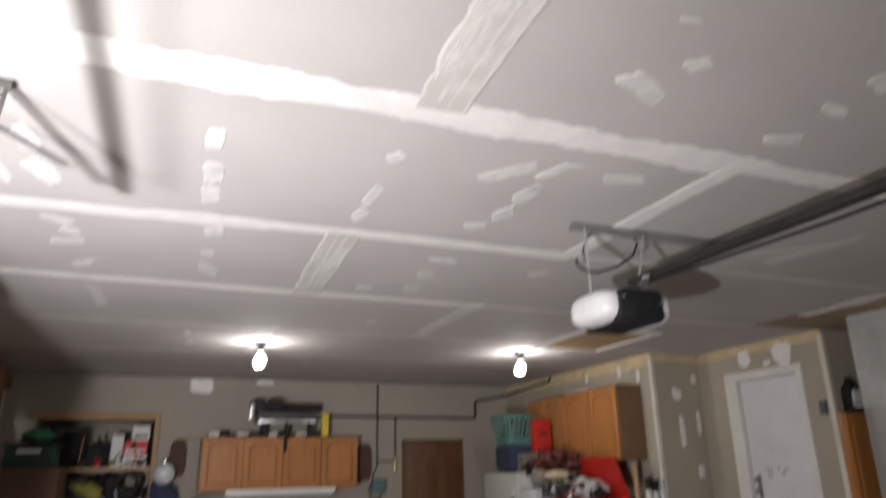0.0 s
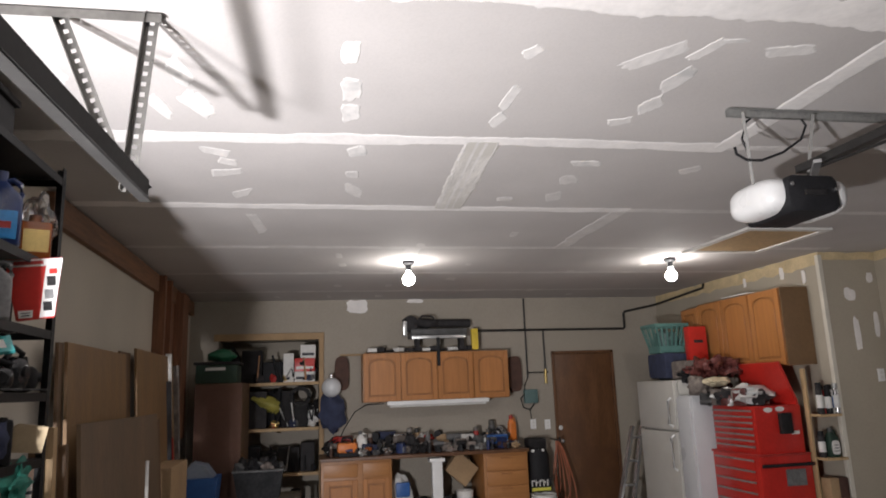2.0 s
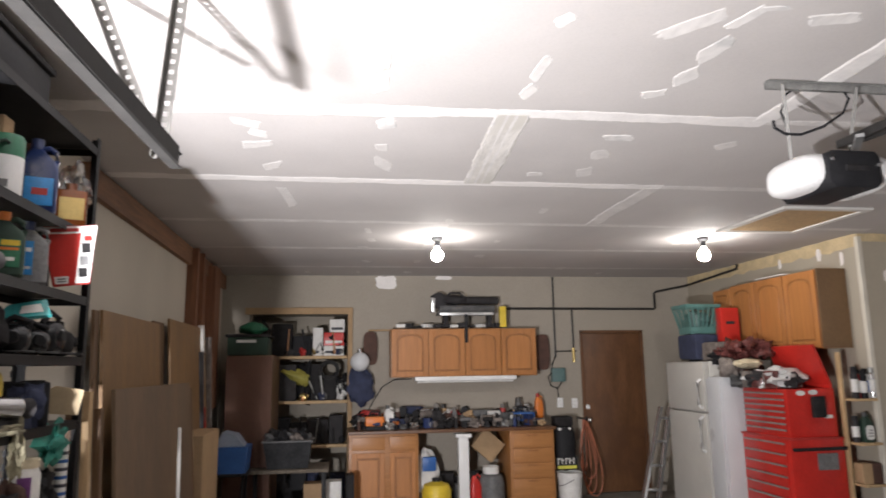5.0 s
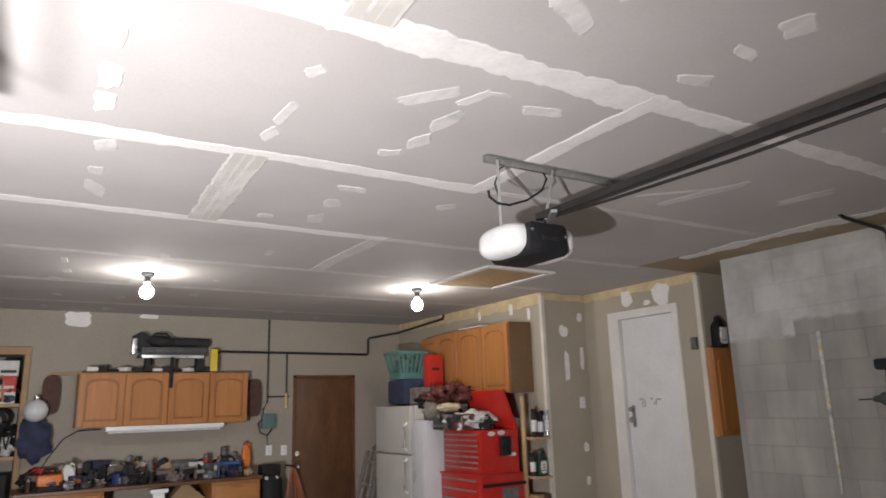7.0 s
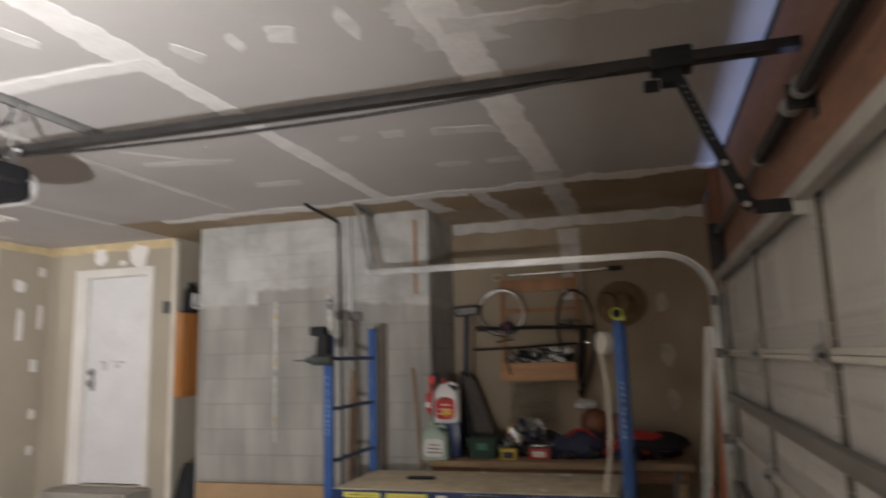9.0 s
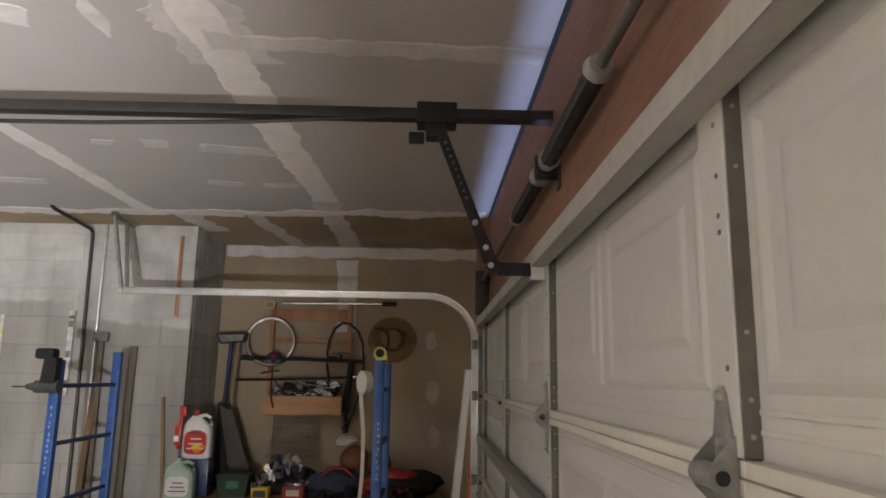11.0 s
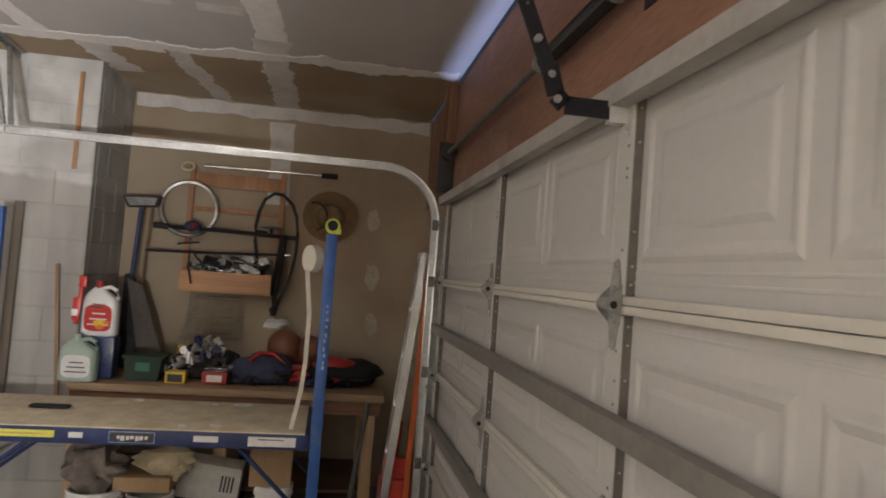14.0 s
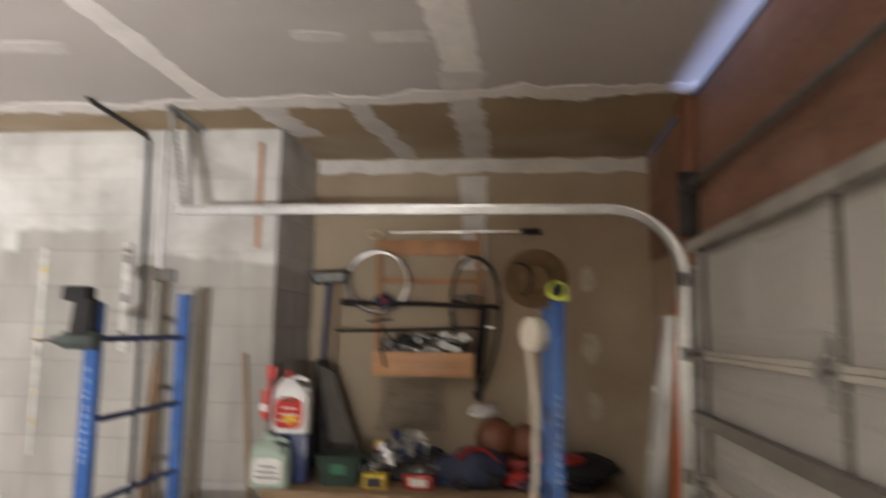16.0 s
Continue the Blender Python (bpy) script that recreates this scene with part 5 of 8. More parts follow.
tube(bm, [(5.41, 0.300, 1.60), (5.41, 0.322, 1.72), (5.41, 0.325, 1.83), (5.41, 0.310, 1.93), (5.41, 0.275, 2.02), (5.41, 0.215, 2.068), (5.41, 0.150, 2.06), (5.41, 0.085, 2.00), (5.41, 0.048, 1.91), (5.41, 0.034, 1.80),
          (5.41, 0.036, 1.66), (5.41, 0.055, 1.53), (5.41, 0.09, 1.41), (5.41, 0.13, 1.30), (5.41, 0.15, 1.21)], 0.0115, 8)
part("tread", bm, M["rubber"], t)
t = thing("hand_pump", (5.45, 0.2, 2.2), "silver hand pump with a black grip on the rack", "pump")
bm = BM()
cyl(bm, (5.45, 0.715, 2.222), (5.45, -0.10, 2.232), 0.0105)
part("barrel", bm, M["chrome"], t)
bm = BM()
cyl(bm, (5.45, -0.10, 2.232), (5.45, -0.215, 2.232), 0.019)
part("grip", bm, M["black"], t)
bm = BM()
tube(bm, torus_pts((5.46, 0.82, 2.212), 0.040, 0.030, 16), 0.011, 6, True)
part("hose_loop", bm, M["cloth_cream"], t, "coiled tan hose")
t = thing("handlebar", (5.40, 0.5, 1.75), "black straight handlebar hooked on the rack", "handlebar")
bm = BM()
tube(bm, [(5.40, 1.0, 1.785), (5.40, 0.93, 1.775), (5.39, 0.5, 1.775), (5.39, 0.28, 1.768), (5.39, 0.03, 1.762)], 0.014, 8)
part("bar", bm, M["black"], t)
for y0, y1 in ((1.0, 0.90), (0.32, 0.24)):
    bm = BM()
    cyl(bm, (5.39, y0, 1.780), (5.39, y1, 1.775), 0.021)
    part("grip", bm, M["dark"], t)
bm = BM()
ball(bm, (5.37, 0.74, 1.79), 0.04, 0.055, 0.035, 14, 0.4, 3)
part("clamp", bm, M["blue_cloth"], t)
bm = BM()
cyl(bm, (5.35, 0.72, 1.795), (5.33, 0.74, 1.79), 0.018)
part("reflector", bm, M["red_dark"], t)
t = thing("bicycle_fork", (5.36, 0.15, 1.2), "black bicycle fork hanging from the rack", "bicycle fork")
bm = BM()
tube(bm, [(5.37, 0.125, 1.76), (5.37, 0.145, 1.55), (5.37, 0.162, 1.36)], 0.026, 8)
part("leg", bm, M["black"], t)
bm = BM()
tube(bm, [(5.37, 0.162, 1.37), (5.37, 0.150, 1.28), (5.37, 0.160, 1.21)], 0.019, 8)
ball(bm, (5.37, 0.158, 1.25), 0.026, 0.030, 0.024, 12)
part("dropout", bm, M["iron"], t)
t = thing("brake_disc", (5.36, 0.21, 1.82), "flat grey metal disc lying on the rack upright", "disc")
bm = BM()
lathe(bm, [(0.002, -0.004), (0.085, -0.002), (0.088, 0.002), (0.03, 0.018), (0.002, 0.02)], (5.39, 0.215, 1.818), 24)
part("plate", bm, M["mid"], t)
bm = BM()
cyl(bm, (5.39, 0.215, 1.78), (5.39, 0.215, 1.822), 0.012)
part("stud", bm, M["iron"], t)
t = thing("seat_post", (5.38, 0.6, 1.6), "thin dark rod laid across the rack", "rod")
bm = BM()
tube(bm, [(5.38, 1.035, 1.604), (5.38, 0.74, 1.610), (5.38, 0.40, 1.625), (5.38, 0.085, 1.640)], 0.0085, 7)
part("rod", bm, M["dark"], t)
bm = BM()
cyl(bm, (5.375, 0.11, 1.638), (5.375, 0.07, 1.641), 0.011)
part("tip", bm, M["chrome"], t)
prng = random.Random(11)
for k in range(26):
    bm = BM()
    y = 0.24 + 0.0185 * k
    ln, r = prng.uniform(0.03, 0.085), prng.uniform(0.009, 0.024)
    z = 1.505 + prng.uniform(-0.03, 0.075)
    dz = prng.uniform(-0.025, 0.03)
    x0, x1 = 5.31 + prng.uniform(-0.03, 0.05), 5.31 + prng.uniform(-0.03, 0.05)
    cyl(bm, (x0, y - ln, z - dz), (x1, y + ln, z + dz), r, seg=10)
    if k % 3 == 0:
        cyl(bm, (5.285, y, z), (5.300, y, z), r * 2.2, seg=16)
        cyl(bm, (5.280, y, z), (5.305, y, z), r * 0.9, seg=10)
    if k % 4 == 1:
        ball(bm, (x0, y - ln, z), r * 1.8, r * 1.5, r * 1.4, 10, 0.4, k)
    solo("bicycle_part", bm, M[("gloss_black", "black", "iron", "gloss_black", "galv_bright", "dark", "gloss_black", "chrome", "black")[k % 9]], "greasy small bicycle part in the rack tray", "bicycle part", "bicycle parts")
for y0, z0, y1, z1 in ((0.72, 1.60, 0.695, 1.40), (0.80, 1.66, 0.66, 1.68), (0.70, 1.62, 0.62, 1.53)):
    bm = BM()
    tube(bm, [(5.235, y0, z0), (5.235, (y0 + y1) / 2 + 0.012, (z0 + z1) / 2), (5.235, y1, z1)], 0.0075, 7)
    solo("bicycle_part", bm, M["iron"], "thin black lever hanging over the rack tray", "bicycle part", "bicycle parts")
t = thing("straw_hat", (5.53, -0.18, 1.75), "brown straw hat hanging on the recess wall", "hat")
bm = BM()
lathe(bm, [(0.19, 0.0), (0.20, 0.012), (0.17, 0.020), (0.105, 0.028), (0.095, 0.09), (0.075, 0.112), (0.03, 0.118), (0.005, 0.112)], (5.532, -0.185, 1.945), 32, Matrix.Rotation(-math.pi / 2, 4, "Y") @ Matrix.Diagonal((0.93, 1.0, 1, 1)))
part("crown", bm, M["straw"], t)
bm = BM()
tube(bm, torus_pts((5.40, -0.075, 1.93), 0.085, 0.10, 20, 1.2, 4.6), 0.008, 6)
part("cord", bm, M["iron"], t)
t = thing("push_broom", (5.35, 1.1, BENCH), "push broom standing upside down in the corner", "broom")
bm = BM()
prism(bm, [(0.965, 1.898), (1.165, 1.882), (1.205, 1.962), (0.945, 1.975)], 5.335, 5.375, 0)
bmesh.ops.bevel(bm, geom=list(bm.edges), offset=0.006, segments=2, affect="EDGES")
part("head", bm, M["dark"], t)
bm = BM()
prism(bm, [(0.990, 1.908), (1.150, 1.896), (1.178, 1.950), (0.975, 1.960)], 5.326, 5.336, 0)
part("pad", bm, M["pale_grey"], t, "worn grey pad")
bm = BM()
cyl(bm, (5.365, 1.080, 1.90), (5.33, 1.125, BENCH + 0.001), 0.015)
part("handle", bm, M["navy"], t)
bm = BM()
cyl(bm, (5.42, 1.03, 1.89), (5.42, 1.075, BENCH + 0.001), 0.008)
solo("thin_dowel", bm, M["stick_brown"], "thin brown dowel standing behind the broom", "dowel")
t = thing("hardboard_offcut", (5.20, 0.93, BENCH), "narrow taupe hardboard offcut leaning in the corner", "board")
bm = BM()
prism(bm, [(0.975, BENCH + 0.002), (0.80, BENCH + 0.002), (1.00, 1.37), (1.10, 1.41)], 5.24, 5.262, 0)
bmesh.ops.bevel(bm, geom=list(bm.edges), offset=0.004, segments=1, affect="EDGES")
part("panel", bm, M["taupe"], t)
bm = BM()
prism(bm, [(1.13, BENCH + 0.002), (0.985, BENCH + 0.002), (1.075, 1.43), (1.135, 1.44)], 5.29, 5.36, 0)
bmesh.ops.bevel(bm, geom=list(bm.edges), offset=0.012, segments=2, affect="EDGES")
solo("slim_case", bm, M["dark"], "slim dark case standing in the corner", "case")
before_bench = set(scene.collection.objects)
t = thing("wire_bundle", (5.56, 0.5, 1.0), "grey bundle of thin wire leaning on the wall", "wire")
bm = BM()
for k in range(24):
    z = 1.075 + 0.0135 * k
    w = 0.012 * math.sin(k * 2.7)
    tube(bm, [(5.565, 0.78 - 0.004 * k + w, z), (5.56, 0.62, z + 0.012 * math.sin(k)), (5.56, 0.48, z + 0.010 * math.cos(k * 1.7)), (5.565, 0.36 - w, z + 0.008)], 0.0042, 5)
for y in (0.74, 0.57, 0.40):
    tube(bm, [(5.56, y, 1.04), (5.56, y - 0.02, 1.44)], 0.004, 5)
part("wire_tangle", bm, M["wall_wire"], t)["kind"] = "stuff"


def jug(name, x, y, z, w, d, h, body, cap, label, cat="jug", lab=None, turn=0.0):
    """A plastic jug with shoulder, handle loop and cap, facing -x."""
    t = thing(name, (x, y, z), label, cat)
    R = Matrix.Translation((x, y, z)) @ Matrix.Rotation(turn, 4, "Z")
    bm = BM()
    rings = []
    for f, sw, sd, off in ((0.0, 0.90, 0.86, 0), (0.03, 1.0, 1.0, 0), (0.35, 1.0, 1.0, 0), (0.60, 0.98, 0.98, 0), (0.70, 0.86, 0.90, 0.03), (0.78, 0.62, 0.70, 0.08), (0.85, 0.36, 0.46, 0.10), (0.89, 0.24, 0.32, 0.10)):
        rings.append([bm.verts.new(R @ Vector((d / 2 * sd * math.copysign(abs(math.cos(a)) ** 0.45, math.cos(a)), w * off + w / 2 * sw * math.copysign(abs(math.sin(a)) ** 0.45, math.sin(a)), h * f))) for a in [(k + 0.5) * math.tau / 24 for k in range(24)]])
    for p, q in zip(rings, rings[1:]):
        for k in range(24):
            bm.faces.new((p[k], p[(k + 1) % 24], q[(k + 1) % 24], q[k]))
    bm.faces.new(rings[0][::-1])
    bm.faces.new(rings[-1])
    tube(bm, [R @ Vector(p) for p in ((0, -w * 0.36, h * 0.60), (0, -w * 0.44, h * 0.72), (0, -w * 0.40, h * 0.84), (0, -w * 0.22, h * 0.90), (0, w * 0.04, h * 0.86))], min(0.013, w * 0.09), 8)
    part("bottle", bm, body, t)
    bm = BM()
    cyl(bm, R @ Vector((0, w * 0.10, h * 0.86)), R @ Vector((0, w * 0.10, h)), 0.022, seg=14)
    part("cap", bm, cap, t)
    if lab:
        bm = BM()
        prism(bm, [(w * 0.38 * math.copysign(abs(math.cos(a)) ** 0.5, math.cos(a)), h * 0.33 + h * 0.24 * math.copysign(abs(math.sin(a)) ** 0.5, math.sin(a))) for a in [k * math.tau / 20 for k in range(20)]], -d / 2 - 0.003, -d / 2 + 0.002, 0, R)
        part("label", bm, lab, t)
        for q in range(3):
            bm = BM()
            box(bm, -d / 2 - 0.0045, -d / 2 - 0.0028, -w * (0.30 - 0.05 * q), w * (0.28 - 0.06 * q), h * (0.20 + 0.10 * q), h * (0.225 + 0.10 * q), 0, R)
            part("print", bm, M["ink"] if lab != M["red"] else M["label"], t)
    return t


jug("liquid_jug", 4.815, 1.175, 0.88, 0.205, 0.12, 0.27, M["pale_green"], M["pale_green"], "pale green jug with a white label on the bench", lab=M["label"])
t = jug("weed_sprayer", 4.965, 1.125, 1.13, 0.205, 0.11, 0.33, M["white"], M["red_dark"], "white and red jug with a trigger hose", lab=M["red"])
bm = BM()
cyl(bm, (4.88, 1.236, 1.20), (4.88, 1.216, 1.45), 0.013)
box(bm, 4.86, 4.90, 1.19, 1.235, 1.42, 1.49, 0.010)
box(bm, 4.865, 4.895, 1.215, 1.26, 1.22, 1.36, 0.012)
part("trigger", bm, M["red"], t)
bm = BM()
box(bm, 4.862, 4.876, 1.228, 1.262, 1.25, 1.29, 0.004)
box(bm, 4.862, 4.876, 1.205, 1.235, 1.44, 1.47, 0.004)
part("nozzle", bm, M["white"], t)
for y0, y1, z0, z1, mm in ((1.065, 1.15, 1.185, 1.232, "yellow"), (1.085, 1.135, 1.172, 1.200, "orange"), (1.055, 1.095, 1.205, 1.226, "orange"), (1.10, 1.17, 1.300, 1.308, "ink"), (1.085, 1.16, 1.316, 1.322, "ink")):
    bm = BM()
    ry, rz = (y1 - y0) / 2, (z1 - z0) / 2
    prism(bm, [((y0 + y1) / 2 + ry * math.cos(q), (z0 + z1) / 2 + rz * math.sin(q)) for q in [k * math.tau / 12 for k in range(12)]] if mm != "ink" else [(y0, z0), (y1, z0 + 0.004), (y1, z1 + 0.004), (y0, z1)], 4.9035 - 0.0005 * (mm == "orange"), 4.909, 0)
    part("print", bm, M[mm], t)
bm = BM()
box(bm, 4.905, 5.04, 1.02, 1.22, 0.882, 1.128, 0.006)
solo("storage_box", bm, M["blue_deep"], "dark blue box under the sprayer jug", "box")
t = thing("plastic_bin", (4.98, 0.84, 0.88), "dark green plastic bin on the bench", "bin")
bm = BM()
prism(bm, [(0.75, 0.882), (0.93, 0.882), (0.95, 1.02), (0.73, 1.02)], 4.88, 5.08, 0)
box(bm, 4.87, 5.09, 0.72, 0.96, 1.015, 1.03, 0.004)
part("body", bm, M["green_dark"], t)
bm = BM()
box(bm, 4.876, 4.880, 0.80, 0.88, 0.94, 0.99)
part("badge", bm, M["green"], t)
t = thing("dust_mask_box", (4.90, 0.645, 0.88), "small yellow battery charger box", "box")
bm = BM()
box(bm, 4.85, 4.95, 0.585, 0.70, 0.881, 0.95, 0.005)
part("body", bm, M["yellow"], t)
bm = BM()
box(bm, 4.845, 4.851, 0.60, 0.685, 0.89, 0.935)
part("panel", bm, M["ink"], t)
t = thing("parts_tub", (4.92, 0.415, 0.88), "red and clear plastic tub of hardware", "tub")
bm = BM()
box(bm, 4.85, 4.99, 0.34, 0.49, 0.881, 0.96, 0.012)
part("body", bm, M["red_dark"], t)
bm = BM()
box(bm, 4.855, 4.985, 0.345, 0.485, 0.96, 0.985, 0.01)
part("lid", bm, M["bag"], t)
bm = BM()
box(bm, 4.8465, 4.8495, 0.37, 0.46, 0.90, 0.94)
part("label", bm, M["label"], t)
jug("spray_bottle", 5.12, 0.66, 0.88, 0.09, 0.08, 0.20, M["orange"], M["yellow"], "orange bottle with a yellow cap", "bottle")
grng = random.Random(4)
bm = BM()
ball(bm, (5.12, 0.50, 0.965), 0.11, 0.20, 0.10, 22, 0.5, 3)
solo("work_glove", bm, M["dark"], "dark crumpled work gloves under the fittings", "glove")
for k in range(60):
    bm = BM()
    f = grng.uniform(-1, 1)
    y, x = 0.50 + 0.22 * f, 5.01 + grng.uniform(-0.05, 0.10)
    z = 0.90 + (0.21 * (1 - f * f)) * grng.uniform(0.4, 1.0) + 0.02
    d = Vector((grng.uniform(-1, 1), grng.uniform(-1, 1), grng.uniform(-0.6, 0.9))).normalized() * grng.uniform(0.022, 0.044)
    c = Vector((x, y, z))
    cyl(bm, c - d, c + d, grng.uniform(0.013, 0.022), seg=10)
    cyl(bm, c + d * 0.5, c + d * 1.05, grng.uniform(0.022, 0.029), seg=10)
    solo("pipe_fitting", bm, M[grng.choice(["galv_bright", "chrome", "chrome", "dark", "galv_bright", "galv", "blue_cloth", "blue_deep", "black", "label"])], "loose metal pipe fitting in a heap on the bench", "pipe fitting", "pipe fittings")
for k in range(14):
    bm = BM()
    y = 0.30 - 0.055 * k
    ball(bm, (4.98 + 0.05 * math.sin(k * 2.3), y, 0.915 + 0.02 * (k % 2)), 0.06, 0.06, 0.035, 14, 0.8, k * 1.9)
    solo("oily_rag", bm, M[["blue_cloth", "black", "dark", "red_dark"][k % 4]], "dark rag lying on the bench", "rag", "oily rags")
t = thing("tool_bag", (5.02, 0.12, 0.88), "navy canvas tool bag, slumped", "bag")
bm = BM()
ball(bm, (5.02, 0.13, 0.96), 0.14, 0.19, 0.10, 20, 0.35, 5)
part("body", bm, M["blue_cloth"], t)
bm = BM()
tube(bm, [(4.92, 0.22, 1.03), (4.95, 0.16, 1.08), (4.98, 0.08, 1.07), (4.95, 0.0, 1.0)], 0.012, 7)
part("strap", bm, M["red_dark"], t)
t = thing("duffel_bag", (5.06, -0.36, 0.88), "black and red duffel bag on the bench", "bag")
bm = BM()
ball(bm, (5.06, -0.37, 0.965), 0.15, 0.24, 0.09, 20, 0.25, 8)
part("body", bm, M["black"], t)
bm = BM()
ball(bm, (5.05, -0.30, 1.02), 0.11, 0.13, 0.045, 18, 0.4, 9)
part("top_panel", bm, M["red_dark"], t)
for y, r, mm in ((0.03, 0.115, "brown_ball"), (-0.14, 0.10, "brown_ball")):
    bm = BM()
    ball(bm, (5.20, y, 0.985 + r * 0.95), r, r, r, 22, 0.06, y)
    solo("football", bm, M[mm], "scuffed brown leather ball behind the bags", "ball", "brown balls")
bm = BM()
box(bm, 5.12, 5.33, -0.28, 0.16, 0.881, 0.992, 0.01)
solo("tool_case", bm, M["red_dark"], "low red case under the brown balls", "case")
bm = BM()
ball(bm, (5.26, 0.10, 1.235), 0.07, 0.085, 0.035, 14, 0.4, 2)
solo("white_rag", bm, M["cloth_white"], "white rag on top of the ball", "rag")

for ob in set(scene.collection.objects) - before_bench:
    if ob.parent is None:
        ob.location += Vector((-0.05, 0.015, -0.07))

# under the bench and the deck
def bucket(x, y, z, r, h, body, label, dark=True):
    t = thing("bucket", (x, y, z), label, "bucket", "plastic buckets")
    bm = BM()
    lathe(bm, [(r * 0.86, 0), (r * 0.98, h * 0.86), (r * 1.06, h * 0.86), (r * 1.06, h * 0.90), (r, h * 0.90), (r, h * 0.97), (r * 1.05, h * 0.97), (r * 1.05, h), (r * 0.94, h), (r * 0.80, 0.02), (0.001, 0.02)], (x, y, z), 26)
    part("pail", bm, body, t)
    bm = BM()
    tube(bm, [(x, y - r * 1.02, z + h * 0.82)] + [(x - r * 0.95 * math.sin(a), y - r * 1.04 * math.cos(a), z + h * (0.82 - 0.22 * math.sin(a))) for a in [k * math.pi / 8 for k in range(1, 8)]] + [(x, y + r * 1.02, z + h * 0.82)], 0.004, 6)
    part("bail", bm, M["iron"], t)
    return t


t = bucket(4.25, 0.89, 0.0, 0.130, 0.36, M["white"], "white plastic bucket under the scaffold deck")
bm = BM()
cyl(bm, (4.120, 0.89, 0.22), (4.134, 0.89, 0.22), 0.045, seg=20)
part("badge", bm, M["brown_ball"], t)
t = bucket(4.25, 0.62, 0.0, 0.112, 0.34, M["white"], "white bucket with a blue printed label")
bm = BM()
box(bm, 4.135, 4.147, 0.56, 0.68, 0.12, 0.24)
part("label", bm, M["blue_plastic"], t)
bucket(4.35, 0.0, 0.0, 0.10, 0.37, M["white"], "white bucket behind the scaffold brace")
bm = BM()
ball(bm, (4.30, 0.91, 0.45), 0.11, 0.14, 0.12, 24, 0.6, 4)
solo("dark_bag", bm, M["cloth"], "dark crumpled bag on the white bucket", "bag")
bm = BM()
box(bm, 4.22, 4.44, 0.52, 0.80, 0.345, 0.42, 0.004)
solo("cardboard_box", bm, M["card"], "flat open cardboard box on a bucket", "box", "cardboard boxes")
bm = BM()
ball(bm, (4.32, 0.56, 0.485), 0.08, 0.15, 0.085, 22, 0.5, 6)
solo("paper_sack", bm, M["cloth_cream"], "crumpled tan paper sack with a round mark", "sack")
t = thing("shipping_box", (4.72, 0.37, 0.25), "white shipping box tilted under the bench", "box")
R = Matrix.Translation((4.62, 0.37, 0.310)) @ Matrix.Rotation(0.12, 4, "X")
bm = BM()
box(bm, -0.10, 0.10, -0.17, 0.17, -0.10, 0.10, 0.004, R)
part("carton", bm, M["label"], t)
bm = BM()
for k in range(4):
    box(bm, -0.1035, -0.1008, -0.135 + 0.02 * k, -0.125 + 0.02 * k, -0.04, 0.05, 0, R)
part("print", bm, M["ink"], t)
bm = BM()
box(bm, 4.50, 4.78, 0.19, 0.57, 0, 0.190, 0.006)
solo("black_crate", bm, M["black"], "black crate under the white box", "crate")
bm = BM()
box(bm, 4.27, 4.46, -0.09, 0.13, 0.372, 0.60, 0.004)
solo("cardboard_box", bm, M["card"], "brown cardboard box on a bucket", "box", "cardboard boxes")
t = thing("gas_can", (4.62, -0.68, 0), "red petrol can beside the ladder", "gas can")
bm = BM()
box(bm, 4.50, 4.74, -0.78, -0.60, 0.0, 0.36, 0.03)
prism(bm, [(4.53, 0.35), (4.71, 0.35), (4.66, 0.46), (4.58, 0.46)], -0.76, -0.62, 1)
part("body", bm, M["red"], t)
bm = BM()
tube(bm, [(4.62, -0.69, 0.45), (4.60, -0.70, 0.60), (4.56, -0.70, 0.70)], 0.016, 8)
part("spout", bm, M["red_dark"], t)
t = thing("extension_ladder", (4.5, -0.66, 0), "aluminium extension ladder leaning in the corner", "ladder")
for dx in (0.0, 0.16):
    bm = BM()
    beam(bm, (4.42 + dx, -0.59, 0.0), (4.44 + dx, -0.755, 1.70), 0.02, 0.045, (0, 1, 0))
    part("rail", bm, M["aluminium"], t)
for k in range(5):
    bm = BM()
    f = 0.12 + 0.17 * k
    cyl(bm, (4.42 + 0.02 * f, -0.59 - 0.165 * f, 1.70 * f), (4.58 + 0.02 * f, -0.59 - 0.165 * f, 1.70 * f), 0.014)
    part("rung", bm, M["aluminium"], t)
t = thing("orange_pole", (4.51, -0.66, 0), "orange fibreglass rail leaning behind the ladder", "pole")
bm = BM()
beam(bm, (4.47, -0.735, 0), (4.47, -0.795, 1.78), 0.022, 0.032, (0, 1, 0))
part("shaft", bm, M["orange_red"], t)
bm = BM()
cyl(bm, (4.55, -0.40, 0), (4.60, -0.50, 0.78), 0.016)
solo("metal_pole", bm, M["mid"], "short grey metal pole beside the bench", "pole")

# along the block wall
bm = BM()
tube(bm, [(4.27, 2.01, 2.72), (4.31, 2.01, 2.705), (4.78, 1.995, 2.672), (4.815, 1.995, 2.655), (4.82, 1.995, 2.62), (4.822, 1.975, 1.4), (4.822, 1.97, 0.25)], 0.0125, 8)
solo("conduit", bm, M["iron"], "dark conduit bent down the block wall", "conduit")
bm = BM()
cyl(bm, (4.825, 1.895, 2.715), (4.825, 1.89, 0.30), 0.011)
solo("conduit", bm, M["galv_bright"], "pale metal conduit on the block wall", "conduit")
bm = BM()
box(bm, 4.826, 4.838, 1.33, 1.355, 2.05, 2.64, 0.003)
solo("stir_stick", bm, M["orange_wood"], "orange wooden stick on the block wall", "stick")
bm = BM()
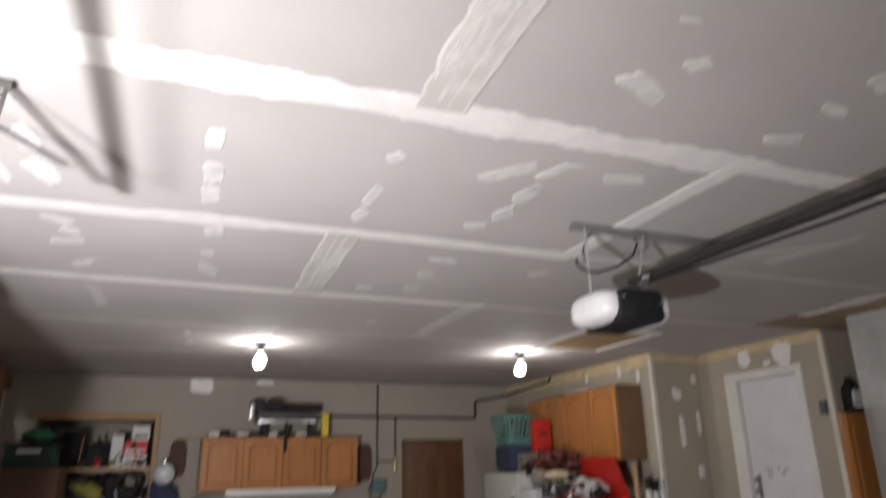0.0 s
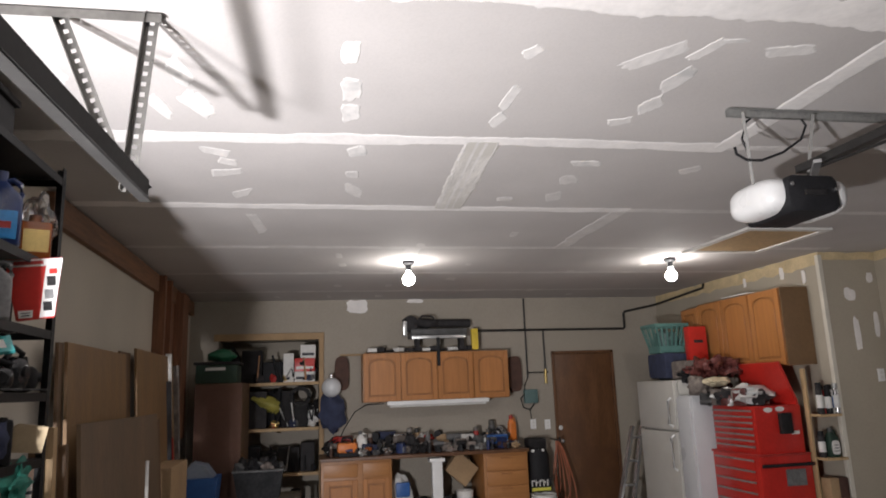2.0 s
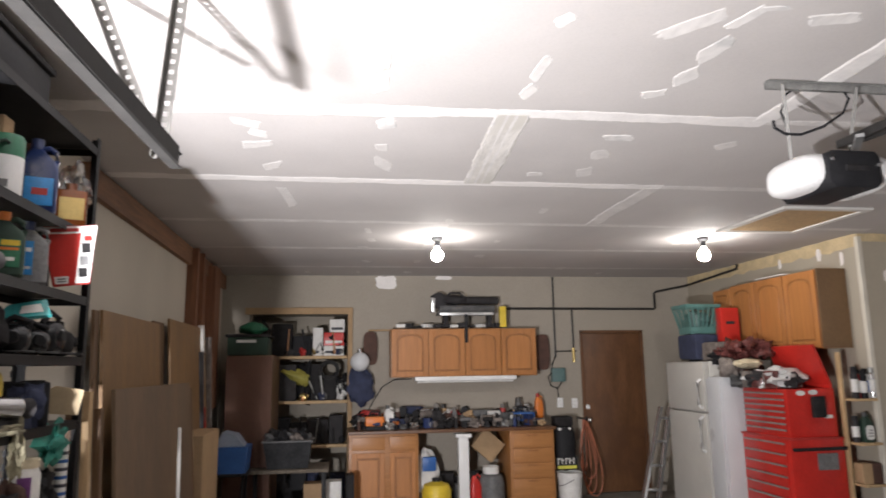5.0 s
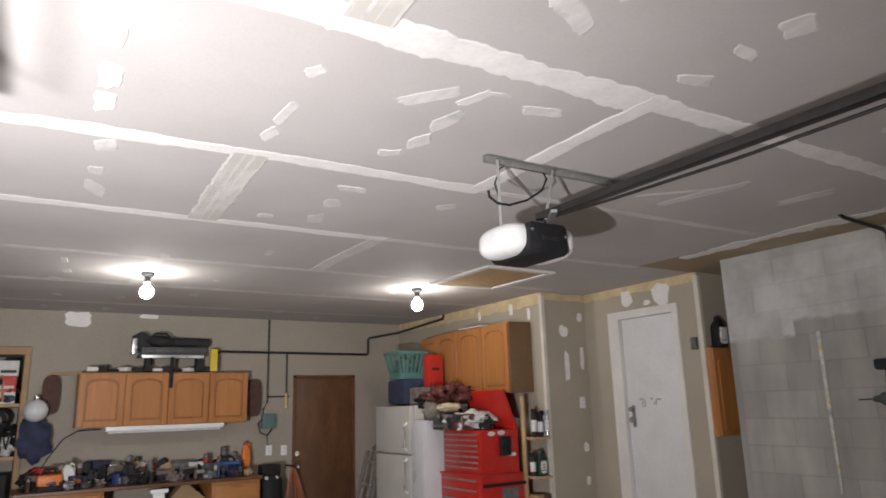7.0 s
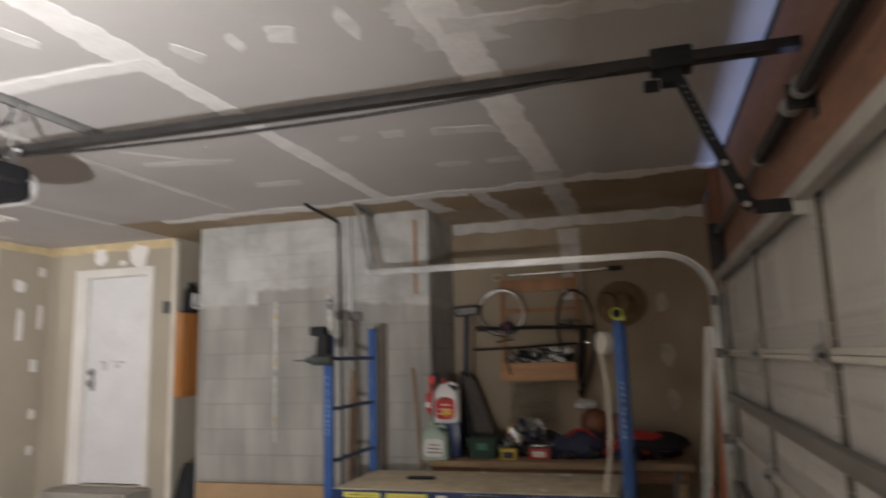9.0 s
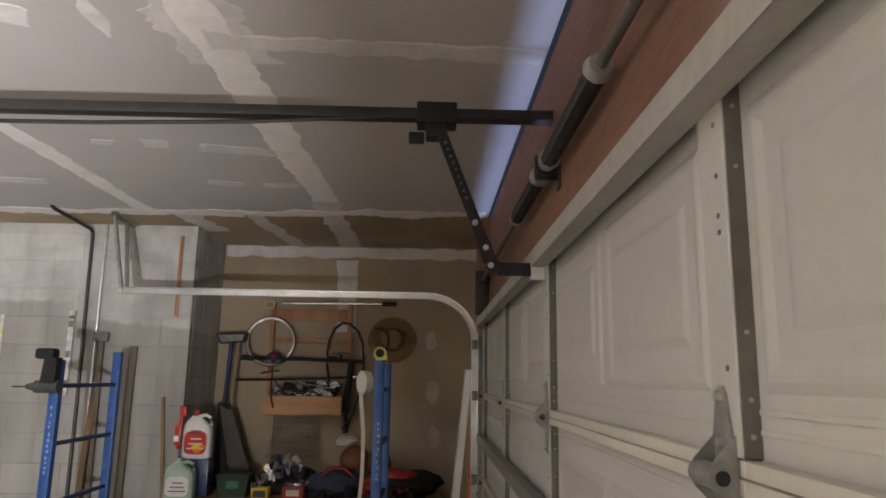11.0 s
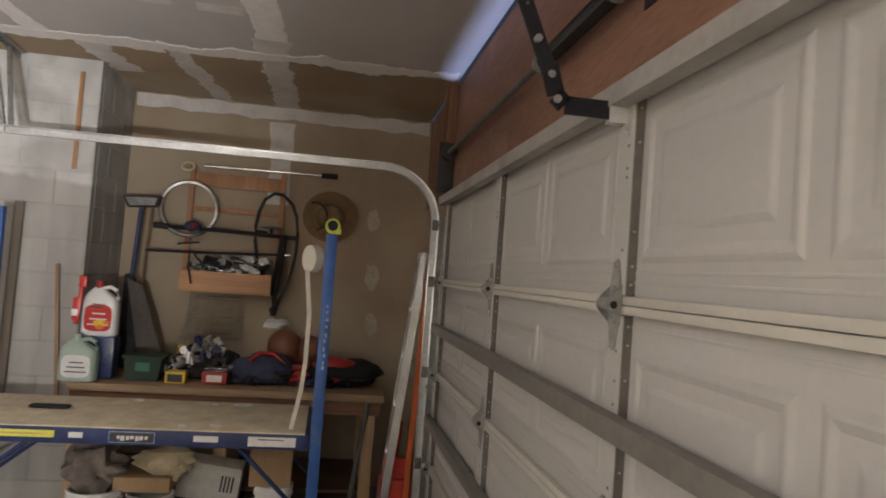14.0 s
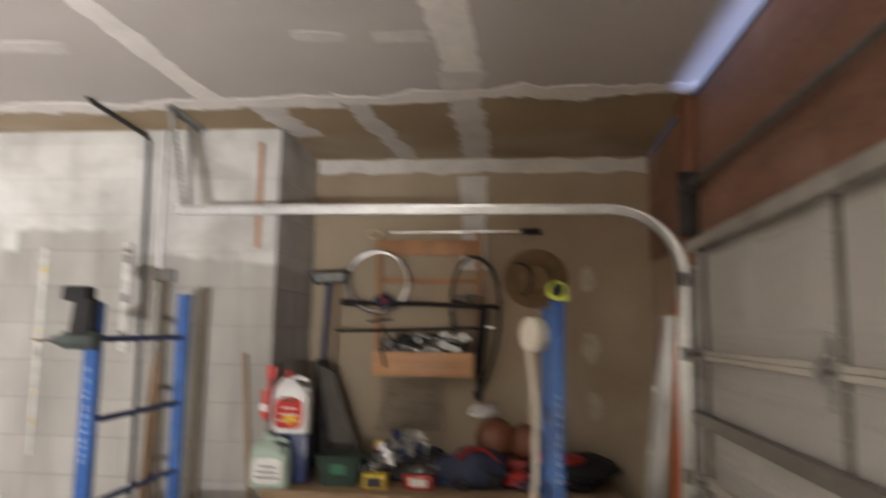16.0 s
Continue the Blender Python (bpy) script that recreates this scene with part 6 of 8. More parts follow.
beam(bm, (4.80, 1.308, 0.70), (4.825, 1.379, 1.48), 0.022, 0.014, (1, 0, 0))
solo("wood_stake", bm, M["stick_brown"], "brown wooden stake leaning on the block wall", "stick")
t = thing("spirit_level", (4.83, 2.06, 1.48), "rubbed white spirit level hanging on the block wall", "level")
bm = BM()
box(bm, 4.815, 4.838, 2.055, 2.092, 1.48, 2.075, 0.003)
part("body", bm, M["pale_rubbed"], t)
for z, h in ((1.56, 0.025), (1.745, 0.045), (1.96, 0.045), (2.02, 0.02)):
    bm = BM()
    box(bm, 4.812, 4.816, 2.057, 2.090, z, z + h)
    part("vial_window", bm, M["mid"], t)
t = thing("measuring_strip", (4.83, 2.56, 0.91), "rubbed white measuring strip fixed to the block wall", "strip")
bm = BM()
prism(bm, [(2.564, 0.91), (2.578, 0.91), (2.586, 1.45), (2.588, 2.045), (2.560, 2.045), (2.562, 1.45)], 4.831, 4.8385, 0)
part("strip", bm, M["pale_rubbed"], t)
for z, h, y0, y1 in ((1.075, 0.03, 2.563, 2.574), (1.52, 0.022, 2.561, 2.576), (1.575, 0.012, 2.57, 2.588), (1.91, 0.025, 2.559, 2.578), (1.245, 0.012, 2.566, 2.58)):
    bm = BM()
    box(bm, 4.828, 4.8313, y0, y1, z, z + h)
    part("mark", bm, M["yellow"], t)
bm = BM()
beam(bm, (4.775, 1.615, 0.0), (4.825, 1.617, 1.83), 0.052, 0.016, (1, 0, 0))
solo("timber_board", bm, M["board_grey"], "narrow weathered board leaning on the block wall", "board", "leaning boards")
bm = BM()
beam(bm, (4.74, 1.90, 0.0), (4.825, 1.865, 1.47), 0.040, 0.018, (1, 0, 0))
solo("timber_board", bm, M["stick_brown"], "narrow brown board leaning on the block wall", "board", "leaning boards")
# strip and plate set over a grey smear on the block wall
t = thing("leaning_strip", (4.79, 1.805, 0), "grey strip with a dull plate on top, leaning on the block wall", "scraper")
bm = BM()
beam(bm, (4.79, 1.805, 0.0), (4.815, 1.84, 1.86), 0.028, 0.018, (1, 0, 0))
part("handle", bm, M["board_grey"], t)
bm = BM()
box(bm, 4.805, 4.836, 1.80, 1.905, 1.861, 1.93, 0.006)
part("blade", bm, M["hanger"], t, "dull grey plate")
bm = BM()
box(bm, 4.76, 4.80, 2.10, 3.25, 0.0, 0.60, 0.003)
solo("particle_board", bm, M["card"], "tan board standing against the block wall", "board")
jug("oil_jug", 5.25, 3.705, 2.034, 0.14, 0.10, 0.27, M["black"], M["black"], "black jug with a white label on the cabinet", lab=M["label"], turn=math.pi / 2)
bm = BM()
box(bm, 5.195, 5.285, 3.640, 3.650, 2.115, 2.205, 0.003)
solo("paper_tag", bm, M["label"], "white paper tag on the front of the black jug", "tag")
bm = BM()
ball(bm, (5.10, 3.55, 0.35), 0.13, 0.13, 0.34, 16, 0.3, 12)
solo("trash_bag", bm, M["black"], "black bag standing in the niche", "bag")

# ---- back wall: cabinets, bench, clutter ----
def frame_door(parent, at, a0, a1, z0, z1, sgn, axis, arch, mm="oak"):
    """A cabinet door: slab, proud frame with an arched top rail, raised panel in the middle.
    at is the plane of its back, a0..a1 its span, sgn the way it faces along the axis."""
    def slab(poly, lo, hi, name, owner, m2=None):
        bm = BM()
        p, q = sorted((at + sgn * lo, at + sgn * hi))
        prism(bm, poly, p, q, axis)
        bmesh.ops.bevel(bm, geom=list(bm.edges), offset=0.003, segments=1, affect="EDGES")
        return part(name, bm, M[m2 or mm], owner)
    # slab in darkened oak: stain and shade of the grooves in one colour
    d = slab([(a0, z0), (a1, z0), (a1, z1), (a0, z1)], 0, 0.012, "door", parent, "oak_dark")
    s = min(0.055, (a1 - a0) * 0.17)
    slab([(a0, z0), (a0 + s, z0), (a0 + s, z1), (a0, z1)], 0.0125, 0.023, "stile", d)
    slab([(a1 - s, z0), (a1, z0), (a1, z1), (a1 - s, z1)], 0.0125, 0.023, "stile", d)
    slab([(a0 + s, z0), (a1 - s, z0), (a1 - s, z0 + s), (a0 + s, z0 + s)], 0.0125, 0.0225, "rail", d)
    c, w = (a0 + a1) / 2, (a1 - a0) / 2 - s
    h = 0.085 if arch else 0.0
    curve = [(c + w * math.cos(q), z1 - s - h + h * math.sin(q) ** 0.7) for q in [k * math.pi / 12 for k in range(13)]] if arch else [(c + w, z1 - s), (c - w, z1 - s)]
    slab([(a0 + s, z1), (a1 - s, z1)] + curve, 0.0125, 0.0225, "rail", d)
    g = 0.020
    inner = [(c - w + g, z0 + s + g), (c + w - g, z0 + s + g)] + [(c + (p - c) * (w - g) / w, q - g) for p, q in curve]
    slab(inner, 0.0125, 0.0215, "raised_panel", d)
    return d


def panel_door(parent, x0, x1, z0, z1, y, arch=True, mm="oak"):
    return frame_door(parent, y, x0, x1, z0, z1, -1, 1, arch, mm)


uc = thing("wall_cabinet", (1.42, 8.32, 1.48), "honey oak wall cabinet with four arched doors", "cabinet")
bm = BM()
box(bm, 0.505, 2.287, 8.02, 8.318, 1.468, 2.040, 0.003)
part("body", bm, M["oak_x"], uc)
xs = [0.508, 0.952, 1.396, 1.840, 2.284]
for a, b in zip(xs, xs[1:]):
    panel_door(uc, a + 0.006, b - 0.006, 1.478, 2.030, 8.02)
fl = thing("strip_light", (1.40, 8.05, 1.40), "unlit white fluorescent strip light under the wall cabinet", "strip light")
bm = BM()
box(bm, 0.79, 2.02, 8.00, 8.11, 1.425, 1.473, 0.006)
part("housing", bm, M["white"], fl)
bm = BM()
cyl(bm, (0.82, 8.05, 1.412), (1.99, 8.05, 1.412), 0.013)
part("tube", bm, M["label"], fl)
ms = thing("mitre_saw", (1.45, 8.15, 2.06), "grey mitre saw folded on top of the wall cabinet", "saw")
bm = BM()
box(bm, 1.08, 1.78, 8.02, 8.24, 2.21, 2.25, 0.006)
box(bm, 1.10, 1.80, 8.08, 8.20, 2.25, 2.33, 0.02)
part("base", bm, M["mid"], ms)
bm = BM()
box(bm, 1.10, 1.76, 8.005, 8.02, 2.20, 2.235, 0.003)
box(bm, 1.0, 1.05, 8.05, 8.15, 2.24, 2.42, 0.01)
part("fence", bm, M["galv_bright"], ms)
bm = BM()
lathe(bm, [(0.01, -0.01), (0.10, -0.01), (0.10, 0.01), (0.01, 0.01)], (1.10, 8.12, 2.39), 22, Matrix.Rotation(math.pi / 2, 4, "X"))
ball(bm, (1.30, 8.16, 2.40), 0.16, 0.09, 0.06, 18, 0.2, 3)
cyl(bm, (1.35, 8.18, 2.40), (1.86, 8.20, 2.395), 0.045, 0.05, 16)
cyl(bm, (1.02, 8.10, 2.30), (1.02, 8.10, 2.45), 0.02, seg=10)
tube(bm, [(1.18, 8.12, 2.42), (1.24, 8.10, 2.48), (1.36, 8.10, 2.48), (1.42, 8.12, 2.43)], 0.012, 8)
part("motor", bm, M["dark"], ms)
for x in (1.15, 1.70):
    bm = BM()
    box(bm, x, x + 0.05, 8.05, 8.2, 2.057, 2.212, 0.004)
    part("leg", bm, M["dark"], ms)
bm = BM()
box(bm, 1.395, 1.435, 7.985, 8.0, 1.87, 2.21, 0.004)
solo("nylon_strap", bm, M["black"], "black strap hanging over the cabinet front", "strap")
bm = BM()
box(bm, 1.845, 1.925, 8.03, 8.10, 2.057, 2.31, 0.006)
solo("yellow_level", bm, M["yellow"], "yellow box standing on the wall cabinet", "box")
for k in range(12):
    bm = BM()
    x = 0.62 + 0.11 * k
    box(bm, -0.05, 0.06, -0.05, 0.05, 0, 0.02 + 0.035 * prng.random(), 0.006, Matrix.Translation((x, 8.10, 2.057)) @ Matrix.Rotation(k * 1.3, 4, "Z"))
    solo("hand_tool", bm, M["dark"] if k % 3 else M["label"], "small tool lying on top of the wall cabinet", "tool", "tools on cabinet")
for x, z, h in ((0.27, 1.82, 0.40), (2.44, 1.75, 0.44)):
    bm = BM()
    poly = [(x + 0.085 * math.copysign(min(1, abs(math.cos(a)) ** 0.5), math.cos(a)), z + h / 2 * math.copysign(abs(math.sin(a)) ** 0.6, math.sin(a))) for a in [k * math.tau / 24 for k in range(24)]]
    prism(bm, poly, 8.24, 8.318, 1)
    solo("wicker_scoop", bm, M["brick"], "dark brown rounded basket hung on the back wall", "basket", "brown baskets")
t = thing("glass_globe", (0.14, 8.1, 1.55), "clear round glass globe hanging by the alcove", "globe")
bm = BM()
ball(bm, (0.14, 8.12, 1.66), 0.115, 0.115, 0.115, 24)
part("shade", bm, M["clear"], t)
bm = BM()
cyl(bm, (0.14, 8.12, 1.76), (0.14, 8.12, 1.81), 0.03)
part("cap", bm, M["chrome"], t)
t = thing("jacket", (0.12, 8.2, 1.2), "dark blue jacket hanging on the back wall", "jacket")
bm = BM()
ball(bm, (0.16, 8.20, 1.38), 0.15, 0.09, 0.22, 22, 0.45, 3)
part("cloth", bm, M["blue_cloth"], t)

# pipes on the back wall
bm = BM()
tube(bm, [(1.92, 8.29, 2.305), (3.98, 8.29, 2.295), (4.0, 8.29, 2.31), (4.0, 8.29, 2.50), (4.02, 8.29, 2.52), (4.44, 8.29, 2.60), (4.46, 8.25, 2.605), (4.46, 7.1, 2.66), (4.46, 7.08, 2.71)], 0.015, 8)
solo("conduit", bm, M["iron"], "black pipe running along the back wall", "pipe")
bm = BM()
tube(bm, [(2.62, 8.30, 2.715), (2.62, 8.30, 1.70), (2.57, 8.30, 1.60), (2.57, 8.30, 1.54)], 0.011, 8)
tube(bm, [(2.86, 8.298, 2.30), (2.86, 8.298, 1.66)], 0.011, 8)
tube(bm, [(2.62, 8.30, 1.76), (2.90, 8.30, 1.76)], 0.008, 8)
solo("conduit", bm, M["iron"], "dark conduit drops on the back wall", "conduit")
bm = BM()
cyl(bm, (2.86, 8.298, 1.80), (2.86, 8.298, 1.62), 0.018)
solo("valve", bm, M["gold"], "brass valve at the end of the pipe", "valve")
t = thing("junction_box", (2.6, 8.3, 1.38), "grey green electrical box with looped cord", "electrical box")
bm = BM()
box(bm, 2.55, 2.72, 8.24, 8.318, 1.38, 1.55, 0.008)
part("box", bm, M["teal"], t)
bm = BM()
tube(bm, [(2.56, 8.27, 1.50), (2.50, 8.27, 1.44), (2.53, 8.27, 1.33), (2.62, 8.27, 1.30), (2.68, 8.27, 1.38)], 0.008, 6)
tube(bm, [(2.62, 8.29, 1.30), (2.64, 8.30, 1.18)], 0.005, 6)
part("cord", bm, M["black"], t)
bm = BM()
tube(bm, [(0.75, 8.05, 1.45), (0.55, 8.2, 1.44), (0.42, 8.28, 1.36), (0.30, 8.29, 1.18), (0.22, 8.29, 1.02)], 0.006, 6)
solo("power_cable", bm, M["black"], "black power cord from the strip light", "cord")
bm = BM()
box(bm, 0.25, 0.60, 8.27, 8.318, 2.03, 2.05, 0.003)
solo("wooden_lath", bm, M["card"], "thin lath on the wall beside the cabinet", "lath")

# workbench with oak base units
BT = 0.86
bm = BM()
box(bm, 0.0, 2.36, 7.60, 8.318, BT, BT + 0.035, 0.004)
solo("worktop", bm, M["brown_door"], "long dark brown worktop covered in clutter", "worktop")


def base_unit(x0, x1, label, rows, split):
    t = thing("base_cabinet", ((x0 + x1) / 2, 7.95, 0), label, "cabinet")
    bm = BM()
    box(bm, x0, x1, 7.66, 8.31, 0.08, BT - 0.002, 0.003)
    box(bm, x0 + 0.01, x1 - 0.01, 7.72, 8.30, 0.0, 0.08)
    part("body", bm, M["oak_x"], t)
    if split:
        xm = x0 + (x1 - x0) * 0.55
        for a, b in ((x0, xm), (xm, x1)):
            bm = BM()
            box(bm, a + 0.03, b - 0.03, 7.64, 7.66, 0.69, 0.83, 0.004)
            part("drawer", bm, M["oak_x"], t)
            panel_door(t, a + 0.03, b - 0.03, 0.12, 0.66, 7.66, False)
    else:
        zz = [0.12, 0.33, 0.50, 0.66, 0.83]
        for a, b in zip(zz, zz[1:]):
            bm = BM()
            box(bm, x0 + 0.03, x1 - 0.03, 7.64, 7.66, a + 0.008, b - 0.008, 0.006)
            dr = part("drawer", bm, M["oak_x"], t)
            bm = BM()
            box(bm, (x0 + x1) / 2 - 0.06, (x0 + x1) / 2 + 0.06, 7.625, 7.64, b - 0.035, b - 0.02, 0.004)
            part("pull", bm, M["oak_dark"], dr)


base_unit(0.01, 0.78, "oak base cabinet with two doors and drawers", 2, True)
base_unit(1.83, 2.35, "oak drawer unit under the worktop", 4, False)
bm = BM()
box(bm, 1.23, 1.345, 7.62, 7.72, 0.0, 0.80, 0.006)
box(bm, 1.20, 1.375, 7.60, 7.74, 0.80, 0.84, 0.006)
solo("support_post", bm, M["white"], "white post propping the middle of the worktop", "post")
t = thing("propane_tank", (1.62, 7.75, 0), "grey propane cylinder under the worktop", "propane tank")
bm = BM()
lathe(bm, [(0.12, 0), (0.15, 0.03), (0.155, 0.10), (0.155, 0.28), (0.13, 0.36), (0.06, 0.40), (0.03, 0.41)], (1.62, 7.76, 0.0), 24)
part("cylinder", bm, M["mid"], t)
bm = BM()
lathe(bm, [(0.09, 0.36), (0.095, 0.46), (0.085, 0.46), (0.08, 0.36)], (1.62, 7.76, 0.0), 20)
part("collar", bm, M["label"], t)
jug("fuel_jug", 1.43, 7.72, 0.0, 0.13, 0.13, 0.42, M["red"], M["black"], "red plastic fuel can under the worktop", turn=math.pi / 2)
t = thing("yellow_jug", (0.98, 7.66, 0), "yellow plastic container under the worktop", "container")
bm = BM()
lathe(bm, [(0.15, 0), (0.165, 0.05), (0.165, 0.24), (0.14, 0.30), (0.05, 0.33), (0.045, 0.36)], (0.98, 7.68, 0), 24)
part("tub", bm, M["yellow"], t)
bm = BM()
lathe(bm, [(0.05, 0.33), (0.05, 0.365), (0.01, 0.37)], (0.98, 7.68, 0), 18)
part("cap", bm, M["black"], t)
t = thing("product_bag", (0.92, 7.92, 0), "white, blue and red product bag standing under the worktop", "bag")
bm = BM()
ball(bm, (0.92, 7.94, 0.34), 0.13, 0.10, 0.30, 18, 0.35, 3)
part("sack", bm, M["label"], t)
bm = BM()
box(bm, 0.84, 1.0, 7.80, 7.86, 0.42, 0.58, 0.02)
part("print", bm, M["blue_plastic"], t)
t = thing("cardboard_flap", (1.60, 7.9, 0.55), "tilted cardboard box under the worktop", "box")
bm = BM()
box(bm, -0.15, 0.15, -0.10, 0.10, -0.13, 0.13, 0.004, Matrix.Translation((1.62, 7.95, 0.68)) @ Matrix.Rotation(0.7, 4, "Y"))
part("carton", bm, M["card"], t)
for k in range(10):
    bm = BM()
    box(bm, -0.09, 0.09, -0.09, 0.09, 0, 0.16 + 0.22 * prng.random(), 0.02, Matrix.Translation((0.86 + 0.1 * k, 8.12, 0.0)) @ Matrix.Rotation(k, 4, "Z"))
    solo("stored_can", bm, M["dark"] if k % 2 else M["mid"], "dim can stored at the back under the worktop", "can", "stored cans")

# clutter along the worktop
TOP = BT + 0.036
kinds = ["dark", "mid", "dark", "black", "label", "dark", "brick", "mid", "black", "card", "blue_cloth", "galv", "cloth", "dark", "red_dark", "chrome", "cloth", "amber", "navy"]
crng = random.Random(21)


def small(kind, x, y, z, mm, s, size=1.0):
    """One small piece of bench clutter."""
    t = thing(kind, (x, y, z), "small %s among the clutter on the worktop" % kind.replace("_", " "), kind.replace("_", " "), "bench clutter")
    t.scale = (size * 0.9, size * 0.9, size)
    bm = BM()
    if kind == "spray_can":
        lathe(bm, [(0.031, 0), (0.033, 0.01), (0.033, 0.15), (0.026, 0.17), (0.012, 0.175)], (x, y, z), 16)
        part("can", bm, M[mm], t)
        bm = BM()
        lathe(bm, [(0.028, 0.165), (0.028, 0.20), (0.02, 0.205)], (x, y, z), 14)
        part("cap", bm, M["cap_mix"], t)
    elif kind == "power_tool":
        R = Matrix.Translation((x, y, z)) @ Matrix.Rotation(s * 7, 4, "Z")
        cyl(bm, R @ Vector((-0.10, 0, 0.13)), R @ Vector((0.08, 0, 0.13)), 0.036, seg=14)
        part("motor", bm, M[mm], t)
        bm = BM()
        box(bm, -0.03, 0.03, -0.02, 0.02, 0.03, 0.12, 0.012, R)
        part("grip", bm, M["black"], t)
        bm = BM()
        box(bm, -0.05, 0.05, -0.035, 0.035, 0.0, 0.04, 0.008, R)
        part("battery", bm, M["dark"], t)
    elif kind == "jar":
        lathe(bm, [(0.04, 0), (0.043, 0.01), (0.043, 0.09), (0.034, 0.105)], (x, y, z), 16)
        part("glass", bm, M[mm], t)
        bm = BM()
        lathe(bm, [(0.037, 0.10), (0.037, 0.122), (0.005, 0.124)], (x, y, z), 16)
        part("lid", bm, M["mid"], t)
    elif kind == "carton":
        R = Matrix.Translation((x, y, z)) @ Matrix.Rotation(s * 9, 4, "Z")
        box(bm, -0.06, 0.06, -0.05, 0.05, 0, 0.05 + 0.1 * s, 0.004, R)
        part("box", bm, M[mm], t)
        bm = BM()
        box(bm, -0.045, 0.045, -0.0525, -0.05, 0.015, 0.03 + 0.06 * s, 0, R)
        part("label", bm, M["label"], t)
    else:
        ball(bm, (x, y, z + 0.045 + 0.03 * s), 0.09, 0.08, 0.05 + 0.03 * s, 14, 0.7, s * 40)
        part("cloth", bm, M[mm], t)
        bm = BM()
        cyl(bm, (x - 0.07, y - 0.04, z + 0.05), (x + 0.08, y, z + 0.10 + 0.05 * s), 0.010)
        part("shaft", bm, M["chrome"], t)


order = ["power_tool", "rag_heap", "jar", "carton", "spray_can", "rag_heap", "power_tool", "rag_heap"]
for row, (y, n) in enumerate(((7.74, 26), (7.87, 28), (8.02, 28), (8.18, 26))):
    for k in range(n):
        x = 0.10 + (2.18 * (k + 0.5)) / n + crng.uniform(-0.03, 0.03)
        if row == 0 and crng.random() < 0.35:
            continue
        small(crng.choice(order), x, y + crng.uniform(-0.03, 0.03), TOP, crng.choice(kinds), crng.random(), (0.62, 0.8, 1.05, 1.35)[row] * crng.uniform(0.8, 1.15))
for x, y, mm, s in ((0.30, 7.80, "orange", 0.11), (2.06, 7.95, "blue_plastic", 0.14)):
    t = thing("tool_case", (x, y, TOP), "bright plastic tool on the worktop", "tool")
    bm = BM()
    box(bm, x - s, x + s, y - 0.08, y + 0.08, TOP + 0.04, TOP + 0.15, 0.03)
    part("shell", bm, M[mm], t)
    bm = BM()
    box(bm, x - s * 0.9, x + s * 0.9, y - 0.09, y + 0.09, TOP, TOP + 0.045, 0.01)
    part("foot", bm, M["black"], t)
    bm = BM()
    tube(bm, [(x - s * 0.6, y, TOP + 0.14), (x - s * 0.4, y, TOP + 0.20), (x + s * 0.4, y, TOP + 0.20), (x + s * 0.6, y, TOP + 0.14)], 0.014, 8)
    part("handle", bm, M["black"], t)
jug("glue_bottle", 0.47, 7.90, TOP, 0.12, 0.10, 0.26, M["label"], M["mid"], "white bottle with a grey cap on the worktop", "bottle", turn=math.pi / 2)
jug("cleaner_bottle", 2.33, 8.15, TOP + 0.05, 0.10, 0.08, 0.30, M["orange"], M["red_dark"], "orange bottle at the end of the worktop", "bottle", turn=math.pi / 2)

# compressor, bucket and hose beside the worktop
t = thing("air_compressor", (2.55, 7.95, 0), "black upright air compressor beside the worktop", "compressor")
bm = BM()
lathe(bm, [(0.10, 0.36), (0.15, 0.40), (0.15, 0.78), (0.12, 0.86), (0.04, 0.90)], (2.55, 7.95, 0.0), 22)
part("tank", bm, M["black"], t)
bm = BM()
box(bm, 2.44, 2.66, 7.86, 8.05, 0.86, 0.98, 0.02)
part("motor", bm, M["dark"], t)
for x in (2.48, 2.54, 2.60):
    bm = BM()
    cyl(bm, (x, 7.855, 0.84), (x, 7.83, 0.84), 0.018)
    part("gauge", bm, M["label"], t)
bm = BM()
box(bm, 2.41, 2.67, 7.785, 7.80, 0.385, 0.53, 0.004)
sg = part("sign", bm, M["black"], t)
for k, w in enumerate((0.036, 0.032, 0.038, 0.034, 0.016)):
    bm = BM()
    x = 2.425 + 0.047 * k
    box(bm, x, x + 0.011, 7.780, 7.786, 0.445, 0.515)
    box(bm, x, x + w, 7.7805, 7.7855, 0.50 - 0.02 * (k % 2), 0.515 - 0.02 * (k % 2))
    part("sign_print", bm, M["label"], sg)
bm = BM()
box(bm, 2.425, 2.655, 7.780, 7.786, 0.395, 0.43)
part("sign_print", bm, M["yellow_label"], sg)
bucket(2.54, 7.72, 0.0, 0.14, 0.37, M["label"], "white bucket in front of the compressor")
t = thing("hose_coil", (2.86, 8.0, 0), "coil of orange air hose hanging beside the door", "hose")
bm = BM()
cyl(bm, (2.88, 8.318, 0.93), (2.88, 8.0, 0.93), 0.010)
cyl(bm, (2.88, 8.0, 0.93), (2.88, 8.0, 0.97), 0.010)
part("hook", bm, M["iron"], t)
for a, c, low in ((0.022, 2.90, 0.30), (0.050, 2.92, 0.12), (0.078, 2.955, 0.05), (0.100, 2.93, 0.22), (0.118, 2.985, 0.02)):
    bm = BM()
    pts = []
    for j in range(30):
        q = j * math.tau / 30
        f = (1 + math.cos(q)) / 2
        pts.append((c + a * math.sin(q) * (1.4 - 0.9 * f) - (c - 2.90) * f, 8.20 - a * 0.9, low + (0.94 - 0.3 * a - low) * f))
    tube(bm, pts, 0.0062, 6, True)
    part("loop", bm, M["hose"], t)

